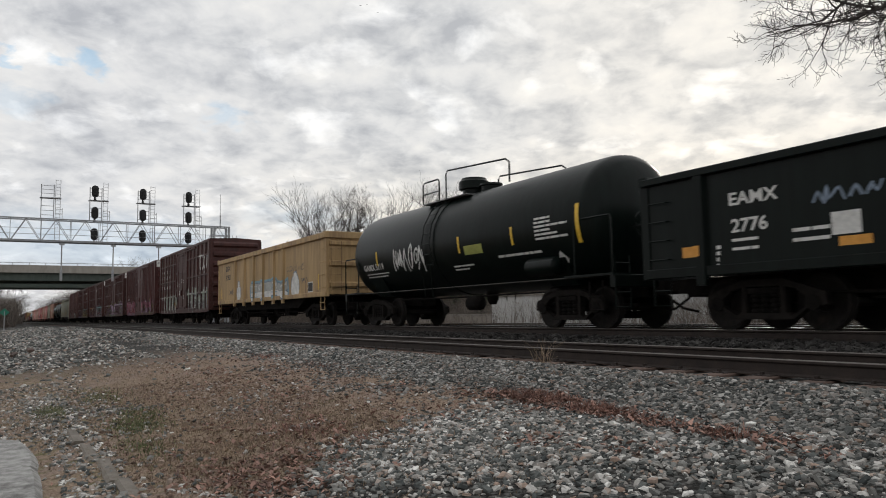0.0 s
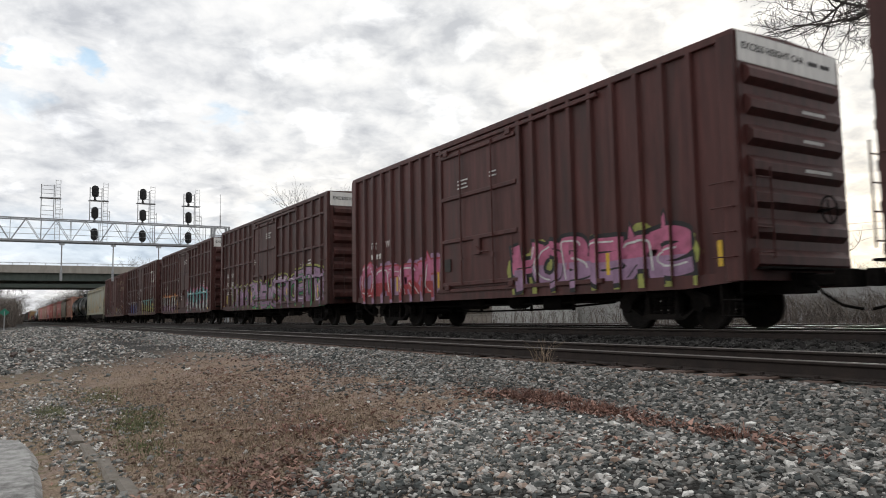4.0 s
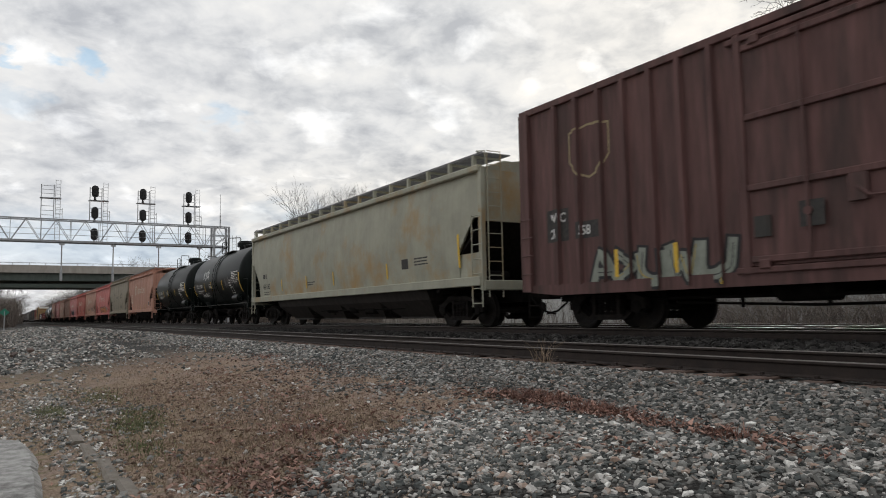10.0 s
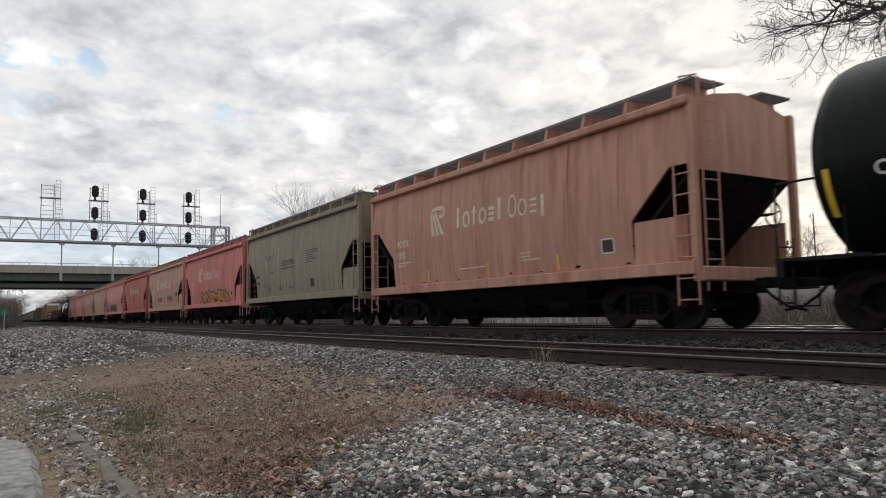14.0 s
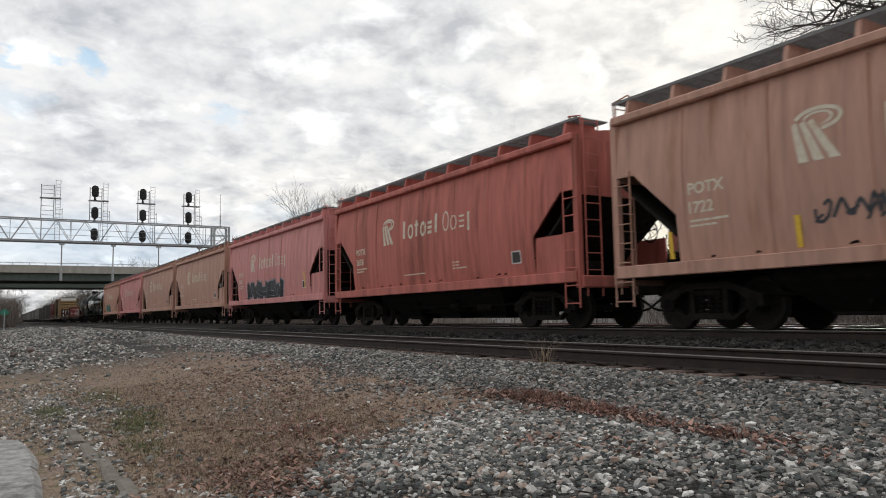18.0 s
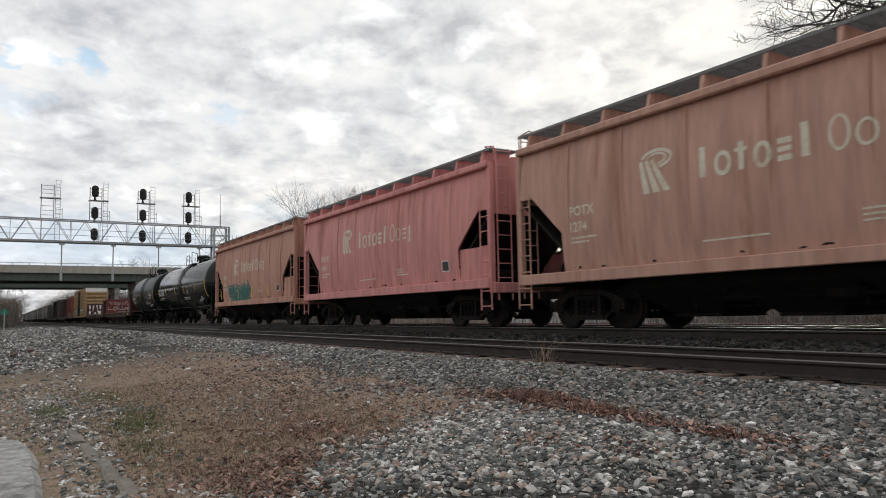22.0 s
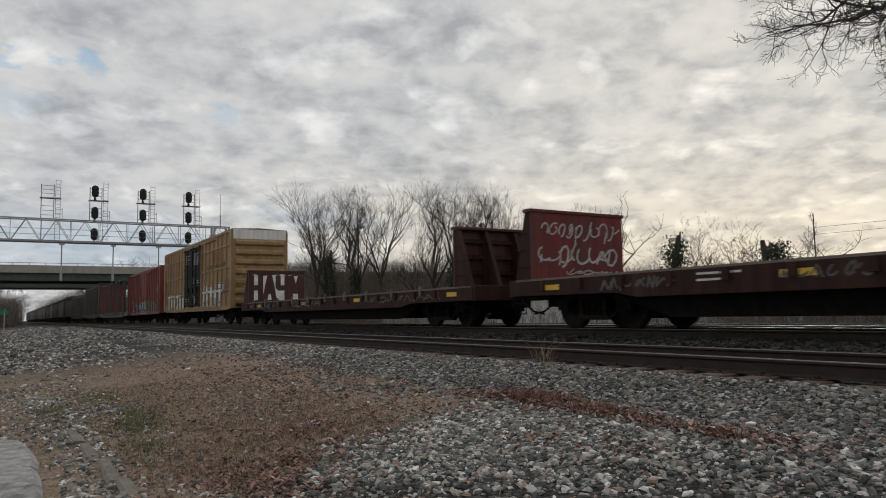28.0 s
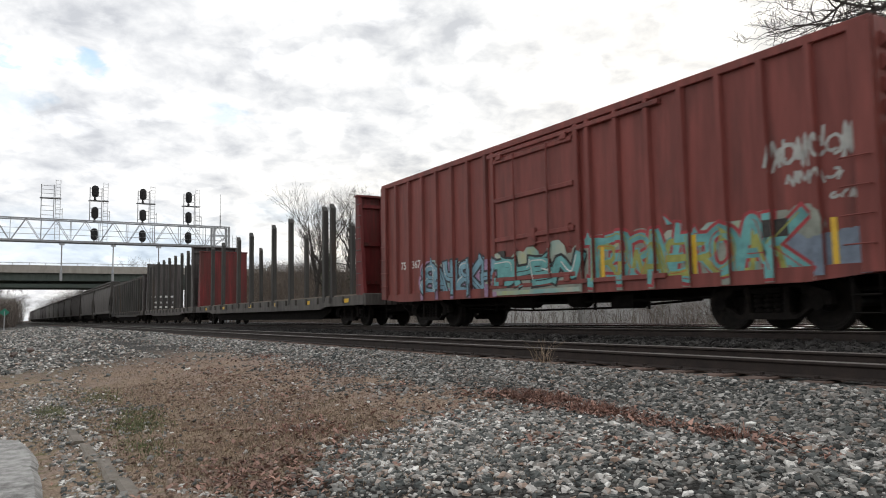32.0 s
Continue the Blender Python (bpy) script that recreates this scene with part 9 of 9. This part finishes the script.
def make_birds():
    flock = []
    rng = random.Random(12)
    for i in range(11):
        b = Build().add([(0.10, 0, 0), (-0.14, 0.015, 0.0), (-0.14, -0.015, 0), (0, 0, 0.035), (0, 0, -0.03)], [(0, 1, 3), (0, 3, 2), (0, 4, 1), (0, 2, 4), (1, 2, 3), (1, 4, 2)])
        bird = thing("bird", label="small dark bird flying high in a loose flock", category="bird", group="flock of birds")
        part("body", b, M_BIRD, bird)
        for s in (-1, 1):
            w = Build().add([(0.05, 0, 0), (-0.06, 0, 0), (-0.02, s * 0.24, 0.07), (0.03, s * 0.12, 0.045), (0.05, 0, .008), (-0.06, 0, .008)], [(0, 1, 2, 3), (4, 3, 2, 5)])
            part("wing", w, M_BIRD, bird)
        flock.append((bird, rng.uniform(-4, 4), rng.uniform(-3, 3), rng.uniform(-2.5, 2.5), rng.uniform(0, 6)))
    return flock


FLOCK = make_birds()


def motions():
    """The train rolls by at an even speed; its wheels turn with it; birds cross the sky."""
    for car in TRAIN:
        p = car.location.copy()
        walk(car, [(0.0, pose(p.x, p.y, p.z)), (32.0, pose(p.x + SPEED * 32.0, p.y, p.z))])
    wheels = [o for o in bpy.data.objects if o.name.startswith("wheelset")]
    turn = math.degrees(SPEED / 0.457)
    walk(wheels[0], [(k / 30.0, pose(0, 0, 0.457, 0, (turn * k / 30.0) % 360.0, 0)) for k in range(961)])
    act, slot = wheels[0].animation_data.action, wheels[0].animation_data.action_slot
    for w in wheels[1:]:
        w.rotation_mode = "QUATERNION"
        d = w.animation_data_create()
        d.action, d.action_slot = act, slot
    for bird, dx, dy, dz, ph in FLOCK:
        rows = []
        for t in range(0, 33, 2):
            x, y, z = -92 + 2.1 * t + dx + 1.5 * math.sin(t * 0.5 + ph), 46 - 0.4 * t + dy, 50 - 0.45 * t + dz + 1.2 * math.sin(t * 0.4 + ph)
            rows.append((float(t), pose(x, y, z, 8 * math.sin(t * 1.3 + ph), -3, -10 + 20 * math.sin(t * 0.3 + ph))))
        walk(bird, rows)


motions()
